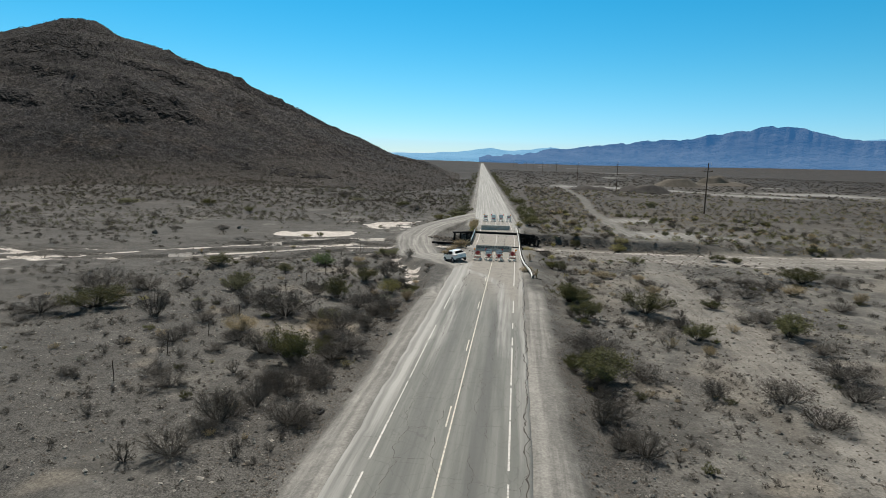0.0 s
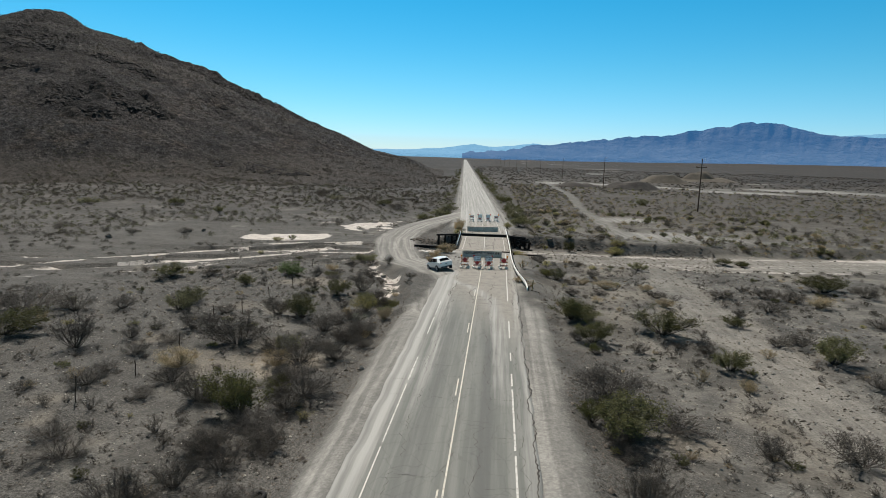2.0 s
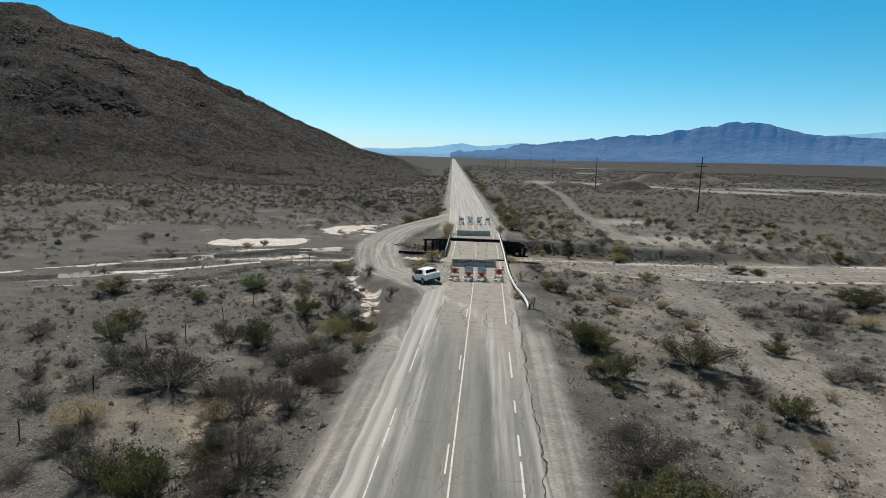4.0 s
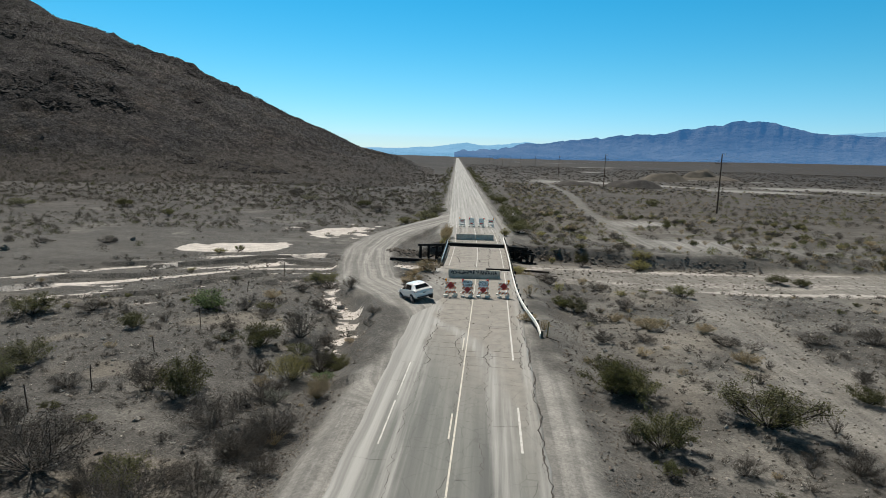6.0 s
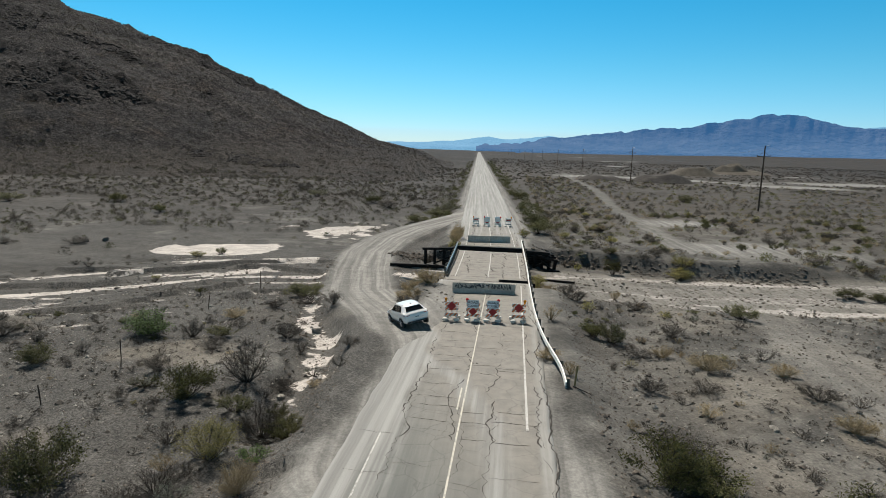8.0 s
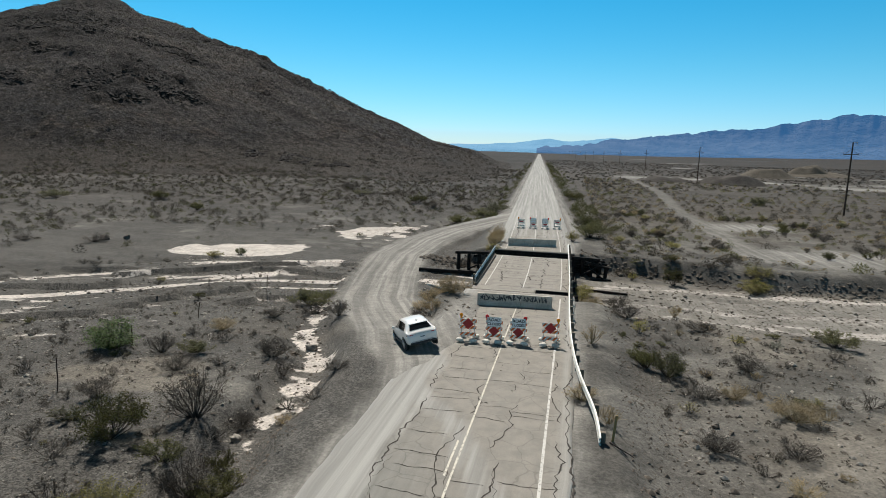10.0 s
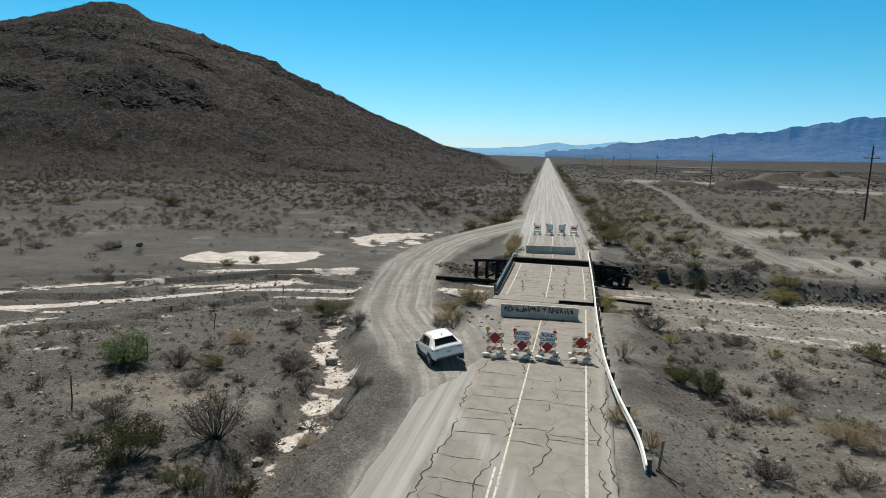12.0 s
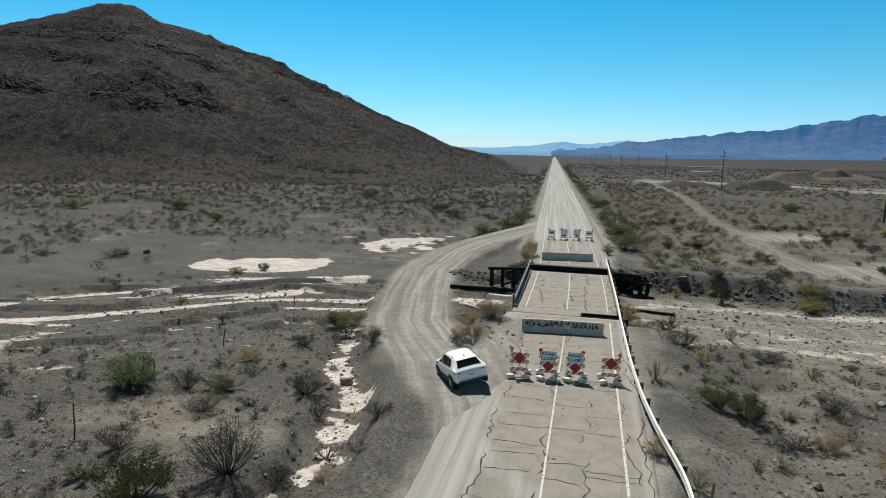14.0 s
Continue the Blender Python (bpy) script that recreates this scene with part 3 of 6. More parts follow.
ground = grid("ground", gx, gy, Z, M_GROUND, [("silt", SILT), ("track", DIRT), ("gravel", GRAVEL), ("tan", TAN), ("far", FAR), ("lateral", LATERAL), ("run", RUN), ("plain", PLAIN)])
tagged(ground, "grey-brown gravelly desert ground cut by a dry wash", "ground", kind="structure")


def hill_height(x, y):
    r = np.hypot(x + 272, y - 386)
    ang = np.arctan2(y - 386, x + 272)
    east = step(-14, 14, x + 272)
    spurs = 3.0 * fbm(ang * 60, r * 0.12, 26, 4, 201) * step(20, 110, r)
    core = 95.5 - (0.464 - 0.08 * step(10, -40, x + 272)) * np.sqrt(r * r + 20 ** 2) + spurs
    core = core + 1.8 * fbm(x, y, 30, 4, 205) * step(5, 60, r) + 1.3 * fbm(x, y, 8, 4, 207, 0.6)
    core = core + 3.8 * np.exp(-((x + 280) ** 2 + (y - 384) ** 2) / 22 ** 2) - 4.4 * east * np.exp(-((r - 21) / 14) ** 2)
    core = core + 3.1 * step(66, 92, r) * step(196, 168, r) - 2.0 * east * np.exp(-((r - 212) / 24) ** 2)
    soft = 5.0 * np.log1p(np.exp(np.clip(core / 5.0, -30, 30)))
    fan = (4.0 * step(400, 180, r) + 6.0 * np.exp(-((r - 215) / 45) ** 2)) * step(195, 380, y) * (0.6 + 0.4 * step(-330, -200, x))
    return (soft + fan) * step(-14, -44, x - road_x(y))


# rock outcrops on the hill: east, north, half length, half width, turn in degrees
OUTCROPS = [(-182, 265, 13, 9, 0), (-176, 288, 17, 5, -25), (-160, 285, 9, 5, -20), (-186, 321, 16, 5, 10), (-237, 281, 19, 4, 10), (-262, 310, 14, 6, 0), (-252, 332, 18, 8, 0),
            (-232, 312, 12, 5, 0), (-164, 374, 15, 9, 0), (-143, 374, 17, 8, 0), (-122, 392, 13, 7, 0), (-106, 263, 10, 5, 0), (-91, 262, 9, 4, 0), (-217, 253, 9, 3, 0), (-187, 374, 12, 6, 0)]


def crags(x, y):
    """How rocky the hill is at a place, 0 to 1."""
    best = np.zeros(np.shape(x))
    for cx, cy, half, wide, turned in OUTCROPS:
        c, n = math.cos(radians(turned)), math.sin(radians(turned))
        u, v = ((x - cx) * c + (y - cy) * n) / half, ((y - cy) * c - (x - cx) * n) / wide
        best = np.maximum(best, np.exp(-(u * u + v * v) * 0.45))
    ragged = fbm(x, y, 16, 5, 211, 0.7)
    high = hill_height(x, y)
    loose = step(0.22, 0.42, fbm(x, y, 24, 5, 213, 0.65) + 0.16 * step(35, 85, high)) * 0.6
    return np.clip(step(0.3, 0.6, best + 0.8 * ragged) * step(0.05, 0.25, best) + loose * step(8, 30, high), 0, 1)


hx, hy = np.arange(-560, 40, 1.6), np.arange(150, 640, 1.6)
X, Y = np.meshgrid(hx, hy)
HZ = hill_height(X, Y)
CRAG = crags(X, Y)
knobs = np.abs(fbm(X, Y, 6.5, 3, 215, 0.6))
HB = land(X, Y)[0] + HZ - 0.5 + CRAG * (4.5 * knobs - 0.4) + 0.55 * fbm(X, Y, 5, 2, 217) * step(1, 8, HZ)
hill = grid("hill", hx, hy, HB, M_HILL, [("crag", CRAG), ("dark_top", step(-0.15, 0.35, fbm(X, Y, 50, 4, 221) + 0.7 * step(30, 75, HZ) + 0.4 * step(-190, -290, X) - 0.45)), ("foot", step(15.0, 1.5, HZ + 3.5 * fbm(X, Y, 25, 4, 219)))], keep=(HZ > 0.42))
tagged(hill, "dark brown rocky desert hill with black outcrops", "hill", kind="structure")


def ranges(name, distance, rows, rough, material, label, seed):
    """A mountain range round the eye, from bearings in degrees and the rise of its crest."""
    bearings = np.arange(rows[0][0], rows[-1][0], 0.12)
    crest = np.interp(bearings, [r[0] for r in rows], [r[1] for r in rows])
    depth = np.linspace(0, 1, 14)[:, None]
    faces = []
    top = crest * distance + 11 + rough * fbm(bearings * 3.0, bearings * 0, 4, 6, seed, 0.65)
    fold = np.where(depth < 0.93, 1 + 0.35 * fbm(bearings[None] * 6.0, depth * 3 + bearings[None] * 0, 5, 4, seed + 3), 1)
    z = 20 + (top - 20) * np.minimum(1.0, depth ** 1.25 * fold)
    z[0] = -25
    dist = distance - 420 * (1 - depth)
    east, north = 2 + dist * np.sin(np.radians(bearings)), 40 + dist * np.cos(np.radians(bearings))
    verts = np.stack([east.ravel(), north.ravel(), z.ravel()], 1).tolist()
    n = len(bearings)
    for j in range(len(depth) - 1):
        for k in range(n - 1):
            faces.append((j * n + k, j * n + k + 1, (j + 1) * n + k + 1, (j + 1) * n + k))
    return tagged(mesh_object(name, verts, faces, material, True), label, "mountains", kind="structure")


CREST = [(-3.5, 0.0075), (-0.4, 0.0125), (1.4, 0.0165), (3, 0.0205), (4.4, 0.0225), (6.1, 0.0285), (7.3, 0.030), (8.6, 0.033), (9.1, 0.0345), (9.4, 0.0335), (11, 0.0365),
         (13.3, 0.0399), (14.1, 0.0425), (15.5, 0.0452), (17.7, 0.051), (19.3, 0.0552), (20.0, 0.0602), (21, 0.0619), (22.5, 0.0604), (23.9, 0.0544), (25.5, 0.0485), (27, 0.0442),
         (28.5, 0.0425), (31, 0.041), (35, 0.036), (42, 0.032), (60, 0.03)]
ranges("backdrop_range", 4300, CREST, 20.0, M_RANGE, "desert mountain range glowing with blue haze under the sky", 301)
CREST_FAR = [(-40, 0.006), (-15, 0.007), (-9, 0.0095), (-6, 0.0125), (-4.8, 0.0145), (-3.4, 0.0185), (-2.4, 0.0212), (-1.6, 0.0185), (-0.3, 0.0172), (1.4, 0.0208),
             (2.9, 0.0248), (4.0, 0.0225), (6, 0.021), (20, 0.03), (26.5, 0.042), (29.3, 0.0465), (31, 0.0485), (36, 0.044), (60, 0.03)]
ranges("backdrop_range_far", 4460, CREST_FAR, 6.0, M_RANGE_FAR, "mountains glowing with pale blue haze far beyond the plain", 331)


# ---- road ----
def road_strip(name, y0, y1, x0, x1, dy, top, label):
    xs, ys = np.linspace(x0, x1, 41), np.arange(y0, y1 + dy / 2, dy)
    X, Y = np.meshgrid(xs, ys)
    edge = 0.12 * fbm(X * 0 + np.sign(X) * 50, Y, 2.2, 4, 401)
    XX = X + road_x(Y) + np.where(np.abs(X) > 3.6, edge, 0)
    arc = np.full(X.shape, 9.0)
    for line in ([(-5.5, 76), (-3.4, 72.5), (-0.5, 69), (1.5, 64), (2.2, 56), (2.4, 40)], [(-6.5, 77), (-4.2, 71), (-2.6, 64), (-2.1, 50), (-2.0, 20)], [(-5, 71), (-3.6, 60), (-3.3, 30)]):
        arc = np.minimum(arc, along(line, X, Y)[0] / (1.0 if line[0][0] == -5.5 else 0.9))
    near = step(100, 90, Y)
    merge = step(1.0, 0.1, arc + 0.25 * fbm(X, Y, 2.5, 3, 403)) * near
    sides = np.maximum(step(-2.7, -3.5, X), step(3.1, 3.6, X) * 0.85)
    beyond = step(126, 142, Y)
    dust = np.clip(0.12 + 0.8 * step(-1.9, -3.2, X + 0.6 * fbm(X, Y, 3, 3, 407)) * step(59, 70, Y) * step(90, 80, Y) + 0.5 * sides + 0.5 * merge * step(24, 52, Y) + 0.85 * beyond + 0.35 * step(138, 126, Y) * step(112, 126, Y), 0, 1)
    pale = np.clip(step(52, 70, Y + 2.5 * X) * 0.9, 0, 1)
    worn = 0.75 * np.exp(-((X - 1.55) / 0.5) ** 2) * step(66, 52, Y) + 0.5 * np.exp(-((X + 1.4) / 0.5) ** 2) * step(66, 50, Y)
    sag = 0.015 * fbm(X, Y, 3.5, 3, 405)
    rise = far_rise(XX, Y)
    Z = top + sag + rise
    ob = grid(name, xs, ys, Z, M_ROAD, [("dust", dust), ("pale", pale), ("worn", worn * (1 - pale)), ("across", X)])
    co = np.stack([XX.ravel(), Y.ravel(), Z.ravel()], 1)
    ob.data.vertices.foreach_set("co", co.ravel())
    bm = bmesh.new()
    bm.from_mesh(ob.data)
    rim = [e for e in bm.edges if e.is_boundary]
    made = bmesh.ops.extrude_edge_only(bm, edges=rim)["geom"]
    for v in made:
        if isinstance(v, bmesh.types.BMVert):
            v.co.z -= 0.3
    bm.to_mesh(ob.data)
    bm.free()
    return tagged(ob, label, "road", kind="structure")


road = road_strip("road", -120, 92.4, -4.1, 3.95, 0.4, 0.0, "cracked grey asphalt road with dusty edges")
road_far = road_strip("road_far", 112.3, 2400, -4.3, 4.3, 0.8, 0.0, "dust-covered pale road running to the horizon")


def stripe(points, width, lift=0.012):
    """A thin painted ribbon along points, following the road."""
    verts, faces = [], []
    for x, y, z in points:
        n = len(verts)
        verts += [(x - width / 2, y, z + lift), (x + width / 2, y, z + lift)]
        if n:
            faces.append((n - 2, n - 1, n + 1, n))
    return verts, faces


def road_z(x, y):
    return 0.015 * fbm(np.array([x]), np.array([y]), 3.5, 3, 405)[0]


def lines(name, rows, material, label):
    """Painted line segments: offset from the middle, from y to y, width."""
    verts, faces = [], []
    for x, y0, y1, w in rows:
        n = max(2, int((y1 - y0) / 0.5) + 1)
        ys = np.linspace(y0, y1, n)
        v, f = stripe([(x + float(road_x(y)), float(y), float(road_z(x, y))) for y in ys], w)
        faces += [tuple(i + len(verts) for i in q) for q in f]
        verts += v
    return tagged(mesh_object(name, verts, faces, material), label, "road marking", kind="structure")


rng = random.Random(7)
left_line, right_line = [], []
y = -60.0
while y < 91:
    d = rng.uniform(1.5, 6.0)
    worn = 0.0 if y > 62 else 0.4 if y > 48 else 0.9
    if rng.random() < worn:
        left_line.append((-2.9, y, min(y + d, 91.5), rng.uniform(0.06, 0.1)))
    if y > 58 or rng.random() < 0.8:
        right_line.append((2.96, y, min(y + d, 91.8), rng.uniform(0.08, 0.11)))
    y += d + (0.0 if y > 58 else rng.uniform(0.1, 1.2))
middle = [(0.14, y0, y0 + 4.0, 0.075) for y0 in np.arange(-60, 88, 4.0)]
middle += [(-0.08, y0, y0 + 2.6, 0.075) for y0 in np.arange(-57, 75, 12.2)]
bridge_lines = [(x, y0, y0 + 1.9, 0.09) for x in (-2.9, 0.05, 2.92) for y0 in np.arange(94.2, 107, 2.05)]
far_lines = [(x, y0, y0 + rng.uniform(1.2, 1.9), 0.09) for x in (-2.95, 0.0, 2.85) for y0 in np.arange(113, 138 if x else 150, 2.0)]
lines("road_marking_left", left_line, M_WHITE_LINE, "worn broken white edge line on the asphalt")
lines("road_marking_right", right_line, M_WHITE_LINE, "worn white edge line on the asphalt")
lines("road_marking_middle", middle, M_YELLOW_LINE, "faded centre line with broken second stripe")
lines("road_marking_bridge", bridge_lines, M_WHITE_LINE, "faded white lines on the bridge deck")
lines("road_marking_far", far_lines, M_WHITE_LINE, "faded white lines beyond the bridge")


def cracks(name, y0, y1, gap, width, label, seed, x0=-3.8, across=0.75, often=0.8):
    """A net of open cracks: wandering long ones, and cross cracks between them."""
    rng = random.Random(seed)
    verts, faces = [], []

    def run(points, w):
        base = len(verts)
        for k, (px, py) in enumerate(points):
            q = points[min(k + 1, len(points) - 1)]
            p = points[max(k - 1, 0)]
            d = Vector((q[0] - p[0], q[1] - p[1])).normalized() if q != p else Vector((0, 1))
            ww = w * rng.uniform(0.35, 1.2) * (0.25 if k in (0, len(points) - 1) else 1)
            for s in (-1, 1):
                verts.append((px - s * d.y * ww / 2, py + s * d.x * ww / 2))
            if k:
                n = base + 2 * k
                faces.append((n - 2, n, n + 1, n - 1))

    for cx in (-2.1, -0.05, 1.5, 3.45):
        x, y, line = cx, y0, []
        while y < y1:
            line.append((x, y))
            x += rng.choice((-1, 1)) * rng.uniform(0.0, 0.15) + (cx - x) * 0.12
            y += rng.uniform(0.14, 0.3)
            if rng.random() < 0.05:
                if len(line) > 4:
                    run(line, width)
                line = []
                y += rng.uniform(0.2, 1.2)
                x = cx + rng.uniform(-0.5, 0.5)
        if len(line) > 4:
            run(line, width)
    y = y0 + 0.4
    while y < y1 - 0.3:
        for a, b in ((x0, -2.1), (-2.1, -0.05), (-0.05, 1.5), (1.5, 3.45)):
            if rng.random() < often:
                yy, line, x = y + rng.uniform(-0.35, 0.35) * gap, [], a + rng.uniform(-0.1, 0.2)
                end = b + rng.uniform(-0.3, 0.25)
                while x < end:
                    line.append((x, yy))
                    x += rng.uniform(0.12, 0.26)
                    yy += rng.uniform(-0.06, 0.06)
                if len(line) > 2:
                    run(line, width * across)
        y += gap * rng.uniform(0.75, 1.25)
    vx, vy = np.array(verts).T
    verts = np.stack([vx + road_x(vy), vy, 0.015 * fbm(vx, vy, 3.5, 3, 405) + 0.006], 1).tolist()
    return tagged(mesh_object(name, verts, faces, M_CRACK), label, "pavement cracks", kind="structure")


cracks("pavement_crack_near", 62, 92, 1.5, 0.06, "open dark cracks in the tan asphalt", 11, -2.3)
cracks("pavement_crack_old", 20, 66, 3.6, 0.02, "fine cracks in the grey asphalt", 13)
cracks("pavement_crack_far", 112.8, 137, 1.2, 0.08, "open dark cracks beyond the bridge", 17)

rng = random.Random(23)
verts, faces, x = [], [], 3.78
for k, y in enumerate(np.arange(8, 76, 0.22)):
    x += rng.uniform(-0.09, 0.09) + (3.78 - x) * 0.12
    w = 0.012 + 0.065 * rng.random() ** 2 * (1 if noise.noise((0.3, y / 3, 0)) > -0.25 else 0.1)
    z = float(road_z(x, y)) + 0.007
    verts += [(x - w / 2, y, z), (x + w / 2 + 0.02, y, z)]
    if k:
        faces.append((2 * k - 2, 2 * k - 1, 2 * k + 1, 2 * k))
tagged(mesh_object("pavement_crack_edge", verts, faces, M_CRACK), "long ragged crack along the dusty asphalt edge", "pavement cracks", kind="structure")

# ---- bridge ----
bridge = thing("timber_bridge", pose(0, 0, 0), "short timber trestle bridge with a cracked asphalt deck", "bridge")


def deck_mesh():
    xs, ys = np.linspace(-3.75, 3.62, 30), np.linspace(92.45, 108.8, 60)
    X, Y = np.meshgrid(xs, ys)
    hole = step(0.85, 1.1, X) * step(93.75 , 93.55, Y + 0.1 * fbm(X, Y, 0.8, 2, 421))
    Z = 0.015 * fbm(X, Y, 3.5, 3, 405)
    ob = grid("deck", xs, ys, Z, M_ROAD, [("dust", 0.22 + 0 * X), ("pale", 1 + 0 * X), ("worn", 0 * X), ("across", X)], keep=(hole < 0.5))
    n = len(ob.data.vertices)
    co = np.zeros(n * 3)
    ob.data.vertices.foreach_get("co", co)
    co = co.reshape(-1, 3)
    co[:, 0] += road_x(co[:, 1])
    ob.data.vertices.foreach_set("co", co.ravel())
    bm = bmesh.new()
    bm.from_mesh(ob.data)
    made = bmesh.ops.extrude_edge_only(bm, edges=[e for e in bm.edges if e.is_boundary])["geom"]
    for v in made:
        if isinstance(v, bmesh.types.BMVert):
            v.co.z -= 0.28
        # asphalt edge faces go near black, their shade put into the colour
        if isinstance(v, bmesh.types.BMFace):
            v.material_index = 1
    ob.data.materials.append(M_CHAR_SHADE)
    bm.to_mesh(ob.data)
    bm.free()
    ob.parent = bridge
    ob["label"] = "cracked tan asphalt deck"


deck_mesh()
cracks("deck_crack", 94, 108.4, 0.95, 0.1, "open dark cracks in the bridge deck", 19, -3.4, 0.9, 0.5)
for k, x in enumerate(np.linspace(-3.3, 3.2, 9)):
    bm = bmesh.new()
    beam(bm, (x, 92.3, -0.48), (x - 0.25, 108.72, -0.5), 0.2, 0.36)
    part("stringer", bm, M_CHAR_SHADE, bridge)
for y in (93.6, 98.6, 103.6, 108.2):
    cx = float(road_x(y))
    bm = bmesh.new()
    beam(bm, (cx - 4.1, y, -0.82), (cx + 4.1, y, -0.82), 0.32, 0.32)
    part("cap_beam", bm, M_CHAR_SHADE, bridge)
    for x in (-3.6, -1.8, 0.0, 1.8, 3.6):
        bm = bmesh.new()
        bar(bm, (cx + x, y, -3.2), (cx + x, y, -0.9), 0.16, 0.15, 10)
        part("pile", bm, M_CHAR_SHADE, bridge)
for side in (-1, 1):
    bm = bmesh.new()
    for y0 in np.arange(93.7, 108, 2.9):
        x0, x1 = float(road_x(y0)), float(road_x(y0 + 2.86))
        beam(bm, (x0 + side * 3.62, y0, 0.11), (x1 + side * 3.62, y0 + 2.86, 0.11), 0.2, 0.2)
    part("curb", bm, M_WOOD, bridge, "weathered timber curb")


def abutment(name, y, face, label):
    ob = thing(name, pose(0, y, 0), label, "retaining wall", kind="structure")
    cx = float(road_x(y))
    rng = random.Random(int(y))
    # planks coloured near black to carry the shade of the road's end face
    for k in range(9):
        bm = bmesh.new()
        z = -0.025 - 0.27 * k
        block(bm, cx - 4.3 + rng.uniform(-0.2, 0.2), cx + 4.2 + rng.uniform(-0.2, 0.2), -0.06 * face, 0.08 * face if face > 0 else 0.14, z - 0.255, z, 0.012)
        part("plank", bm, M_CHAR_SHADE, ob)
    return ob


abutment("wall_abutment_far", 112.15, 1, "plank retaining wall under the road end, blackened for its shade")
abutment("wall_abutment_near", 92.62, -1, "plank retaining wall under the near road end, blackened for its shade")


# ---- guard rails ----
def w_beam(points, height=0.31, depth=0.08):
    """A corrugated steel beam along points (its middle line)."""
    prof = [(-0.5, 0.0), (-0.42, 0.6), (-0.25, 1.0), (-0.08, 0.4), (0.0, 0.1), (0.08, 0.4), (0.25, 1.0), (0.42, 0.6), (0.5, 0.0)]
    bm = bmesh.new()
    rows = []
    pts = [Vector(p) for p in points]
    for k, p in enumerate(pts):
        d = (pts[min(k + 1, len(pts) - 1)] - pts[max(k - 1, 0)]).normalized()
        out = Vector((-d.y, d.x, 0))
        rows.append([bm.verts.new(p + out * (depth * b) + Vector((0, 0, height * a))) for a, b in prof] + [bm.verts.new(p + out * (depth * b - 0.012) + Vector((0, 0, height * a))) for a, b in reversed(prof)])
    for r, s in zip(rows, rows[1:]):
        for j in range(len(r)):
            bm.faces.new((r[j], r[(j + 1) % len(r)], s[(j + 1) % len(r)], s[j]))
    bm.faces.new(rows[0])
    bm.faces.new(list(reversed(rows[-1])))
    bmesh.ops.recalc_face_normals(bm, faces=bm.faces)
    return bm


def smooth_line(points, n=8):
    out = []
    for k in range(len(points) - 1):
        p = [Vector(points[max(0, min(len(points) - 1, k + d))]) for d in (-1, 0, 1, 2)]
        for s in range(n):
            t = s / n
            out.append(0.5 * (2 * p[1] + (p[2] - p[0]) * t + (2 * p[0] - 5 * p[1] + 4 * p[2] - p[3]) * t * t + (3 * p[1] - p[0] - 3 * p[2] + p[3]) * t ** 3))
    return out + [Vector(points[-1])]


def guard_rail(points, label, posts, metal):
    ob = thing("guard_rail", pose(0, 0, 0), label, "guard rail")
    line = smooth_line(points)
    part("beam", w_beam(line), metal, ob, "", True)
    run, want = 0.0, 0.3
    for a, b in zip(line, line[1:]):
        if run + (b - a).length > want and posts:
            p = a.lerp(b, (want - run) / (b - a).length)
            d = (b - a).normalized()
            out = Vector((d.y, -d.x, 0)) * posts
            bm = bmesh.new()
            foot = height(p.x + out.x * 0.12, p.y + out.y * 0.12) - 0.3 if p.y < 92 or p.y > 112 else -0.3
            c = p + out * 0.11
            block(bm, c.x - 0.09, c.x + 0.09, c.y - 0.09, c.y + 0.09, foot, p.z + 0.2, 0.015)
            part("post", bm, M_WOOD, ob)
            want += 1.9
        run += (b - a).length
    return ob


guard_rail([(4.95, 68.6, 0.12), (4.78, 70.4, 0.42), (4.25, 74.0, 0.52), (3.92, 77.5, 0.56), (3.72, 82.0, 0.6), (3.6, 88.7, 0.64), (3.55, 95, 0.66), (3.42, 103, 0.68), (3.3, 109, 0.68), (3.2, 113.6, 0.66)],
           "white painted steel guard rail on timber posts", 1, M_RAIL)
guard_rail([(-3.72, 94.2, 0.55), (-3.85, 100, 0.6), (-4.0, 106, 0.6), (-4.15, 110.2, 0.58)], "dull steel guard rail along the bridge edge", -1, M_STEEL)
bm = bmesh.new()
block(bm, -0.05, 0.05, -0.02, 0.02, -0.3, 1.05, 0.01)
marker = part("marker_post", bm, M_YELLOW_POST, None)
marker.matrix_world = pose(5.4, 69.2, height(5.4, 69.2), 2, 4, 10)
tagged(marker, "faded yellow marker post beside the rail end", "marker post")
# thin dark bar laid as the shadow of the marker post on the gravel
bm = bmesh.new()
bar(bm, (0, 0, 0.03), (0.75, -0.95, 0.04), 0.035, 0.02, 6)
post_shade = part("fallen_bar", bm, M_CHAR_SHADE, None)
post_shade.matrix_world = pose(5.3, 69.0, height(5.4, 68.8) + 0.02)
tagged(post_shade, "dark bar laid as the shadow of the marker post", "metal bar")


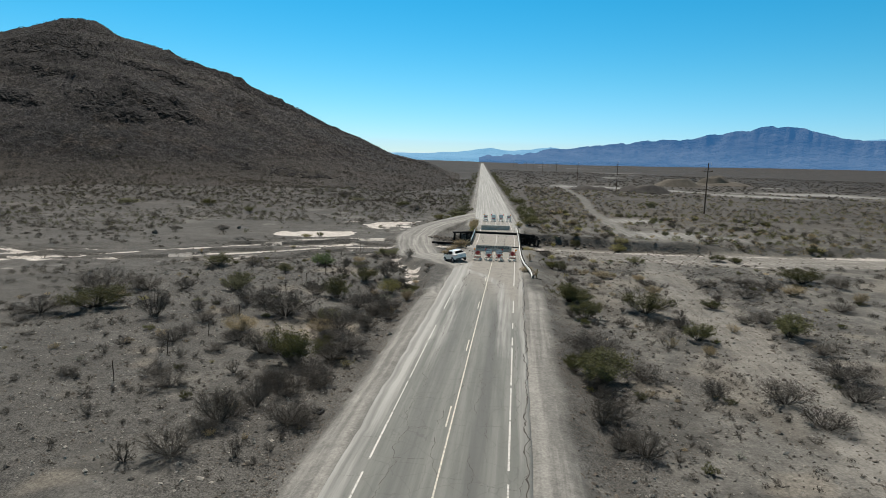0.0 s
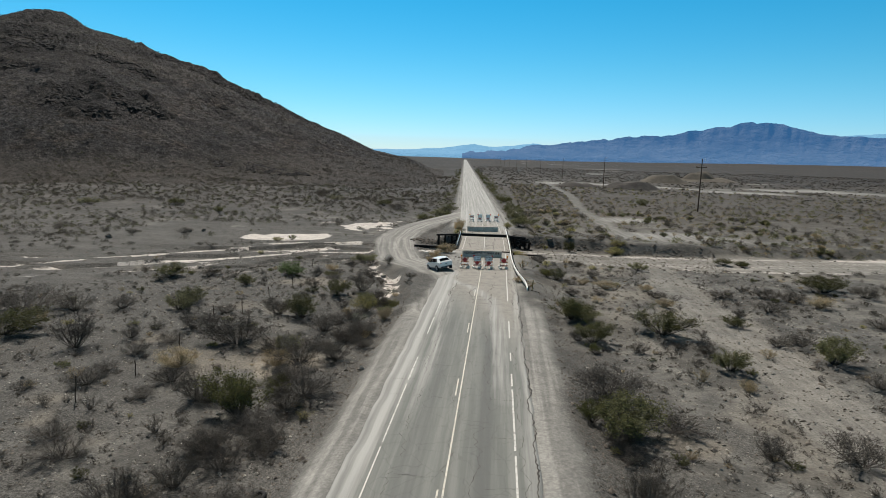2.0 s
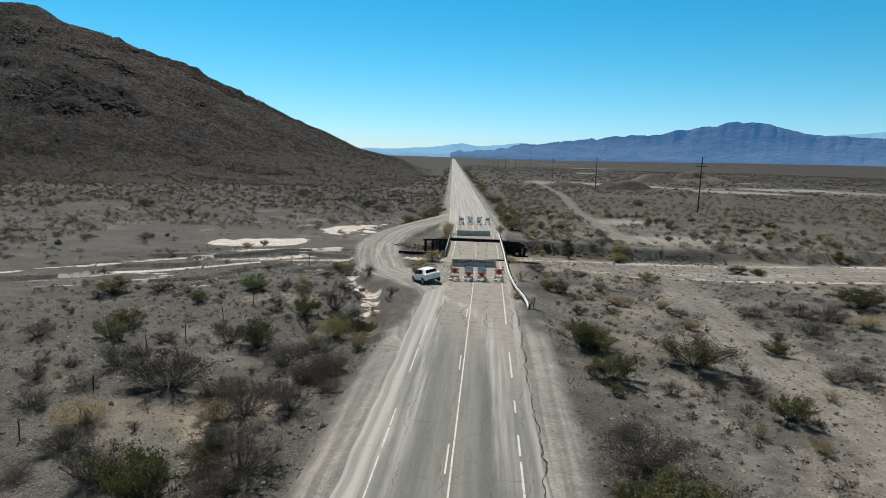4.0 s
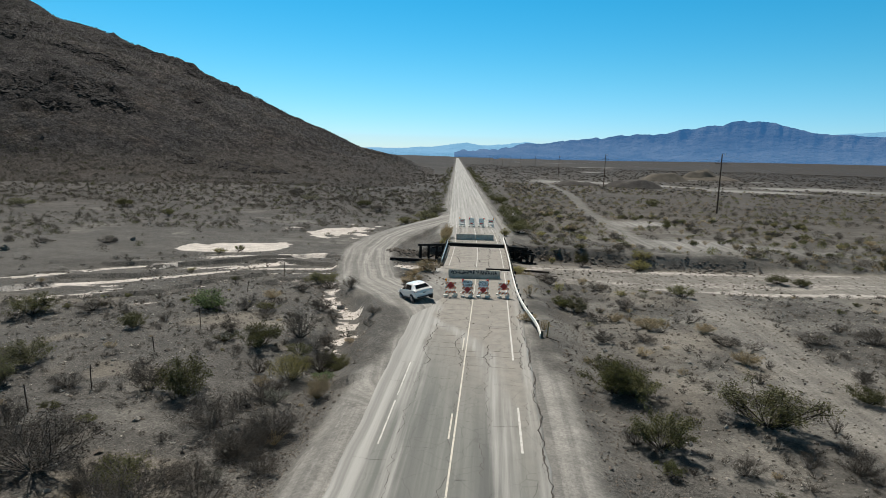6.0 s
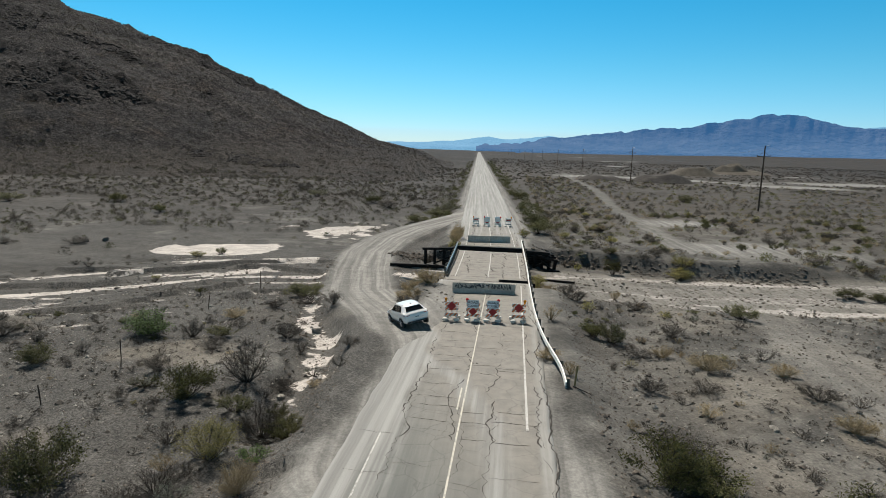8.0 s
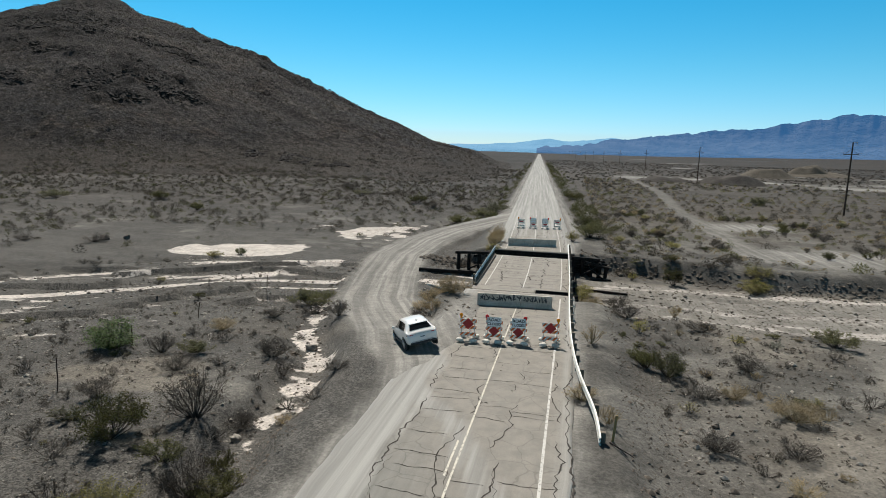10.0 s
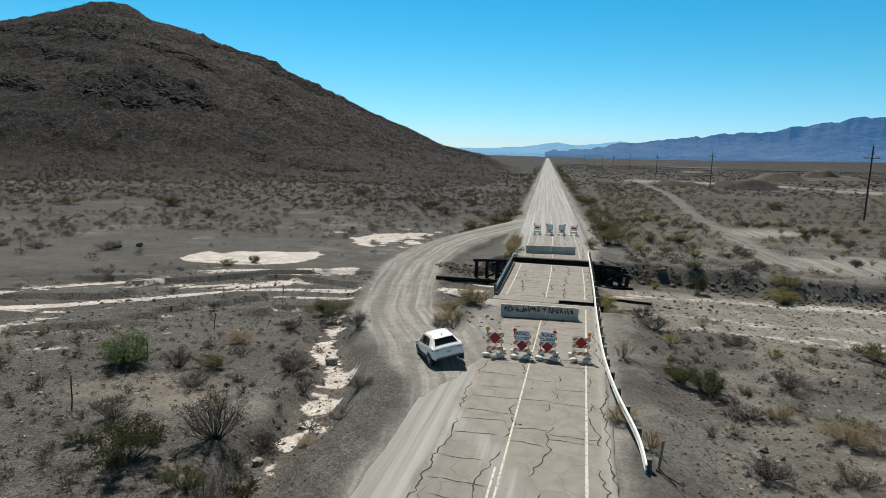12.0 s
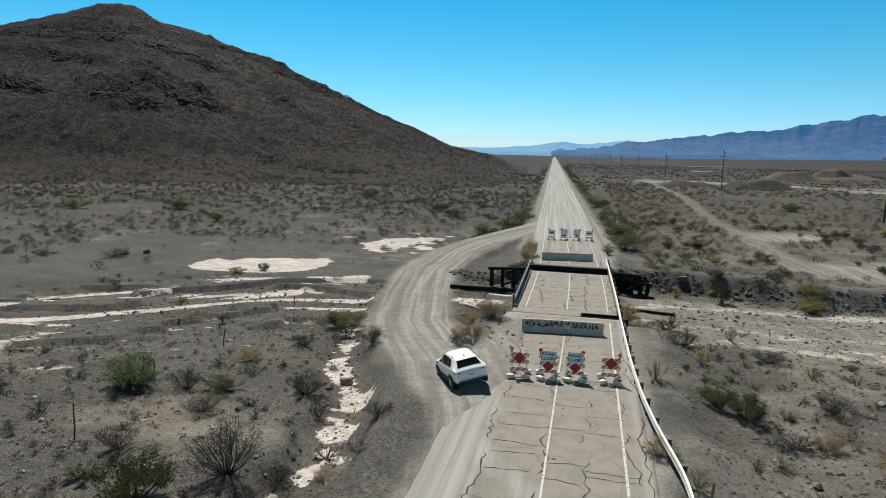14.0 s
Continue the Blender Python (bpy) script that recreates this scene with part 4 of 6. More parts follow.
# ---- concrete barriers ----
def barrier(m, length, label, paint=None):
    ob = thing("concrete_barrier", m, label, "barrier", "concrete barriers")
    prof = [(-0.3, 0), (-0.3, 0.08), (-0.14, 0.28), (-0.08, 0.79), (-0.06, 0.81), (0.06, 0.81), (0.08, 0.79), (0.14, 0.28), (0.3, 0.08), (0.3, 0)]
    bm = bmesh.new()
    ends = [[bm.verts.new((x, y, z)) for y, z in prof] for x in (-length / 2, length / 2)]
    for j in range(len(prof)):
        k = (j + 1) % len(prof)
        bm.faces.new((ends[0][j], ends[0][k], ends[1][k], ends[1][j]))
    bm.faces.new(ends[0])
    bm.faces.new(list(reversed(ends[1])))
    bmesh.ops.recalc_face_normals(bm, faces=bm.faces)
    bmesh.ops.bevel(bm, geom=[e for e in bm.edges], offset=0.012, segments=1, affect="EDGES")
    part("body", bm, M_CONCRETE, ob)
    for s in (-1, 1):
        bm = bmesh.new()
        block(bm, s * length / 2 - 0.03, s * length / 2 + 0.05, -0.02, 0.02, 0.56, 0.62, 0.008)
        part("loop", bm, M_STEEL, ob)
    if paint:
        rng = random.Random(paint)
        x = -length / 2 + 0.2
        while x < length / 2 - 0.25:
            w = rng.uniform(0.16, 0.4)
            bm = bmesh.new()
            pts = [(x + w * rng.random(), rng.uniform(0.34, 0.77)) for _ in range(rng.randint(6, 9))]
            for p, q in zip(pts, pts[1:]):
                d = Vector((q[0] - p[0], q[1] - p[1]))
                nrm = Vector((-d.y, d.x)).normalized() * 0.026
                quad = []
                for px, pz in ((p[0] - nrm.x, p[1] - nrm.y), (q[0] - nrm.x, q[1] - nrm.y), (q[0] + nrm.x, q[1] + nrm.y), (p[0] + nrm.x, p[1] + nrm.y)):
                    quad.append(bm.verts.new((px, -0.14 + (pz - 0.28) * 0.06 / 0.51 - 0.006, pz)))
                bm.faces.new(quad)
            part("paint_stroke", bm, M_SPRAY, ob, "black sprayed stroke")
            x += w * rng.uniform(0.75, 1.05)
    return ob


barrier(pose(-1.1, 87.95, 0.0, 0, 0, 6.0), 2.9, "grey concrete road barrier with black sprayed scrawl", 5)
barrier(pose(1.42, 88.15, 0.0, 0, 0, 2.5), 2.1, "grey concrete road barrier with small dark scrawl", 8)
barrier(pose(-2.05, 115.85, 0.0, 0, 0, 8), 2.7, "pale grey concrete road barrier past the bridge")
barrier(pose(0.6, 116.2, 0.0, 0, 0, 8), 2.55, "pale grey concrete road barrier past the bridge")


# ---- barricades ----
def word(text, size, material, parent, m, name="lettering"):
    curve = bpy.data.curves.new("lettering", "FONT")
    curve.body = text
    curve.size = size
    curve.align_x = "CENTER"
    curve.align_y = "CENTER"
    curve.offset = 0.006
    curve.extrude = 0.002
    curve.resolution_u = 3
    holder = bpy.data.objects.new("lettering", curve)
    me = bpy.data.meshes.new_from_object(holder)
    bpy.data.objects.remove(holder)
    me.materials.append(material)
    ob = new(name, me)
    ob.parent = parent
    ob.matrix_local = m
    return ob


def barricade(m, sign, lamp_x, lamp, label):
    ob = thing("barricade", m, label, "barricade", "road closure barricades")
    for x in (-0.36, 0.36):
        bm = bmesh.new()
        block(bm, x - 0.022, x + 0.022, -0.02, 0.02, 0.06, 1.25, 0.004)
        part("upright", bm, M_STEEL, ob)
        bm = bmesh.new()
        block(bm, x - 0.03, x + 0.03, -0.62, 0.62, 0.0, 0.06, 0.006)
        part("foot", bm, M_STEEL, ob)
    for z in (1.13, 0.76, 0.36):
        bm = bmesh.new()
        block(bm, -0.47, 0.47, -0.045, -0.022, z - 0.1, z + 0.1, 0.004)
        plank = part("board", bm, M_BOARD, ob)
        bm = bmesh.new()
        for k in range(-1, 4):
            x = -0.47 + k * 0.3 - 0.05
            quad = [(x, -0.1), (x + 0.15, -0.1), (x + 0.35, 0.1), (x + 0.2, 0.1)]
            quad = [(max(-0.468, min(0.468, px)), pz) for px, pz in quad]
            if quad[1][0] - quad[0][0] + quad[2][0] - quad[3][0] < 0.06:
                continue
            bm.faces.new([bm.verts.new((px, -0.049, z + pz * 0.97)) for px, pz in quad])
        part("stripe", bm, M_ORANGE, plank, "orange diagonal stripes")
    low = 0.62 if sign else 0.95
    bm = bmesh.new()
    r = 0.3 if sign else 0.33
    bmesh.ops.create_cone(bm, cap_ends=True, segments=4, radius1=r, radius2=r, depth=0.008, matrix=pose(0, -0.062, low, 90, 0, 0))
    part("diamond_marker", bm, M_RED, ob, "dark red diamond marker")
    if sign:
        bm = bmesh.new()
        block(bm, -0.39, 0.39, -0.075, -0.066, 0.86, 1.42, 0.003)
        panel = part("sign_panel", bm, M_SIGN, ob, "white road closed sign panel")
        word("ROAD", 0.235, M_BLACK, panel, pose(0, -0.0775, 1.26, 90))
        word("CLOSED", 0.205, M_BLACK, panel, pose(0, -0.0775, 1.02, 90))
        bm = bmesh.new()
        for x0, x1, z0, z1 in ((-0.375, 0.375, 1.395, 1.407), (-0.375, 0.375, 0.873, 0.885), (-0.375, -0.363, 0.885, 1.395), (0.363, 0.375, 0.885, 1.395)):
            block(bm, x0, x1, -0.079, -0.0755, z0, z1)
        part("sign_border", bm, M_BLACK, panel)
    bm = bmesh.new()
    bar(bm, (lamp_x, 0, 1.23), (lamp_x, 0, 1.33), 0.045, 0.06, 10)
    base = part("lamp_base", bm, lamp, ob)
    bm = bmesh.new()
    bmesh.ops.create_uvsphere(bm, u_segments=12, v_segments=8, radius=0.105, matrix=Matrix.Translation((lamp_x, 0, 1.43)) @ Matrix.Diagonal((1, 0.6, 1, 1)))
    part("lens", bm, lamp, base, "", True)
    return ob


def sandbag(m, seed):
    rng = random.Random(seed)
    bm = bmesh.new()
    bmesh.ops.create_uvsphere(bm, u_segments=12, v_segments=8, radius=1)
    for v in bm.verts:
        c = v.co
        sx, sy, sz = (math.copysign(abs(c[k]) ** 0.7, c[k]) for k in range(3))
        wob = 1 + 0.12 * noise.noise((c.x * 2 + seed, c.y * 2, c.z * 2))
        v.co = Vector((0.21 * sx * wob, 0.14 * sy * wob, max(0.0, 0.09 + 0.1 * sz * wob)))
    ob = part("sandbag", bm, M_SANDBAG, None, "", True)
    ob.matrix_world = m
    return tagged(ob, "slumped white sandbag weighting a barricade foot", "sandbag", "barricade sandbags")


SPOTS = [(-1.8, 79.6, 6, False, -0.4, M_LAMP_O, "striped barricade with red diamond and amber lamp"),
         (-0.38, 79.72, 5, True, -0.4, M_LAMP_R, "striped barricade carrying a road closed sign and red lamp"),
         (0.94, 79.86, 3, True, 0.36, M_LAMP_R, "striped barricade carrying a road closed sign and red lamp"),
         (2.66, 80.05, 2, False, 0.4, M_LAMP_O, "striped barricade with red diamond and amber lamp")]
for k, (x, y, turn, sign, lx, lamp, label) in enumerate(SPOTS):
    barricade(pose(x, y, 0.01, 0, 0, turn) @ Matrix.Scale(0.98, 4), sign, lx, lamp, label)
    for j, (dx, dy) in enumerate(((-0.36, -0.5), (0.34, -0.48), (-0.38, 0.42), (0.38, 0.42))):
        sandbag(pose(x + dx + 0.05 * math.sin(k * 3 + j), y + dy, 0.055, 0, 0, 40 * math.sin(k * 5 + j * 2)), k * 4 + j)
for k, (x, sign) in enumerate(((-3.35, False), (-1.75, True), (-0.15, True), (1.45, False))):
    barricade(pose(x, 132.0 + 0.3 * k, 0.01, 0, 0, 184 - k), sign, 0.4 if k < 2 else -0.4, M_LAMP_R if sign else M_LAMP_O, "barricade seen from its plain grey back past the bridge")
    for j, dx in enumerate((-0.37, 0.36)):
        sandbag(pose(x + dx, 131.6 + 0.3 * k, 0.055, 0, 0, 30 * j), 40 + k * 2 + j)


# ---- old timbers by the bridge ----
def timbers(name, label, rows, material):
    """A ruin of squared posts and beams: foot, top, width."""
    ob = thing(name, pose(0, 0, 0), label, "timber ruin")
    for kind, p, q, w in rows:
        bm = bmesh.new()
        beam(bm, p, q, w, w, 0.02)
        part(kind, bm, material, ob)
    return ob


timbers("trestle_ruin", "charred trestle posts and beams standing in the wash", [
    ("post", (-7.6, 108.1, -2.3), (-7.55, 108.0, 0.0), 0.3), ("post", (-6.5, 108.0, -2.3), (-6.5, 108.0, 0.05), 0.3), ("post", (-5.5, 107.9, -2.3), (-5.4, 107.9, 0.1), 0.32),
    ("post", (-4.7, 107.9, -2.3), (-4.6, 107.9, 0.15), 0.32), ("beam", (-7.9, 108.0, 0.1), (-4.3, 107.8, 0.32), 0.26), ("beam", (-6.6, 107.7, -1.5), (-4.4, 107.6, -0.4), 0.16),
    ("beam", (-6.0, 108.3, -0.2), (-4.4, 110.4, 0.1), 0.24), ("beam", (-5.4, 107.5, -1.0), (-4.3, 107.4, -1.3), 0.2), ("brace", (-5.6, 107.6, -1.9), (-4.5, 107.5, -0.2), 0.12)], M_CHAR_SHADE)
timbers("fallen_beam", "charred beam lying across the wash bed", [("beam", (-11.3, 106.6, -1.62), (-5.2, 107.2, -1.72), 0.34)], M_CHAR_SHADE)
WING = [("post", (x, 109.9 + 0.12 * k, -2.5), (x + 0.05 * k, 109.9, top), 0.3) for k, (x, top) in enumerate(((3.9, 0.0), (4.7, -0.1), (5.5, -0.2), (6.3, -0.35), (6.9, -0.7)))]
WING += [("plank", (3.5, 110.35, -0.3 - 0.26 * k), (6.9 + 0.35 * math.sin(k * 2.1) - 0.04 * k * k, 110.5, -0.36 - 0.27 * k), 0.235) for k in range(7)]
WING += [("beam", (3.5, 109.75, 0.06), (6.4, 109.9, -0.1), 0.28), ("beam", (4.9, 109.5, -0.3), (7.3, 109.6, -0.85), 0.24), ("brace", (4.0, 109.5, -2.1), (6.6, 109.6, -0.5), 0.16),
         ("brace", (7.1, 109.2, -2.1), (5.3, 109.4, -0.8), 0.16), ("beam", (4.4, 108.6, -2.05), (7.5, 108.9, -1.9), 0.26)]
timbers("trestle_ruin", "black charred trestle wing of posts and planks", WING, M_CHAR_SHADE)
timbers("loose_plank", "dark plank lying in the wash beside the bridge", [("beam", (4.9, 103.4, -1.8), (8.6, 102.6, -1.78), 0.2)], M_CHAR_SHADE)
timbers("loose_plank", "dark broken plank leaning by the guard rail", [("beam", (4.4, 95.6, -1.3), (6.1, 92.9, -0.9), 0.16)], M_WOOD)
bm = bmesh.new()
pts = smooth_line([(-8.9, 99.6, -1.55), (-8.0, 98.9, -1.45), (-7.0, 98.3, -1.5), (-6.2, 97.9, -1.35), (-5.7, 97.0, -1.3)], 3)
rows = []
for k, p in enumerate(pts):
    d = (pts[min(k + 1, len(pts) - 1)] - pts[max(k - 1, 0)]).normalized()
    u = d.orthogonal().normalized()
    w = d.cross(u)
    r = 0.16 - 0.006 * k
    rows.append([bm.verts.new(p + (u * math.cos(a) + w * math.sin(a)) * r) for a in (math.tau * j / 8 for j in range(8))])
for r, q in zip(rows, rows[1:]):
    for j in range(8):
        bm.faces.new((r[j], r[(j + 1) % 8], q[(j + 1) % 8], q[j]))
bm.faces.new(rows[0])
bm.faces.new(rows[-1])
bmesh.ops.recalc_face_normals(bm, faces=bm.faces)
bar(bm, pts[3], pts[3] + Vector((0.3, 0.5, 0.25)), 0.08, 0.03, 6)
log = part("driftwood_log", bm, M_DRIFT, None, "", True)
tagged(log, "bleached driftwood log lying on the bank", "log")


# ---- utility poles ----
def utility_pole(x, y, tall, label):
    ob = thing("utility_pole", pose(x, y, height(x, y)), label, "utility pole", "power line poles")
    bm = bmesh.new()
    bar(bm, (0, 0, -1), (0, 0, tall), 0.19, 0.12, 12)
    part("pole", bm, M_POLE, ob)
    bm = bmesh.new()
    block(bm, -1.35, 1.35, 0.13, 0.25, tall - 2.4, tall - 2.26, 0.015)
    arm = part("cross_arm", bm, M_POLE, ob)
    for dx in (-1.3, 1.3):
        bm = bmesh.new()
        bar(bm, (dx, 0.19, tall - 2.26), (dx, 0.19, tall - 2.0), 0.05, 0.07, 8)
        part("insulator", bm, M_GLASS_INS, arm)
    for s in (-1, 1):
        bm = bmesh.new()
        bar(bm, (s * 1.1, 0.16, tall - 2.26), (0, 0.1, tall - 1.2), 0.03, 0.03, 6)
        part("brace", bm, M_POLE, ob)
    bm = bmesh.new()
    bar(bm, (0, 0, tall - 0.15), (0.75, 0, tall + 0.05), 0.05, 0.05, 6)
    bar(bm, (0.75, 0, tall + 0.05), (0.8, 0, tall - 0.5), 0.045, 0.05, 6)
    part("top_bracket", bm, M_STEEL, ob)
    return ob


LINE = [(61.0, 57.0), (55.0, 181.3), (49.6, 304), (43.5, 434), (37.0, 562), (30.0, 690), (23.0, 818), (16.0, 946), (9.0, 1074), (2.0, 1202), (-5, 1330), (-12, 1458)]
tops = []
for k, (x, y) in enumerate(LINE):
    tall = 14.1 if k < 3 else 13.6
    utility_pole(x, y, tall, "tall dark wooden utility pole with a short cross arm")
    tops.append((x, y, height(x, y) + tall))
tops.insert(0, (66.0, -66.0, 13.2))
for dx, dz in ((-1.3, -2.0), (1.3, -2.0), (0.8, -0.5)):
    verts, faces = [], []
    for p, q in zip(tops[:7], tops[1:7]):
        for k in range(17):
            s = k / 16
            x, y, z = (p[i] + (q[i] - p[i]) * s for i in range(3))
            z += dz - 2.6 * 4 * s * (1 - s)
            n = len(verts)
            for j in range(3):
                verts.append((x + dx + 0.014 * math.cos(2.1 * j), y + 0.19, z + 0.014 * math.sin(2.1 * j)))
            if k:
                for j in range(3):
                    faces.append((n - 3 + j, n - 3 + (j + 1) % 3, n + (j + 1) % 3, n + j))
    tagged(mesh_object("power_line", verts, faces, M_WIRE), "thin sagging power line between wooden poles", "power line", "power lines")


# ---- old fence posts, tyre, stones, gravel heaps ----
def fence_post(x, y, tall, lean, turn, seed):
    ob = thing("fence_post", pose(x, y, height(x, y), lean, 0, turn), "thin weathered fence post standing in gravel", "fence post", "old fence posts")
    rng = random.Random(seed)
    bm = bmesh.new()
    pts = [Vector((0, 0, -0.3))] + [Vector((rng.uniform(-0.03, 0.03), rng.uniform(-0.03, 0.03), tall * k / 3)) for k in (1, 2, 3)]
    for p, q in zip(pts, pts[1:]):
        bar(bm, p, q, 0.032, 0.028, 6)
    part("post", bm, M_POLE, ob)
    if seed % 3 == 0:
        bm = bmesh.new()
        bar(bm, (0, 0, tall * 0.94), (0.28, 0.02, tall * 0.92), 0.012, 0.01, 5)
        part("wire_end", bm, M_WIRE, ob)
    return ob


FENCE = [(-20.2, 33), (-20.0, 38.4), (-19.2, 42.6), (-19.9, 54.4), (-19.1, 57.9), (-19.1, 64), (-18.7, 69.3), (-20.5, 76.5), (-20.9, 83.5), (-20.3, 92), (-19.5, 48.3)]
for k, (x, y) in enumerate(FENCE):
    fence_post(x, y, 1.25 + 0.3 * math.sin(k * 2.3), 6 * math.sin(k * 1.7), 60 * k, k)

bm = bmesh.new()
ring = []
for k in range(20):
    a = math.tau * k / 20
    ring.append([bm.verts.new(((0.24 + 0.1 * math.cos(b)) * math.cos(a), (0.24 + 0.1 * math.cos(b)) * math.sin(a), 0.1 + 0.1 * math.sin(b))) for b in (math.tau * j / 8 for j in range(8))])
for k in range(20):
    for j in range(8):
        bm.faces.new((ring[k][j], ring[(k + 1) % 20][j], ring[(k + 1) % 20][(j + 1) % 8], ring[k][(j + 1) % 8]))
tyre = part("scrap_tyre", bm, M_RUBBER, None, "", True)
tyre.matrix_world = pose(-7.15, 31.0, height(-7.15, 31.0) - 0.01, 8, -6, 0)
tagged(tyre, "discarded black tyre lying on the road bank", "tyre")


def stone_mesh(name, seed, rough=0.55):
    bm = bmesh.new()
    bmesh.ops.create_icosphere(bm, subdivisions=2, radius=0.5)
    for v in bm.verts:
        c = v.co.normalized()
        v.co *= 1 + rough * noise.noise(c * 1.6 + Vector((seed * 3.1, 0, 0))) + 0.3 * noise.noise(c * 3.5 + Vector((0, seed * 2.3, 0)))
        v.co.z *= 0.72
    me = bpy.data.meshes.new(name)
    bm.to_mesh(me)
    bm.free()
    return me


BOULDERS = [(-11.3, 80.4, 0.8, 1), (-9.4, 68.4, 0.5, 1), (-6.3, 45.8, 0.45, 1), (-11.9, 79.0, 0.5, 0), (-7.2, 96.2, 0.6, 1), (-50.5, 110, 1.1, 0), (-48.4, 111.2, 0.9, 0), (-58.2, 100, 1.2, 0), (13.0, 57.6, 0.3, 1), (12.0, 40.6, 0.35, 1),
            (9.8, 73.0, 0.35, 0), (10.3, 72.5, 0.3, 0), (14.0, 66.7, 0.3, 1), (9.8, 112.6, 0.9, 0), (11.5, 111.6, 0.7, 0), (15.2, 110.8, 0.8, 0), (8.6, 112.0, 0.7, 0), (10.6, 113.4, 1.1, 0), (13.1, 111.9, 0.9, 0), (5.9, 158, 0.9, 1)]
stones = [stone_mesh("boulder", k) for k in range(4)]
for k, (x, y, s, pale) in enumerate(BOULDERS):
    me = stones[k % 4].copy()
    me.materials.append(M_PALE_ROCK if pale else M_ROCK)
    ob = new("boulder", me)
    ob.matrix_world = Matrix.LocRotScale((x, y, height(x, y) + 0.18 * s), Euler((0.2 * k, 0.1, 1.3 * k)), (s, s * 0.8, s * 0.8))
    tagged(ob, "pale angular boulder on the desert floor" if pale else "grey-brown angular boulder on the desert floor", "boulder", "loose boulders")


def heap(x, y, wide, tall, label, seed, material):
    n = 28
    verts, faces = [], []
    lines_ = np.linspace(-1, 1, n)
    for b in lines_:
        for a in lines_:
            r = math.hypot(a, b)
            h = min(1.0, 1.35 * max(0.0, 1 - r ** 1.5)) * (1 + 0.3 * noise.noise((a * 2 + seed, b * 2, 0)))
            px, py = x + a * wide / 2, y + b * wide / 3
            verts.append((px, py, tall * h - 0.4))
    for j in range(n - 1):
        for k in range(n - 1):
            faces.append((j * n + k, j * n + k + 1, (j + 1) * n + k + 1, (j + 1) * n + k))
    ground_z = heights([v[0] for v in verts], [v[1] for v in verts])
    verts = [(vx, vy, vz + g) for (vx, vy, vz), g in zip(verts, ground_z)]
    return tagged(mesh_object("gravel_mound", verts, faces, material, True), label, "gravel heap", "gravel heaps")


M_HEAP = plain("dark_gravel", (0.05, 0.045, 0.041), (0.075, 0.067, 0.06), 0.3, 2.0, 0.95, 0, 0.6, 0.1)
M_DUSTY_HEAP = plain("dusty_gravel", (0.115, 0.1, 0.08), (0.085, 0.074, 0.06), 0.3, 2.0, 0.95, 0, 0.6, 0.1)
heap(39, 318, 24, 2.4, "long low heap of dark gravel on the plain", 1, M_HEAP)
heap(64, 312, 28, 3.9, "flat-topped heap of dark gravel on the plain", 2, M_HEAP)
heap(107, 425, 34, 4.4, "dusty tan gravel heap on the plain", 3, M_DUSTY_HEAP)
heap(150, 480, 50, 3.4, "broad foot of a rocky spoil heap on the plain", 4, M_DUSTY_HEAP)
heap(146, 478, 30, 6.4, "rocky spoil heap on the plain", 5, M_DUSTY_HEAP)


# ---- car ----
def eased(at_y, ys, vs):
    """A smooth curve through rows, with no overshoot."""
    d = np.diff(vs) / np.diff(ys)
    m = np.concatenate([[d[0]], np.where(d[:-1] * d[1:] > 0, 2 * d[:-1] * d[1:] / np.where(d[:-1] + d[1:] == 0, 1, d[:-1] + d[1:]), 0), [d[-1]]])
    k = np.clip(np.searchsorted(ys, at_y) - 1, 0, len(ys) - 2)
    h = ys[k + 1] - ys[k]
    t = (at_y - ys[k]) / h
    return (2 * t ** 3 - 3 * t ** 2 + 1) * vs[k] + (t ** 3 - 2 * t ** 2 + t) * h * m[k] + (3 * t ** 2 - 2 * t ** 3) * vs[k + 1] + (t ** 3 - t ** 2) * h * m[k + 1]


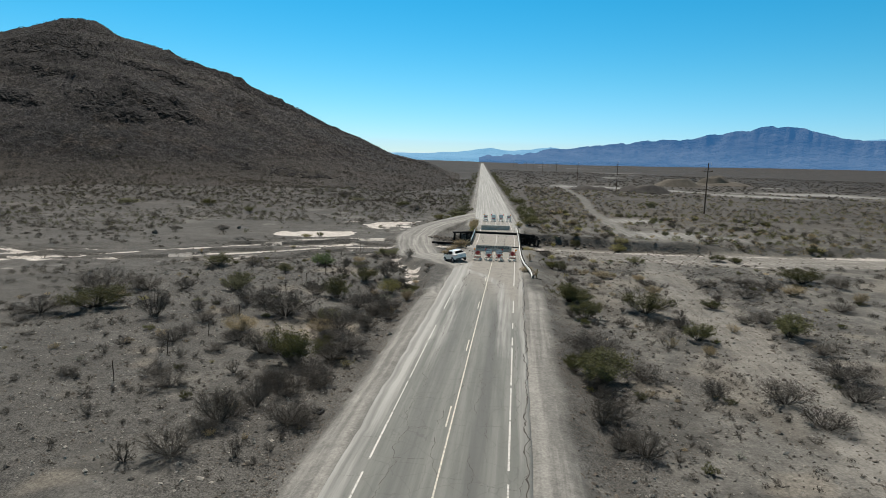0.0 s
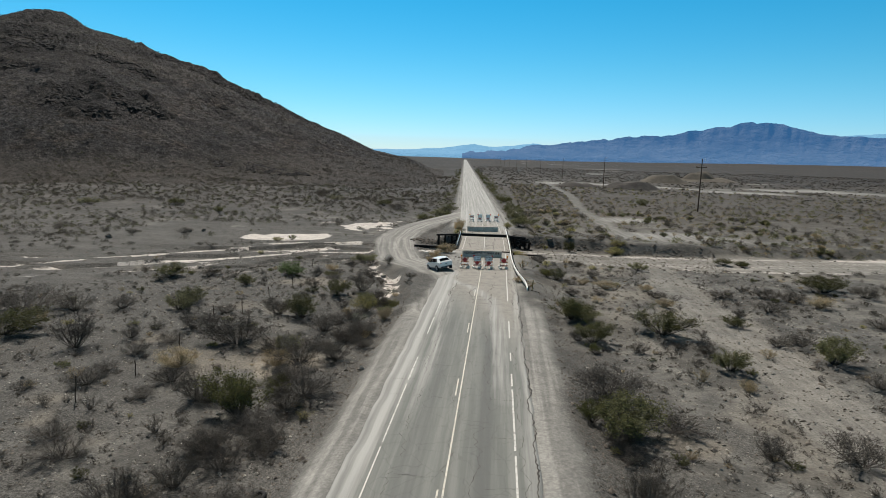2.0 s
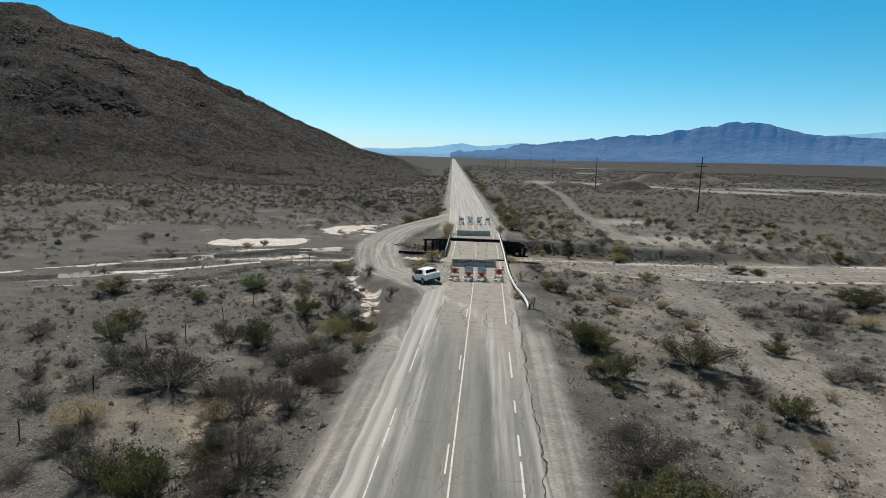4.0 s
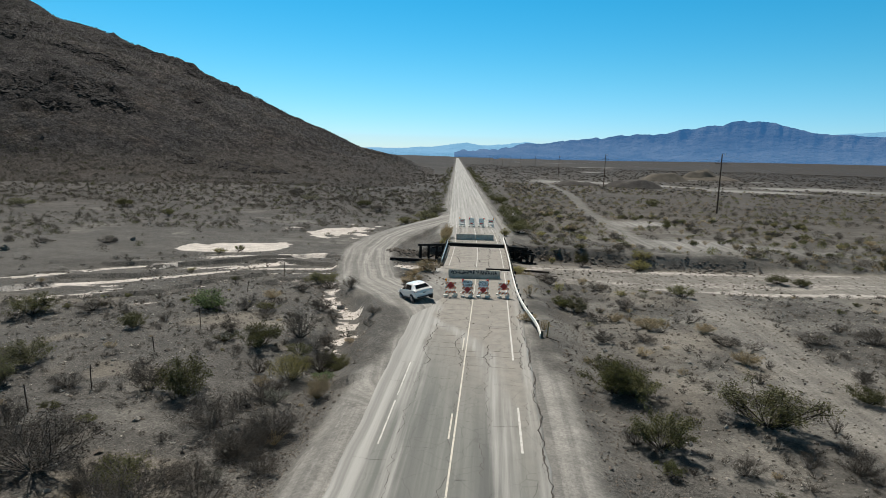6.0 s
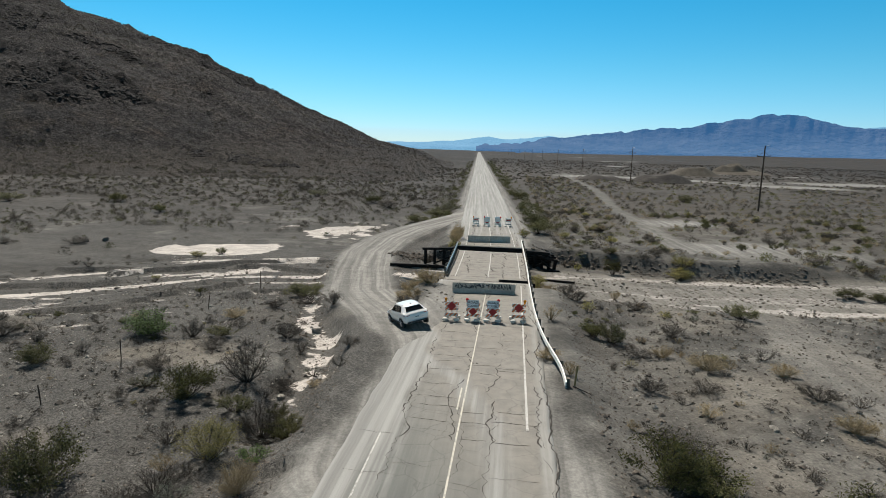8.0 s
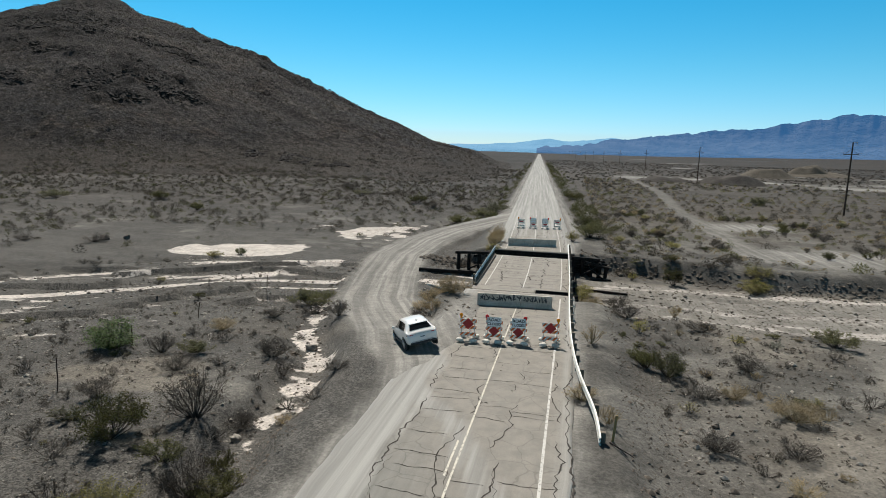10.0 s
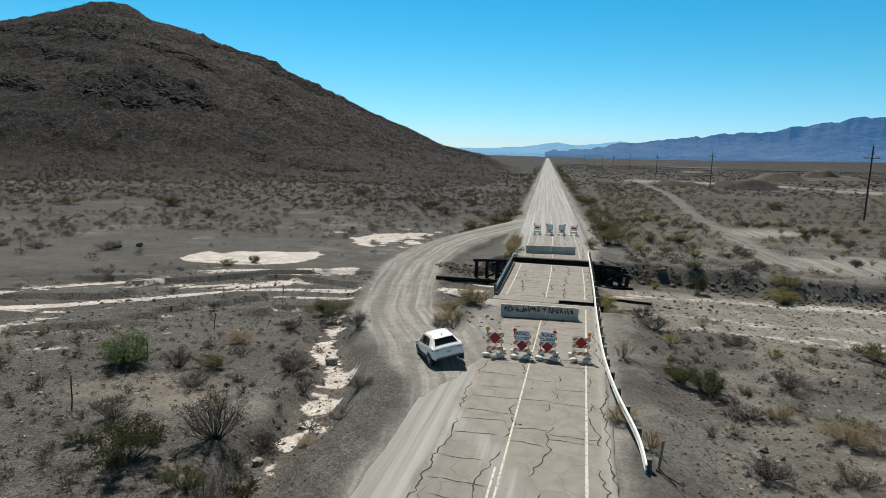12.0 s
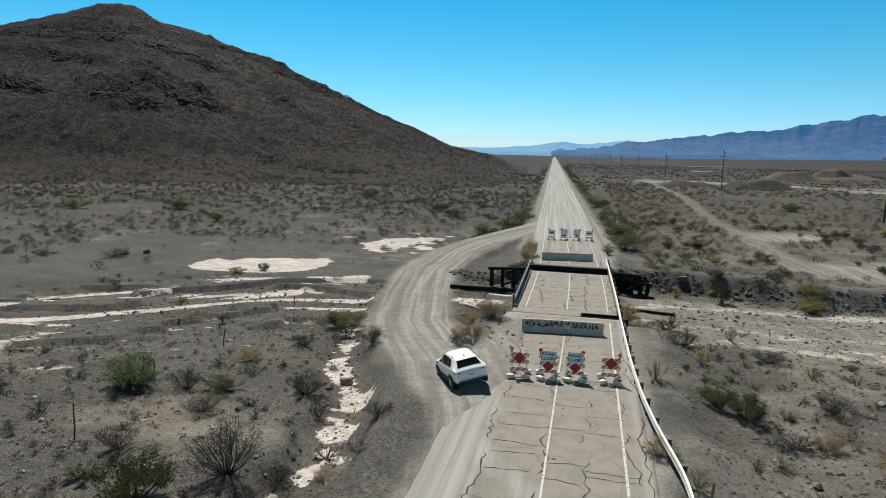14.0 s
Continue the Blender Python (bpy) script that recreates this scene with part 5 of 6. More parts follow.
def car(m):
    ob = thing("suv", m, "white sport utility car seen on the dirt detour", "car")
    W = 0.93
    rows = [(-2.30, 0.80, 0.46, 0.84, 0.87, 0.70), (-2.25, 0.89, 0.40, 0.95, 0.98, 0.78), (-2.12, 0.95, 0.34, 1.02, 1.09, 0.77), (-1.92, 0.975, 0.31, 1.06, 1.28, 0.71), (-1.66, 0.99, 0.30, 1.05, 1.48, 0.655), (-1.3, 1.0, 0.29, 1.03, 1.57, 0.655),
            (-0.6, 1.0, 0.28, 1.0, 1.635, 0.67), (0.0, 1.0, 0.28, 0.98, 1.64, 0.675), (0.45, 1.0, 0.28, 0.97, 1.57, 0.655), (1.2, 1.0, 0.28, 0.97, 1.09, 0.72), (1.75, 0.97, 0.3, 0.90, 1.0, 0.7), (2.12, 0.88, 0.35, 0.78, 0.86, 0.62), (2.28, 0.72, 0.42, 0.66, 0.72, 0.5)]
    ys = np.array([r[0] for r in rows])
    fine = np.unique(np.concatenate([ys] + [np.linspace(a, b, 5) for a, b in zip(ys, ys[1:])]))
    val = [eased(fine, ys, np.array([r[k] for r in rows])) for k in range(1, 6)]
    cabin = np.clip((val[3] - 1.05) / 0.4, 0, 1)
    val[4], val[3] = val[4] * (1 - 0.07 * cabin), val[3] - 0.05 * cabin
    section = []
    for y, ws, zl, zb, zt, tw in zip(fine, *val):
        w = W * ws
        zb = zb + 0.02
        half = [(0, zl), (0.8 * w, zl), (0.94 * w, zl + 0.1), (0.985 * w, zl + 0.3), (w, zl * 0.35 + zb * 0.65), (0.975 * w, zb - 0.03), (0.93 * w, zb + 0.02), (tw + 0.02, zt - 0.07), (tw - 0.06, zt - 0.01), (tw * 0.5, zt + 0.015), (0, zt + 0.02)]
        for _ in range(2):
            cut = [half[0]]
            for p, q in zip(half, half[1:]):
                cut += [(p[0] * 0.8 + q[0] * 0.2, p[1] * 0.8 + q[1] * 0.2), (p[0] * 0.2 + q[0] * 0.8, p[1] * 0.2 + q[1] * 0.8)]
            half = cut + [half[-1]]
        section.append((y, half))
    bm = bmesh.new()
    rings = []
    for y, half in section:
        full = [(x, z) for x, z in half] + [(-x, z) for x, z in half[-2:0:-1]]
        rings.append([bm.verts.new((x, y, z)) for x, z in full])
    for a, b in zip(rings, rings[1:]):
        for j in range(len(a)):
            k = (j + 1) % len(a)
            bm.faces.new((a[j], a[k], b[k], b[j]))
    bm.faces.new(rings[0])
    bm.faces.new(list(reversed(rings[-1])))
    bmesh.ops.recalc_face_normals(bm, faces=bm.faces)
    part("body", bm, M_CAR, ob, "", True)

    def at(y):
        return [np.interp(y, fine, v) for v in val]

    def side_glass(y0, y1, s, slope0=0.0, slope1=0.0):
        bm = bmesh.new()
        n = 6
        prev = None
        for k in range(n + 1):
            y = y0 + (y1 - y0) * k / n
            col = []
            for f in (0.06, 0.5, 0.94):
                yy = y + (slope0 * (1 - k / n) + slope1 * k / n) * f
                ws, zl, zb, zt, tw = at(yy)
                x0, z0, x1, z1 = 0.93 * W * ws, zb + 0.06, tw + 0.02, zt - 0.07
                col.append(bm.verts.new((s * (x0 + (x1 - x0) * f + 0.012), yy, z0 + (z1 - z0) * f + 0.006)))
            if prev:
                for j in range(2):
                    bm.faces.new((prev[j], prev[j + 1], col[j + 1], col[j]))
            prev = col
        bmesh.ops.recalc_face_normals(bm, faces=bm.faces)
        return part("side_window", bm, M_GLAZE, ob, "dark tinted side window", True)

    for s in (-1, 1):
        side_glass(-1.5, -0.98, s, 0.3, 0.1)
        side_glass(-0.93, -0.08, s, 0.06, 0.0)
        side_glass(-0.02, 1.0, s, 0.0, -0.48)

    def top_glass(y0, y1, width, name, label):
        bm = bmesh.new()
        prev = None
        for k in range(7):
            y = y0 + (y1 - y0) * k / 6
            ws, zl, zb, zt, tw = at(y)
            row = [bm.verts.new((f * (tw - 0.05) * width, y + (0.012 if y1 > 0 else -0.012), zt + 0.03 - 0.018 * abs(f))) for f in (-1, -0.5, 0, 0.5, 1)]
            if prev:
                for j in range(4):
                    bm.faces.new((prev[j], prev[j + 1], row[j + 1], row[j]))
            prev = row
        bmesh.ops.recalc_face_normals(bm, faces=bm.faces)
        return part(name, bm, M_GLAZE, ob, label, True)

    top_glass(-2.06, -1.68, 0.92, "rear_window", "dark tinted rear window")
    top_glass(0.52, 1.16, 0.98, "windscreen", "dark windscreen")
    bm = bmesh.new()
    block(bm, -0.54, 0.54, -1.8, -1.4, 1.435, 1.467, 0.015)
    part("spoiler", bm, M_CAR, ob)
    for s in (-1, 1):
        bm = bmesh.new()
        block(bm, s * 0.62 - 0.13, s * 0.62 + 0.13, -2.285, -2.15, 0.885, 0.945, 0.02)
        part("tail_lamp", bm, M_TAIL, ob, "red tail lamp")
        bm = bmesh.new()
        block(bm, s * 0.82 - 0.06, s * 0.82 + 0.06, -2.2, -1.93, 0.89, 0.95, 0.015)
        part("tail_lamp", bm, M_TAIL, ob, "red tail lamp")
        bm = bmesh.new()
        bmesh.ops.create_uvsphere(bm, u_segments=10, v_segments=6, radius=0.11, matrix=Matrix.Translation((s * 1.03, 0.72, 1.05)) @ Matrix.Diagonal((1.05, 0.6, 0.75, 1)))
        part("mirror", bm, M_CAR, ob, "", True)
        bm = bmesh.new()
        block(bm, s * 0.55 - 0.015, s * 0.55 + 0.015, -1.2, 0.25, 1.52, 1.56, 0.008)
        part("roof_rail", bm, M_RIM, ob)
        bm = bmesh.new()
        block(bm, s * 0.93 - 0.02, s * 0.93 + 0.012, -0.95, 0.95, 0.3, 0.42, 0.01)
        part("sill", bm, M_TRIM, ob)
        bm = bmesh.new()
        block(bm, s * 0.66 - 0.18, s * 0.66 + 0.18, 2.12, 2.3, 0.66, 0.76, 0.02)
        part("headlight", bm, M_RIM, ob)
        for y in (-1.38, 1.42):
            bm = bmesh.new()
            bmesh.ops.create_cone(bm, cap_ends=True, segments=24, radius1=0.41, radius2=0.41, depth=0.06, matrix=pose(s * 0.915, y, 0.36, 0, 90))
            part("wheel_arch", bm, M_TRIM, ob)
            bm = bmesh.new()
            bmesh.ops.create_cone(bm, cap_ends=True, segments=28, radius1=0.355, radius2=0.355, depth=0.24, matrix=pose(s * 0.84, y, 0.355, 0, 90))
            bmesh.ops.bevel(bm, geom=[e for e in bm.edges if e.calc_face_angle(0) > 1], offset=0.04, segments=2, affect="EDGES")
            tyre_part = part("wheel", bm, M_RUBBER, ob)
            bm = bmesh.new()
            for k in range(5):
                a = math.tau * k / 5
                bar(bm, (s * 0.965, y, 0.355), (s * 0.965, y + 0.22 * math.cos(a), 0.355 + 0.22 * math.sin(a)), 0.045, 0.035, 6)
            bmesh.ops.create_cone(bm, cap_ends=False, segments=24, radius1=0.245, radius2=0.245, depth=0.03, matrix=pose(s * 0.963, y, 0.355, 0, 90))
            part("rim", bm, M_RIM, tyre_part, "silver alloy rim")
    bm = bmesh.new()
    block(bm, -0.74, 0.74, -2.32, -2.1, 0.38, 0.5, 0.03)
    part("rear_bumper", bm, M_TRIM, ob, "dark lower bumper")
    bm = bmesh.new()
    block(bm, -0.66, 0.66, -2.335, -2.26, 0.5, 0.55, 0.015)
    part("bumper_strip", bm, M_RIM, ob, "silver bumper strip")
    bm = bmesh.new()
    block(bm, -0.17, 0.17, -2.318, -2.29, 0.7, 0.82, 0.004)
    plate = part("number_plate", bm, M_PLATE, ob)
    bm = bmesh.new()
    for k in range(5):
        block(bm, -0.13 + k * 0.055, -0.095 + k * 0.055, -2.322, -2.3185, 0.73, 0.79)
    part("plate_bar", bm, M_TRIM, plate, "plain dark bars")
    bm = bmesh.new()
    block(bm, -0.42, 0.42, -2.29, -2.25, 0.93, 0.942, 0.003)
    part("tailgate_strip", bm, M_RIM, ob)
    bm = bmesh.new()
    block(bm, -0.02, 0.02, -1.45, -1.28, 1.52, 1.62, 0.015)
    part("aerial_fin", bm, M_CAR, ob)
    return ob


turn = 29.0
d = Vector((-math.sin(radians(turn)), math.cos(radians(turn)), 0))
mid = Vector((-3.5, 76.9, 0)) + d * 2.15
front, back = (height(*(mid + d * s).xy) for s in (1.4, -1.4))
side_v = Vector((d.y, -d.x, 0))
tilt = height(*(mid + side_v * 0.84).xy) - height(*(mid - side_v * 0.84).xy)
car(pose(mid.x, mid.y, (front + back) / 2 + 0.0, math.degrees(math.atan2(front - back, 2.8)), -math.degrees(math.atan2(tilt, 1.68)), turn) @ Matrix.Scale(0.925, 4))


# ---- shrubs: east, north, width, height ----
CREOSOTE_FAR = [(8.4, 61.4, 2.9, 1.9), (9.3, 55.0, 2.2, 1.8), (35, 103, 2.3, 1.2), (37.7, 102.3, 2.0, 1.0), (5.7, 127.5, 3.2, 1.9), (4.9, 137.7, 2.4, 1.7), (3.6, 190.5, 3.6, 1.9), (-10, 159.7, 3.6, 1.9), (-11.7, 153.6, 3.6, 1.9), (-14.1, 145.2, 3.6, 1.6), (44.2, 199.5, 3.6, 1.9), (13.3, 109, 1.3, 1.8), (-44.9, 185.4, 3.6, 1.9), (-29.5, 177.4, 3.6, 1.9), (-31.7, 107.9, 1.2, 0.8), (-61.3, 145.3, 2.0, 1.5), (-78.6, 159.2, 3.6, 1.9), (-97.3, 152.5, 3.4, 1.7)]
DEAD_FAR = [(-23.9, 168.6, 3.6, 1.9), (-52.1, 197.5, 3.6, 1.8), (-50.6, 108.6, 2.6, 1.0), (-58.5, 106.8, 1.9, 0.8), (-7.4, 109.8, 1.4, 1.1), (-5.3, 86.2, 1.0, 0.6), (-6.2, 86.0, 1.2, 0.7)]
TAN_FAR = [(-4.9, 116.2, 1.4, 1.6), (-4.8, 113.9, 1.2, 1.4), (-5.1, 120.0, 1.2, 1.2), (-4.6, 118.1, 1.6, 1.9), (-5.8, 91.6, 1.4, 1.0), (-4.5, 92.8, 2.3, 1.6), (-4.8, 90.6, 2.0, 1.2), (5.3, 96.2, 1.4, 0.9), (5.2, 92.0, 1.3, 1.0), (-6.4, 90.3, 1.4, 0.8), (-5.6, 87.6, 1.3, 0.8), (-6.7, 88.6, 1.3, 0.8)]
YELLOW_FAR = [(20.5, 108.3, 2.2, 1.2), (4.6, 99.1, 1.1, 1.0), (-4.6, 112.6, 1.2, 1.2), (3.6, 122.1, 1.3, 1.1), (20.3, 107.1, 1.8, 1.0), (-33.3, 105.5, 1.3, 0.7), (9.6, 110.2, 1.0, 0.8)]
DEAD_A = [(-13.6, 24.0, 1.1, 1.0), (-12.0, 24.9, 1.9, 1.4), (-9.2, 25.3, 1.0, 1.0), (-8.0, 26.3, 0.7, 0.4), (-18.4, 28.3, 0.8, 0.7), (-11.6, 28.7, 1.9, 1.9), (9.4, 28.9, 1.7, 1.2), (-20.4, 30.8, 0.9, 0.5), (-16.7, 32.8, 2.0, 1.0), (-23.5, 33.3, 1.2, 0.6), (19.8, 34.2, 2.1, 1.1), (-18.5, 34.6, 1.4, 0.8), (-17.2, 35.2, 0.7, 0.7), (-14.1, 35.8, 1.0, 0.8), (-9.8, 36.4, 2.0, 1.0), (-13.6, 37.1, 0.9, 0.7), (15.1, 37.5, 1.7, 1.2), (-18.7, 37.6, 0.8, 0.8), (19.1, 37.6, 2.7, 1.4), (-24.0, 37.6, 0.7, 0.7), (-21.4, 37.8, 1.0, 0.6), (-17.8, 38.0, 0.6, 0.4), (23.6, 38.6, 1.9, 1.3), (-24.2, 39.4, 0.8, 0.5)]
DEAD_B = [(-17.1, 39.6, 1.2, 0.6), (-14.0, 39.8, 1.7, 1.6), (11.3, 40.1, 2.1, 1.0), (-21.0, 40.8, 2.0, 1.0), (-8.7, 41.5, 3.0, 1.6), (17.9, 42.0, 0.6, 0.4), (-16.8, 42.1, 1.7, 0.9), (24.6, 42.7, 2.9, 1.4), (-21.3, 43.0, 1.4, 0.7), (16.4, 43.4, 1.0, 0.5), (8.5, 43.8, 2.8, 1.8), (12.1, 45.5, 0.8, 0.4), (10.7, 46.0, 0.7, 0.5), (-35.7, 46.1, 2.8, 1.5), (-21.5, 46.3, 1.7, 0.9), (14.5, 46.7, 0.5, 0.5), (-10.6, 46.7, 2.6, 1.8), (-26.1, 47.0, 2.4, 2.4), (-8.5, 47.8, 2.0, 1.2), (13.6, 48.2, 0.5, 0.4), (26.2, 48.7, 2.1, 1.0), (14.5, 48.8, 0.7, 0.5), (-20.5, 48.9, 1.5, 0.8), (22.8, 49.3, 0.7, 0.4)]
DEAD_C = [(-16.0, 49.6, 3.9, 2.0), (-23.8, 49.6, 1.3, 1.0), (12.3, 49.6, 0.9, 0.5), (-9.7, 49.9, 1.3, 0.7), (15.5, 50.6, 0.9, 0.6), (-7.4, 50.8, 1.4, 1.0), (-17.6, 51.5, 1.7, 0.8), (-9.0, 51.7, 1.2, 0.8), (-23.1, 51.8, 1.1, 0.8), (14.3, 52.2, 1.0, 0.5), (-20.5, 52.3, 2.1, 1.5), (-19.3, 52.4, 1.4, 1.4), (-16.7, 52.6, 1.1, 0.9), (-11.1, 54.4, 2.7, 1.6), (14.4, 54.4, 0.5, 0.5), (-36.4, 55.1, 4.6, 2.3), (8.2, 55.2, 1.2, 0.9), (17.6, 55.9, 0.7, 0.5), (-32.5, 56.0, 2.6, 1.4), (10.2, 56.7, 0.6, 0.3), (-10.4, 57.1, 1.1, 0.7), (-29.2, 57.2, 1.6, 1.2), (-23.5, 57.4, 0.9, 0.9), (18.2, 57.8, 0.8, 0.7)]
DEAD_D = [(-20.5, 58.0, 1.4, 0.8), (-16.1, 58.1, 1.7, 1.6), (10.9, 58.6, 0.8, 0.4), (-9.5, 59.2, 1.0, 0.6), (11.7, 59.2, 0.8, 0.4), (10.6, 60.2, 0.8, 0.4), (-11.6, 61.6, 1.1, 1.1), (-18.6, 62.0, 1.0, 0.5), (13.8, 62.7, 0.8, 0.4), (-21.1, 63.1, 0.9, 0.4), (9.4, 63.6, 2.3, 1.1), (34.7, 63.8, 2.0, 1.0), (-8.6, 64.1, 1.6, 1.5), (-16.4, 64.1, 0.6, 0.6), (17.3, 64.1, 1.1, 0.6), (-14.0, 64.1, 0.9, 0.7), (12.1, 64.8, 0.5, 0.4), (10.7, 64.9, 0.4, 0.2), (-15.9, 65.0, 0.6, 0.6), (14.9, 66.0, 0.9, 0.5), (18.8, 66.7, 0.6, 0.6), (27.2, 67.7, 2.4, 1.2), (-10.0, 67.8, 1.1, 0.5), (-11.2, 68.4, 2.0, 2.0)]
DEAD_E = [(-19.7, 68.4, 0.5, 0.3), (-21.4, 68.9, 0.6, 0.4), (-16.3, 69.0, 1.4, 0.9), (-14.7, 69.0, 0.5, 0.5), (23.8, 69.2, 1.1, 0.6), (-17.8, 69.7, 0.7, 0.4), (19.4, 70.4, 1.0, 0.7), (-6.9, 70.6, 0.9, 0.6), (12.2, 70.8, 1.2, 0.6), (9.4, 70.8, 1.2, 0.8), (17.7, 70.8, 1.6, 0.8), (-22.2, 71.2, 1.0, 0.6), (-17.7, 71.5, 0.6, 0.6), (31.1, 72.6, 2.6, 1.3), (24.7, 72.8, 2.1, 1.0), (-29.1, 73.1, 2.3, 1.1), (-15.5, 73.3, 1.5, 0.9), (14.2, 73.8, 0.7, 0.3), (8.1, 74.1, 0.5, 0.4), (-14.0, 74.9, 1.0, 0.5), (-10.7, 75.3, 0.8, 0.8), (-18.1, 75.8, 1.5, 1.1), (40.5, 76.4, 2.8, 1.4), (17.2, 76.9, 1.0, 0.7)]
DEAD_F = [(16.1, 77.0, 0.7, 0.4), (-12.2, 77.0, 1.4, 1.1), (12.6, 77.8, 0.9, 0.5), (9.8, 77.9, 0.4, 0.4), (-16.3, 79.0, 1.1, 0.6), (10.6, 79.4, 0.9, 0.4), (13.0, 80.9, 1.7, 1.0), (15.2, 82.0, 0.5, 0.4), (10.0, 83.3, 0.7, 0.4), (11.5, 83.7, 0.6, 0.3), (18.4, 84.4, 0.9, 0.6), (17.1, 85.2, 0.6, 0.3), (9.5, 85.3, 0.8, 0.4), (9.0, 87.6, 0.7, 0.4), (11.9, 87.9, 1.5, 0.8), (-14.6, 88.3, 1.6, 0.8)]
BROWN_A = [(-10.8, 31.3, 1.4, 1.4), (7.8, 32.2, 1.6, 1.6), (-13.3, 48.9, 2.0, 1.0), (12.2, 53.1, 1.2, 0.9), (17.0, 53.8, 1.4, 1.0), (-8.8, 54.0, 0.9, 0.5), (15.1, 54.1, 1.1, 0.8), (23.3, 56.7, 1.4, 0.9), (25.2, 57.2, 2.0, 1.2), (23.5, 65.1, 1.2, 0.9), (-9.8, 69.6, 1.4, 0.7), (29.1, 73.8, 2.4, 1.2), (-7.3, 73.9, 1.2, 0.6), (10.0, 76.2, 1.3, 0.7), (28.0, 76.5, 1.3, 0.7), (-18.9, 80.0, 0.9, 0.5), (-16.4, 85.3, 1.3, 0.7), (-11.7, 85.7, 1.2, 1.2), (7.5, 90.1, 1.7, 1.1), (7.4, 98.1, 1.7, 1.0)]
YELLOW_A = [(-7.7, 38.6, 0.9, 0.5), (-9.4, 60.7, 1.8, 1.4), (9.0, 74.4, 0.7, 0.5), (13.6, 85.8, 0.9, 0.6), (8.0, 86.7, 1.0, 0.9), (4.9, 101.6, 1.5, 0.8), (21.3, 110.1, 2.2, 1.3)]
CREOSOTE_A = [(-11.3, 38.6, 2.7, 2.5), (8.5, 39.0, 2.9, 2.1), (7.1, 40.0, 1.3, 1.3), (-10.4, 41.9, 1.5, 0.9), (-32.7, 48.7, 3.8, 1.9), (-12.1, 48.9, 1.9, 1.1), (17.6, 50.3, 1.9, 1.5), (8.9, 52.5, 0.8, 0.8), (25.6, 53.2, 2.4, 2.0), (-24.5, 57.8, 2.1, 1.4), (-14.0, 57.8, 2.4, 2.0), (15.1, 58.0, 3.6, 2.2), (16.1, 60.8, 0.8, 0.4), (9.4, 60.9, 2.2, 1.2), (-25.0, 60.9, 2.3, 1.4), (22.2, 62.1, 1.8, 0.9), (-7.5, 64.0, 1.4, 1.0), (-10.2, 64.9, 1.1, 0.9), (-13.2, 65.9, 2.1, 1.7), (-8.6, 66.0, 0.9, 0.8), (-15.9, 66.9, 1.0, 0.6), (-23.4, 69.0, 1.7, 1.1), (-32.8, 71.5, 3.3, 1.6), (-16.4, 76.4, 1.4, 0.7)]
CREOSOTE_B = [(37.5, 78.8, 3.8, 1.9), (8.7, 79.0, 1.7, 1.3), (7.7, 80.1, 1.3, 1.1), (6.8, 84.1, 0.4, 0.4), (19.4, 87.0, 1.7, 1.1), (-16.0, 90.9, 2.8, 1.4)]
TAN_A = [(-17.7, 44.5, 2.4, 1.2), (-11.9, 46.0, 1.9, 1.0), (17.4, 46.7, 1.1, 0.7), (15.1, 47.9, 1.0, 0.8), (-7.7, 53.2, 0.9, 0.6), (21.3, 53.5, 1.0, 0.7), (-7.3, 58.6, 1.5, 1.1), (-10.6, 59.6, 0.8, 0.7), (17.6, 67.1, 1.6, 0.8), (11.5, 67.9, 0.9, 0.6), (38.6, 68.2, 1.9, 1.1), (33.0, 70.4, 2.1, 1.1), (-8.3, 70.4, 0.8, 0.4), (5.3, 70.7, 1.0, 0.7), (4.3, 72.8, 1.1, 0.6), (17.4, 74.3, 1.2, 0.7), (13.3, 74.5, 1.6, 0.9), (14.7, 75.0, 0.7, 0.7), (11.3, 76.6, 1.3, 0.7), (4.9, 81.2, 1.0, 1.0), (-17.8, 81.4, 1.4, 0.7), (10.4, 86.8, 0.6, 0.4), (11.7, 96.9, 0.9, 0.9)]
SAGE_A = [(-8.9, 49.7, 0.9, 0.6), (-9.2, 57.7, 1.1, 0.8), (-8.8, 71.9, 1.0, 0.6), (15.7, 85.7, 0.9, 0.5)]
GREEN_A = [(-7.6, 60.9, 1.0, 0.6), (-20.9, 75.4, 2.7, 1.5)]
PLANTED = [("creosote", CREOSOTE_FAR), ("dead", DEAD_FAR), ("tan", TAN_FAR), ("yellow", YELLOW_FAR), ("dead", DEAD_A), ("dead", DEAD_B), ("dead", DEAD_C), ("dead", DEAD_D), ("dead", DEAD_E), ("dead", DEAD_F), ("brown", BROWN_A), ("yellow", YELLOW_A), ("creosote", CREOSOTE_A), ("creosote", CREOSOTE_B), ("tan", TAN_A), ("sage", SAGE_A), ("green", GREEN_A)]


# ---- how shrubs grow ----
def tube(verts, faces, pts, radii):
    base = len(verts)
    for k, p in enumerate(pts):
        d = (pts[min(k + 1, len(pts) - 1)] - pts[max(k - 1, 0)]).normalized()
        u = d.orthogonal().normalized()
        w = d.cross(u)
        for j in range(3):
            a = 2.094 * j
            verts.append(p + (u * math.cos(a) + w * math.sin(a)) * radii[k])
        if k:
            n = base + 3 * k
            for j in range(3):
                faces.append((n - 3 + j, n - 3 + (j + 1) % 3, n + (j + 1) % 3, n + j))


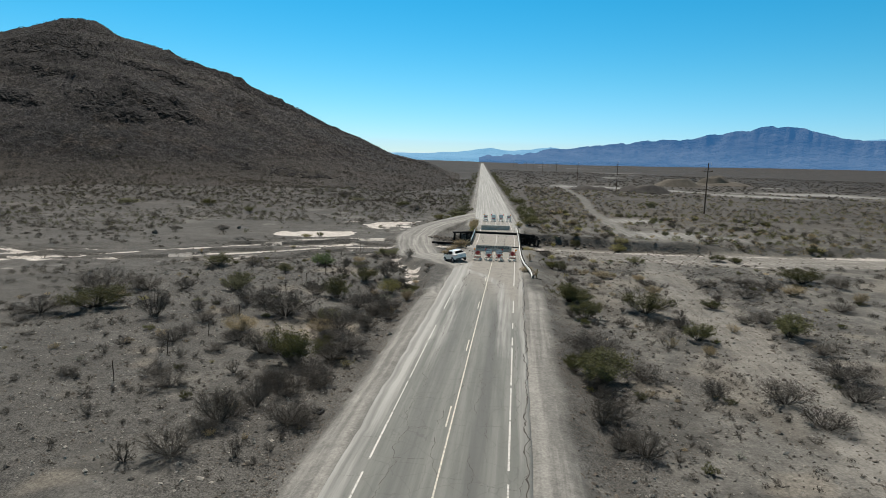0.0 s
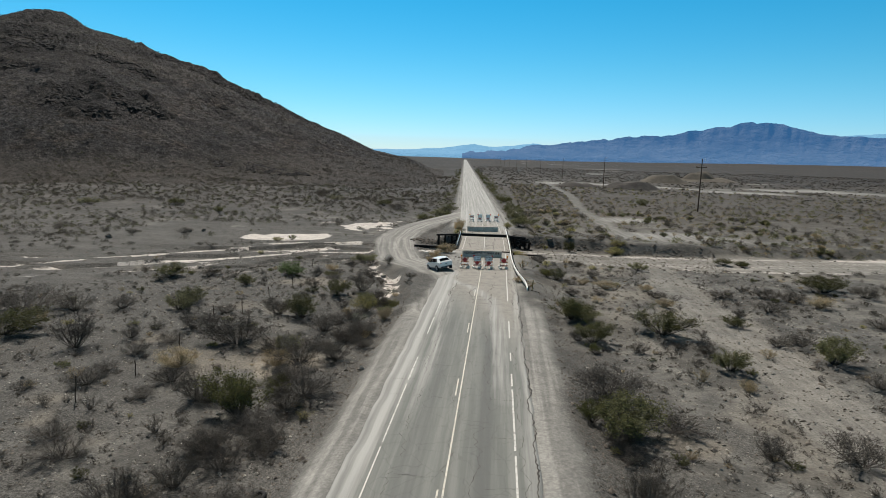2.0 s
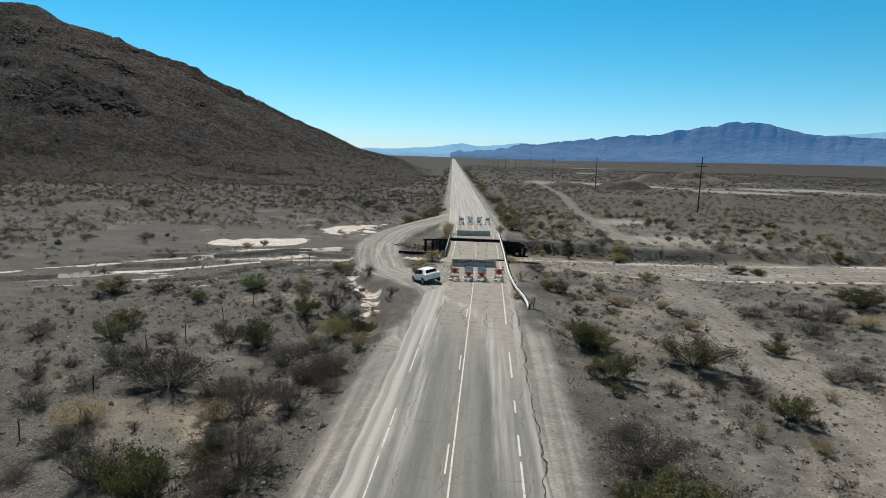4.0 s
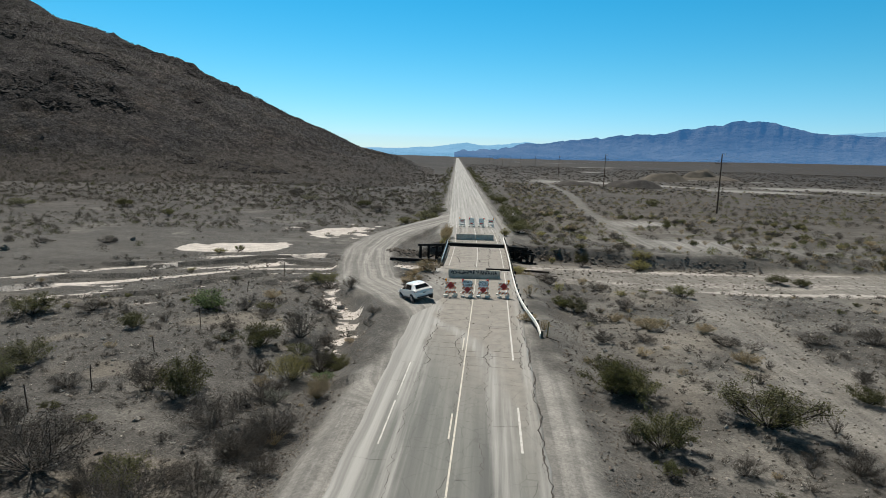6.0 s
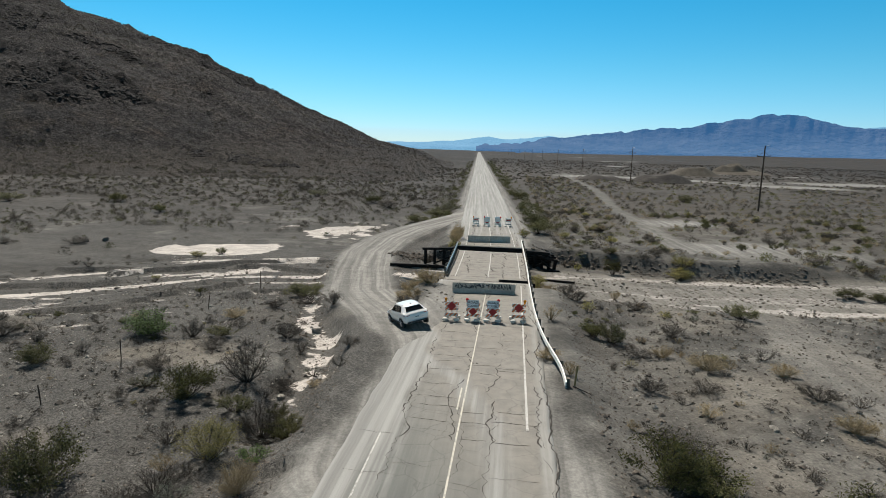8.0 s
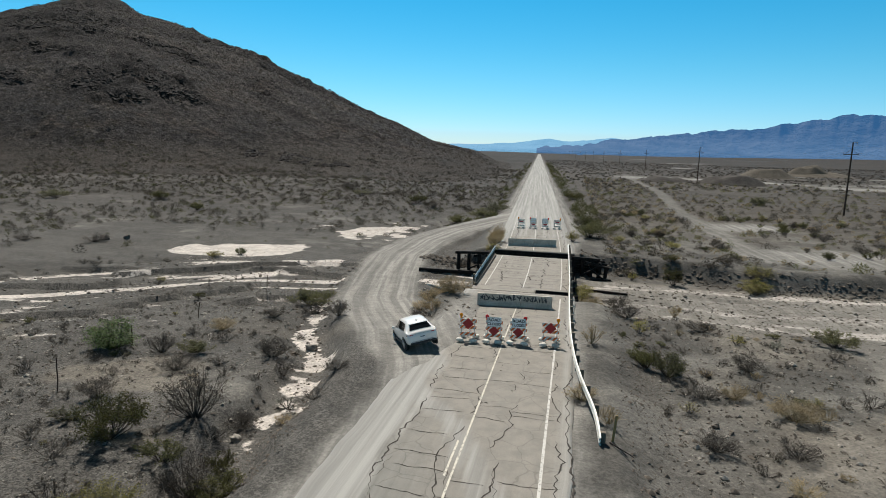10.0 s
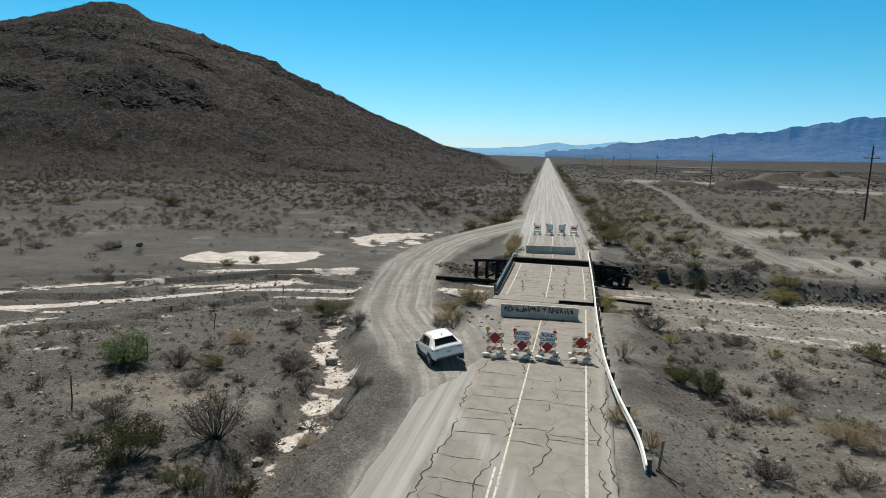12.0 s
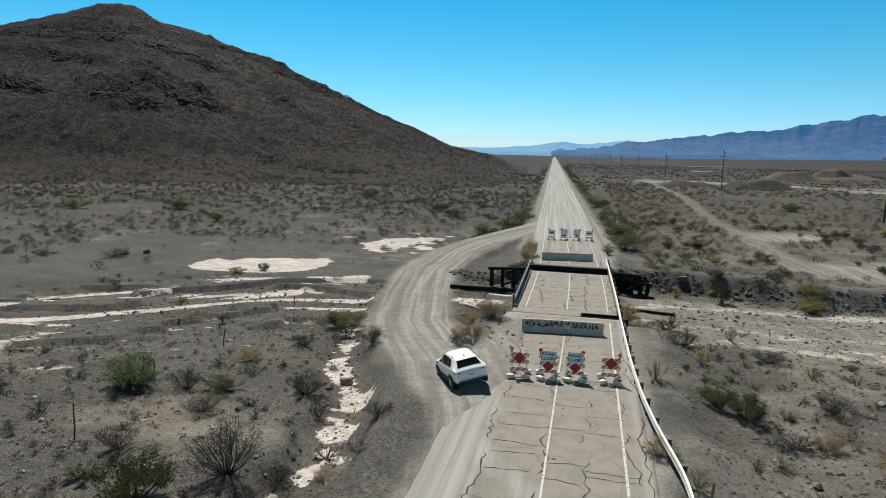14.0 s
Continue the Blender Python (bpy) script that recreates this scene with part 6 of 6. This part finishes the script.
def sprig(rng, stems, twigs, leaves, leaf, lean, thick, bend=0.3, low=0.25):
    """Stems and leaves of a shrub one metre wide and one metre high."""
    sv, sf, lv, lf = [], [], [], []
    for _ in range(stems):
        a, out = rng.uniform(0, math.tau), (rng.random() ** 0.6) * lean
        tall = rng.uniform(0.55, 1.0) * (1.05 - 0.35 * out / max(lean, 0.01))
        foot = Vector((math.cos(a), math.sin(a), 0)) * rng.uniform(0.0, 0.09)
        way = Vector((math.cos(a) * out * 0.5, math.sin(a) * out * 0.5, tall))
        pts = [foot]
        for k in (1, 2, 3):
            s = k / 3
            wob = Vector((rng.uniform(-1, 1), rng.uniform(-1, 1), 0)) * 0.05
            pts.append(foot + Vector((way.x * s ** (1 - bend), way.y * s ** (1 - bend), way.z * s)) + wob)
        tube(sv, sf, pts, [thick, thick * 0.8, thick * 0.55, thick * 0.25])
        ends = []
        for _ in range(twigs):
            s = rng.uniform(0.35, 0.95)
            k = min(2, int(s * 3))
            p = pts[k].lerp(pts[k + 1], s * 3 - k)
            t = Vector((rng.gauss(0, 1) + way.x * 1.5, rng.gauss(0, 1) + way.y * 1.5, abs(rng.gauss(0.7, 0.6)))).normalized()
            q = p + t * rng.uniform(0.1, 0.24)
            tube(sv, sf, [p, q], [thick * 0.45, thick * 0.15])
            ends.append((p, q))
        ends.append((pts[2], pts[3]))
        for _ in range(leaves):
            p, q = rng.choice(ends)
            c = p.lerp(q, rng.uniform(0.2, 1.1)) + Vector((rng.gauss(0, 1), rng.gauss(0, 1), rng.gauss(0, 1))) * 0.04
            if c.z < low * rng.random():
                continue
            u = Vector((rng.gauss(0, 1), rng.gauss(0, 1), rng.gauss(0, 1))).normalized()
            v = u.orthogonal().normalized()
            size = leaf * rng.uniform(0.6, 1.4)
            n = len(lv)
            lv += [c - u * size, c + v * size * 0.8, c + u * size]
            lf.append((n, n + 1, n + 2))
    return sv, sf, lv, lf


def shrub(name, label, stem_mat, leaf_mat, seed, **how):
    ob = thing(name, pose(0, 0, -50), label, "shrub", name.replace("_", " ") + "s of the desert")
    sv, sf, lv, lf = sprig(random.Random(seed), **how)
    st = mesh_object("branchwork", sv, sf, stem_mat)
    st.parent = ob
    if lf:
        le = mesh_object("foliage", lv, lf, leaf_mat)
        le.parent = ob
    return ob


SORTS = {
    "creosote": ("creosote_bush", "open olive-green creosote bush growing in gravel", M_STEM_DARK, M_LEAF_OLIVE, 1.15, 0.009, 0.25),
    "dead": ("dead_brush", "low dark grey leafless brush on gravel", M_STEM_GREY, M_LEAF_BROWN, 1.15, 0.008, 0.05),
    "brown": ("brown_brush", "rounded brown dry brush on gravel", M_STEM_GREY, M_LEAF_BROWN, 1.1, 0.008, 0.05),
    "tan": ("dry_bush", "straw-coloured dry bush with fine stalks", M_LEAF_TAN, M_LEAF_TAN, 1.0, 0.008, 0.05),
    "yellow": ("yellow_bush", "yellow-green desert bush with fine stalks", M_STEM_GREY, M_LEAF_YELLOW, 1.0, 0.008, 0.05),
    "green": ("green_bush", "bright green leafy desert bush", M_STEM_DARK, M_LEAF_GREEN, 1.0, 0.01, 0.1),
    "sage": ("sage_bush", "pale grey-green sage bush", M_STEM_GREY, M_LEAF_SAGE, 1.1, 0.009, 0.1)}
KINDS, SMALL = {}, {}
for k, (sort, (name, label, stem, leaf, lean, thick, low)) in enumerate(SORTS.items()):
    many = {"dead": 120, "green": 150, "tan": 170, "yellow": 170, "creosote": 190}.get(sort, 150)
    size = {"creosote": 0.021, "green": 0.02}.get(sort, 0.013)
    KINDS[sort] = [shrub(name, label, stem, leaf, 500 + 20 * k + i, stems=30 if sort == "creosote" else 42, twigs=11 if sort == "dead" else 7, leaves=many, leaf=size, lean=lean, thick=thick, low=low) for i in range(3)]
    SMALL[sort] = [shrub(name, label, stem, leaf, 700 + 20 * k + i, stems=20, twigs=4, leaves=many // 2, leaf=size * 1.5, lean=lean, thick=thick * 1.4, low=low) for i in range(3)]
rng = random.Random(99)


def plant(kind, x, y, wide, tall, z):
    proto = rng.choice((KINDS if wide > 1.3 else SMALL)[kind])
    z = z - 0.02
    m = Matrix.LocRotScale((x, y, z), Euler((0, 0, rng.uniform(0, math.tau))), (wide * rng.uniform(0.9, 1.1), wide * rng.uniform(0.8, 1.1), tall))
    return copy_thing(proto, m)


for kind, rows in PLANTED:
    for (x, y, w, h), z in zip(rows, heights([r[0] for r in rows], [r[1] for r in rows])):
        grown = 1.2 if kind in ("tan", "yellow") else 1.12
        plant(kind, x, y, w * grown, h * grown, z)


def gap2(points, x, y):
    """Squared distance from a line of points."""
    best = 1e9
    for p, q in zip(points, points[1:]):
        dx, dy = q[0] - p[0], q[1] - p[1]
        s = min(1.0, max(0.0, ((x - p[0]) * dx + (y - p[1]) * dy) / (dx * dx + dy * dy)))
        best = min(best, (x - p[0] - s * dx) ** 2 + (y - p[1] - s * dy) ** 2)
    return best


def free(x, y, pad=0.0):
    t = min(max(y - 90, 0), 36)
    off = x + 0.057 * t * t / 72 + 0.057 * max(y - 126, 0)
    if abs(off) < 7.0 + pad:
        return False
    return not (-30 < x < 8 and 50 < y < 175) or math.sqrt(gap2(DETOUR, x, y)) > 4.4 + pad


# thick dead brush along the foot of the western road bank
for _ in range(40):
    x, y = rng.uniform(-13.5, -7.6), rng.uniform(27, 62)
    w = rng.uniform(0.9, 2.1)
    if (x + 11.5) ** 2 + (y - 46.5) ** 2 > 5:
        plant(rng.choices(("dead", "brown"), (0.75, 0.25))[0], x, y, w, w * rng.uniform(0.5, 0.75), height(x, y))
# and a narrower line of it below the eastern bank
for _ in range(16):
    x, y = rng.uniform(7.6, 9.4), rng.uniform(27, 50)
    w = rng.uniform(0.9, 1.9)
    plant("dead", x, y, w, w * rng.uniform(0.5, 0.75), height(x, y))

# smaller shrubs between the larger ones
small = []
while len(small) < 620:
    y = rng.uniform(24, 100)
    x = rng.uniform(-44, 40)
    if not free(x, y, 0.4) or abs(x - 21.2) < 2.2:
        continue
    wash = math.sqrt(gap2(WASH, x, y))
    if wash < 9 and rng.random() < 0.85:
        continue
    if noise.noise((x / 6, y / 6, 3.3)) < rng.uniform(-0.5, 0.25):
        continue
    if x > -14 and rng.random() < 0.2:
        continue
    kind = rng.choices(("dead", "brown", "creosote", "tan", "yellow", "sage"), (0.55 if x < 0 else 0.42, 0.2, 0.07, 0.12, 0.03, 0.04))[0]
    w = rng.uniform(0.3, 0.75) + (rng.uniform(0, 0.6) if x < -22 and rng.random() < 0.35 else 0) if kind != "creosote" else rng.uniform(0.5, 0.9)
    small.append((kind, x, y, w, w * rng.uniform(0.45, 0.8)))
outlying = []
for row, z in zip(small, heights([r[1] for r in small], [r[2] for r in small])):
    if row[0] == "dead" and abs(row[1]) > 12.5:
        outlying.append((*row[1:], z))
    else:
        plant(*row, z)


def joined(name, label, protos, rows):
    """Many small bushes in one mesh, turned and sized singly."""
    co, tri, slot, base = [], [], [], 0
    shapes = []
    for proto in protos:
        meshes = []
        for k, child in enumerate(proto.children):
            v = np.zeros(len(child.data.vertices) * 3)
            child.data.vertices.foreach_get("co", v)
            meshes.append((v.reshape(-1, 3), [tuple(p.vertices) for p in child.data.polygons], 0 if child.name.startswith("branch") else 1))
        shapes.append(meshes)
    for x, y, w, h, z in rows:
        a = rng.uniform(0, math.tau)
        c, s = math.cos(a) * w, math.sin(a) * w
        for v, faces, which in rng.choice(shapes):
            co.append(np.stack([x + v[:, 0] * c - v[:, 1] * s, y + v[:, 0] * s + v[:, 1] * c, z - 0.02 + v[:, 2] * h], 1))
            tri += [tuple(i + base for i in f) for f in faces]
            slot += [which] * len(faces)
            base += len(v)
    ob = mesh_object(name, np.concatenate(co).tolist(), tri, M_STEM_GREY)
    ob.data.materials.append(M_LEAF_BROWN)
    ob.data.polygons.foreach_set("material_index", slot)
    return tagged(ob, label, "scrub", kind="stuff")


joined("low_brush", "small grey leafless brush scattered over the outlying gravel", SMALL["dead"], outlying)
far_side = []
while len(far_side) < 170:
    y = rng.uniform(113, 165)
    x = rng.uniform(8, 62)
    if free(x, y, 1.0) and noise.noise((x / 8, y / 8, 7.7)) > rng.uniform(-0.6, 0.2) and abs(x - 24.5) > 3:
        w = rng.uniform(0.7, 1.7)
        far_side.append((rng.choices(("creosote", "brown", "tan", "yellow"), (0.35, 0.35, 0.2, 0.1))[0], x, y, w, w * rng.uniform(0.55, 0.85)))
for row, z in zip(far_side, heights([r[1] for r in far_side], [r[2] for r in far_side])):
    plant(*row, z)
for rows in [*KINDS.values(), *SMALL.values()]:
    for proto in rows:
        for o in [*proto.children_recursive, proto]:
            bpy.data.objects.remove(o)


# ---- scrub too far off to count ----
def flakes(name, spots, n, seed, material):
    """One mesh of many small tufts: each a rounded heap of n flakes, thinner towards its rim."""
    rng = np.random.default_rng(seed)
    x, y, z, wide, tall = np.repeat(np.array(spots, float), n, 0).T
    count = len(x)
    side = np.clip(rng.normal(0, 0.2, (2, count)), -0.55, 0.55)
    dome = np.sqrt(np.maximum(0.05, 1 - (np.hypot(*side) / 0.56) ** 2))
    up = rng.uniform(0.0, 1.0, count) ** 0.7 * dome * rng.choice((0.85, 1.0, 1.15), count)
    centre = np.stack([x + side[0] * wide, y + side[1] * wide, z + 0.72 * tall * up], 1)
    u = rng.normal(0, 1, (count, 3)) + (0, 0, 0.4)
    u /= np.linalg.norm(u, axis=1)[:, None]
    v = np.cross(u, rng.normal(0, 1, (count, 3)))
    v /= np.linalg.norm(v, axis=1)[:, None]
    size = (wide * rng.uniform(0.04, 0.085, count) * math.sqrt(75 / n))[:, None]
    co = np.stack([centre - u * size, centre + v * size * 0.9, centre + u * size], 1).reshape(-1, 3)
    me = bpy.data.meshes.new(name)
    me.vertices.add(len(co))
    me.vertices.foreach_set("co", co.ravel())
    me.loops.add(len(co))
    me.loops.foreach_set("vertex_index", np.arange(len(co)))
    me.polygons.add(count)
    me.polygons.foreach_set("loop_start", np.arange(0, len(co), 3))
    me.update(calc_edges=True)
    me.materials.append(material)
    return new(name, me)


def scrub(name, label, material, count, place, n, seed, pad=1.0):
    rng = random.Random(seed)
    spots = []
    while len(spots) < count:
        x, y, w, h = place(rng)
        if free(x, y, pad):
            spots.append((x, y, w, h))
    xs, ys = np.array([s[0] for s in spots]), np.array([s[1] for s in spots])
    zs, silt, bare = land(xs, ys)[:3]
    silt = np.maximum(silt, bare)
    hz = hill_height(xs, ys)
    zs = np.where(hz > 0.5, np.maximum(zs, zs + hz - 0.45), zs)
    wash = along(WASH, xs, ys)[0]
    thin = fbm(xs, ys, 22, 3, 711)
    rows = []
    for (x, y, w, h), z, wd, t, white in zip(spots, zs, wash, thin, silt):
        if white > 0.3 or (-62 < x < -16 and 96 < y < 127 and rng.random() < 0.93):
            continue
        if (wd < 8 and rng.random() < 0.9) or t < rng.uniform(-0.6, -0.05):
            continue
        rows.append((x, y, float(z), w, h))
    return tagged(flakes(name, rows, n, seed, material), label, "scrub", kind="stuff")


def mid_left(rng):
    y = rng.uniform(98, 240)
    w = 0.45 + 1.3 * rng.random() ** 1.7
    return rng.uniform(-150, -16) * (0.55 + y / 400), y, w, w * rng.uniform(0.5, 0.8)


def mid_right(rng):
    y = 112 + 218 * rng.random() ** 1.4
    w = 0.5 + 1.5 * rng.random() ** 1.8
    return 7 + rng.random() ** 1.3 * 143 * (0.5 + y / 330), y, w, w * rng.uniform(0.45, 0.75)


def near_far_sides(rng):
    y = rng.uniform(20, 110)
    s = rng.choice((-1, 1))
    return s * rng.uniform(34, 90), y, rng.uniform(0.5, 1.5), rng.uniform(0.3, 0.8)


def verge(rng):
    y = 135 + 520 * rng.random() ** 1.5
    s = rng.choice((-1, 1, 1))
    return float(road_x(y)) + s * (6.4 + abs(rng.gauss(0, 2.4))), y, rng.uniform(1.1, 2.5), rng.uniform(0.8, 1.8)


def slope(rng):
    return rng.uniform(-420, -10), rng.uniform(165, 420), rng.uniform(0.9, 2.2), rng.uniform(0.5, 1.2)


def plainland(rng):
    y = 250 + 650 * rng.random() ** 0.8
    return rng.uniform(-30, 0.75 * y), y, rng.uniform(1.0, 2.4), rng.uniform(0.5, 1.0)


def tiny(rng):
    w = 0.14 + 0.45 * rng.random() ** 2
    return rng.uniform(-40, 34), rng.uniform(22, 105), w, w * rng.uniform(0.45, 0.75)


scrub("distant_scrub", "dark low scrub dotting the flats beside the hill", M_LEAF_BROWN, 4400, mid_left, 120, 801)
scrub("distant_scrub", "grey-green low scrub on the flats below the hill", M_LEAF_OLIVE, 1700, mid_left, 120, 803)
scrub("distant_scrub", "dry brown scrub on the plain", M_LEAF_BROWN, 3900, mid_right, 120, 805)
scrub("distant_scrub", "olive scrub on the plain", M_LEAF_OLIVE, 2000, mid_right, 120, 807)
scrub("distant_scrub", "straw-coloured tufts on the plain", M_LEAF_TAN, 1300, mid_right, 60, 809)
scrub("side_scrub", "dark brush on the outlying flats", M_LEAF_BROWN, 1500, near_far_sides, 140, 811)
scrub("roadside_scrub", "dense dark green creosote lining the far road", M_LEAF_OLIVE, 560, verge, 130, 813, -1.0)
scrub("hill_scrub", "sparse dry scrub on the hill slope", M_LEAF_BROWN, 9000, slope, 26, 815)
scrub("plain_scrub", "dark creosote flats far off", M_LEAF_BROWN, 9000, plainland, 30, 817)
scrub("small_tufts", "tiny dry weeds between the stones", M_LEAF_BROWN, 5200, tiny, 60, 819)


# ---- loose stones ----
def pebbles(name, label, material, count, place, seed):
    rng = random.Random(seed)
    base = [Vector(v) for v in ((1, 0, 0), (-1, 0, 0), (0, 1, 0), (0, -1, 0), (0, 0, 1), (0, 0, -0.6), (0.6, 0.6, 0.5), (-0.6, -0.55, 0.5))]
    tri = [(6, 0, 2), (6, 2, 4), (6, 4, 0), (0, 4, 3), (0, 3, 5), (0, 5, 2), (2, 5, 1), (2, 1, 4), (7, 4, 1), (7, 1, 3), (7, 3, 4), (3, 1, 5)]
    spots = [place(rng) for _ in range(count)]
    xs, ys = np.array([s[0] for s in spots]), np.array([s[1] for s in spots])
    zs = land(xs, ys)[0]
    hz = hill_height(xs, ys)
    zs = np.where(hz > 0.5, zs + hz - 0.5, zs)
    verts, faces = [], []
    for (x, y, s), z in zip(spots, zs):
        a = rng.uniform(0, math.tau)
        c, sn = math.cos(a), math.sin(a)
        k = len(verts)
        e = (s * rng.uniform(0.7, 1.3), s * rng.uniform(0.6, 1.1), s * rng.uniform(0.45, 0.8))
        for b in base:
            px, py, pz = b.x * e[0] * rng.uniform(0.8, 1.2), b.y * e[1] * rng.uniform(0.8, 1.2), b.z * e[2]
            verts.append((x + px * c - py * sn, y + px * sn + py * c, float(z) + pz + e[2] * 0.25))
        faces += [(k + i, k + j, k + l) for i, j, l in tri]
    return tagged(mesh_object(name, verts, faces, material), label, "stones", kind="stuff")


def verge_stone(rng):
    while True:
        y = rng.uniform(20, 91)
        off = rng.choice((-1, 1)) * (6.0 + abs(rng.gauss(0, 2.2)))
        if gap2(DETOUR, off, y) > 13:
            break
    return off, y, 0.02 + 0.06 * rng.random() ** 2.5 + (0.1 if rng.random() < 0.02 else 0)


def field_stone(rng):
    while True:
        y = rng.uniform(22, 108)
        x = rng.choice((rng.uniform(-36, -7), rng.uniform(8, 34)))
        if gap2(DETOUR, x, y) > 13:
            break
    return x, y, 0.025 + 0.085 * rng.random() ** 3 + (0.12 if rng.random() < 0.015 else 0)


def wash_stone(rng):
    k = rng.randrange(1, len(WASH) - 2)
    p, q = WASH[k], WASH[k + 1]
    while True:
        s = rng.random()
        x, y = p[0] + (q[0] - p[0]) * s + rng.gauss(0, 3), p[1] + (q[1] - p[1]) * s + rng.gauss(0, 5)
        if gap2(DETOUR, x, y) > 11:
            break
    return x, y, 0.04 + 0.16 * rng.random() ** 3


def bank_stone(rng):
    d = rng.choice(DETOUR[2:10])
    side = rng.choice((-1, 1))
    while True:
        x, y = d[0] + side * rng.uniform(3.6, 6) + rng.gauss(0, 0.5), d[1] + rng.uniform(-5, 5)
        if 3.5 < math.sqrt(gap2(DETOUR, x, y)) < 6.5:
            return x, y, 0.03 + 0.12 * rng.random() ** 3


cand = np.random.default_rng(5)
cx_, cy_ = cand.uniform(-440, -50, 60000), cand.uniform(185, 400, 60000)
which = cand.integers(0, len(OUTCROPS), 40000)
near_ = np.array(OUTCROPS, float)[which]
spread_ = cand.normal(0, 1, (2, 40000)) * near_[:, 2:4].T * 1.1
turned_ = np.radians(near_[:, 4])
cx_ = np.concatenate([cx_, near_[:, 0] + spread_[0] * np.cos(turned_) - spread_[1] * np.sin(turned_)])
cy_ = np.concatenate([cy_, near_[:, 1] + spread_[0] * np.sin(turned_) + spread_[1] * np.cos(turned_)])
high_ = hill_height(cx_, cy_)
crag_ = crags(cx_, cy_)
pick = cand.random(len(cx_)) < 0.22 * step(3, 10, high_) + 0.75 * crag_
CRAG_SPOTS = [(float(a), float(b), 0.16 + (0.28 + 0.8 * float(c)) * random.Random(k).random() ** 4) for k, (a, b, c) in enumerate(zip(cx_[pick], cy_[pick], crag_[pick]))][:42000]


def crag_stone(rng):
    return CRAG_SPOTS.pop()


def rubble_stone(rng):
    s = rng.random()
    return -12.0 + 7.6 * s + rng.gauss(0, 0.5), 113.2 - 3.2 * s + rng.gauss(0, 0.7), 0.06 + 0.3 * rng.random() ** 2.5


pebbles("bank_rubble", "dark broken rock on the eroded bank", M_ROCK, 420, rubble_stone, 917)
pebbles("roadside_gravel", "loose grey stones along the road banks", M_ROCK, 9000, verge_stone, 901)
pebbles("pale_gravel", "pale stones scattered over the desert floor", M_PALE_ROCK, 15000, field_stone, 903)
pebbles("desert_gravel", "grey-brown stones scattered over the desert floor", M_ROCK, 21000, field_stone, 905)
pebbles("wash_stones", "stones lying in the dry wash", M_ROCK, 1600, wash_stone, 907)
def cut_stone(rng):
    x = rng.uniform(4.5, 36)
    return x, min(112.2, max(108.3, 112.2 - 0.3 * (x - 9))) + rng.gauss(0.9, 0.9), 0.04 + 0.2 * rng.random() ** 3


pebbles("bank_stones", "dark stones embedded in the cut bank", M_ROCK, 1300, cut_stone, 915)
pebbles("detour_stones", "stones pushed up along the dirt detour", M_ROCK, 900, bank_stone, 909)
pebbles("hill_rocks", "dark angular rocks on the hill outcrops", M_CRAG, len(CRAG_SPOTS), crag_stone, 911)
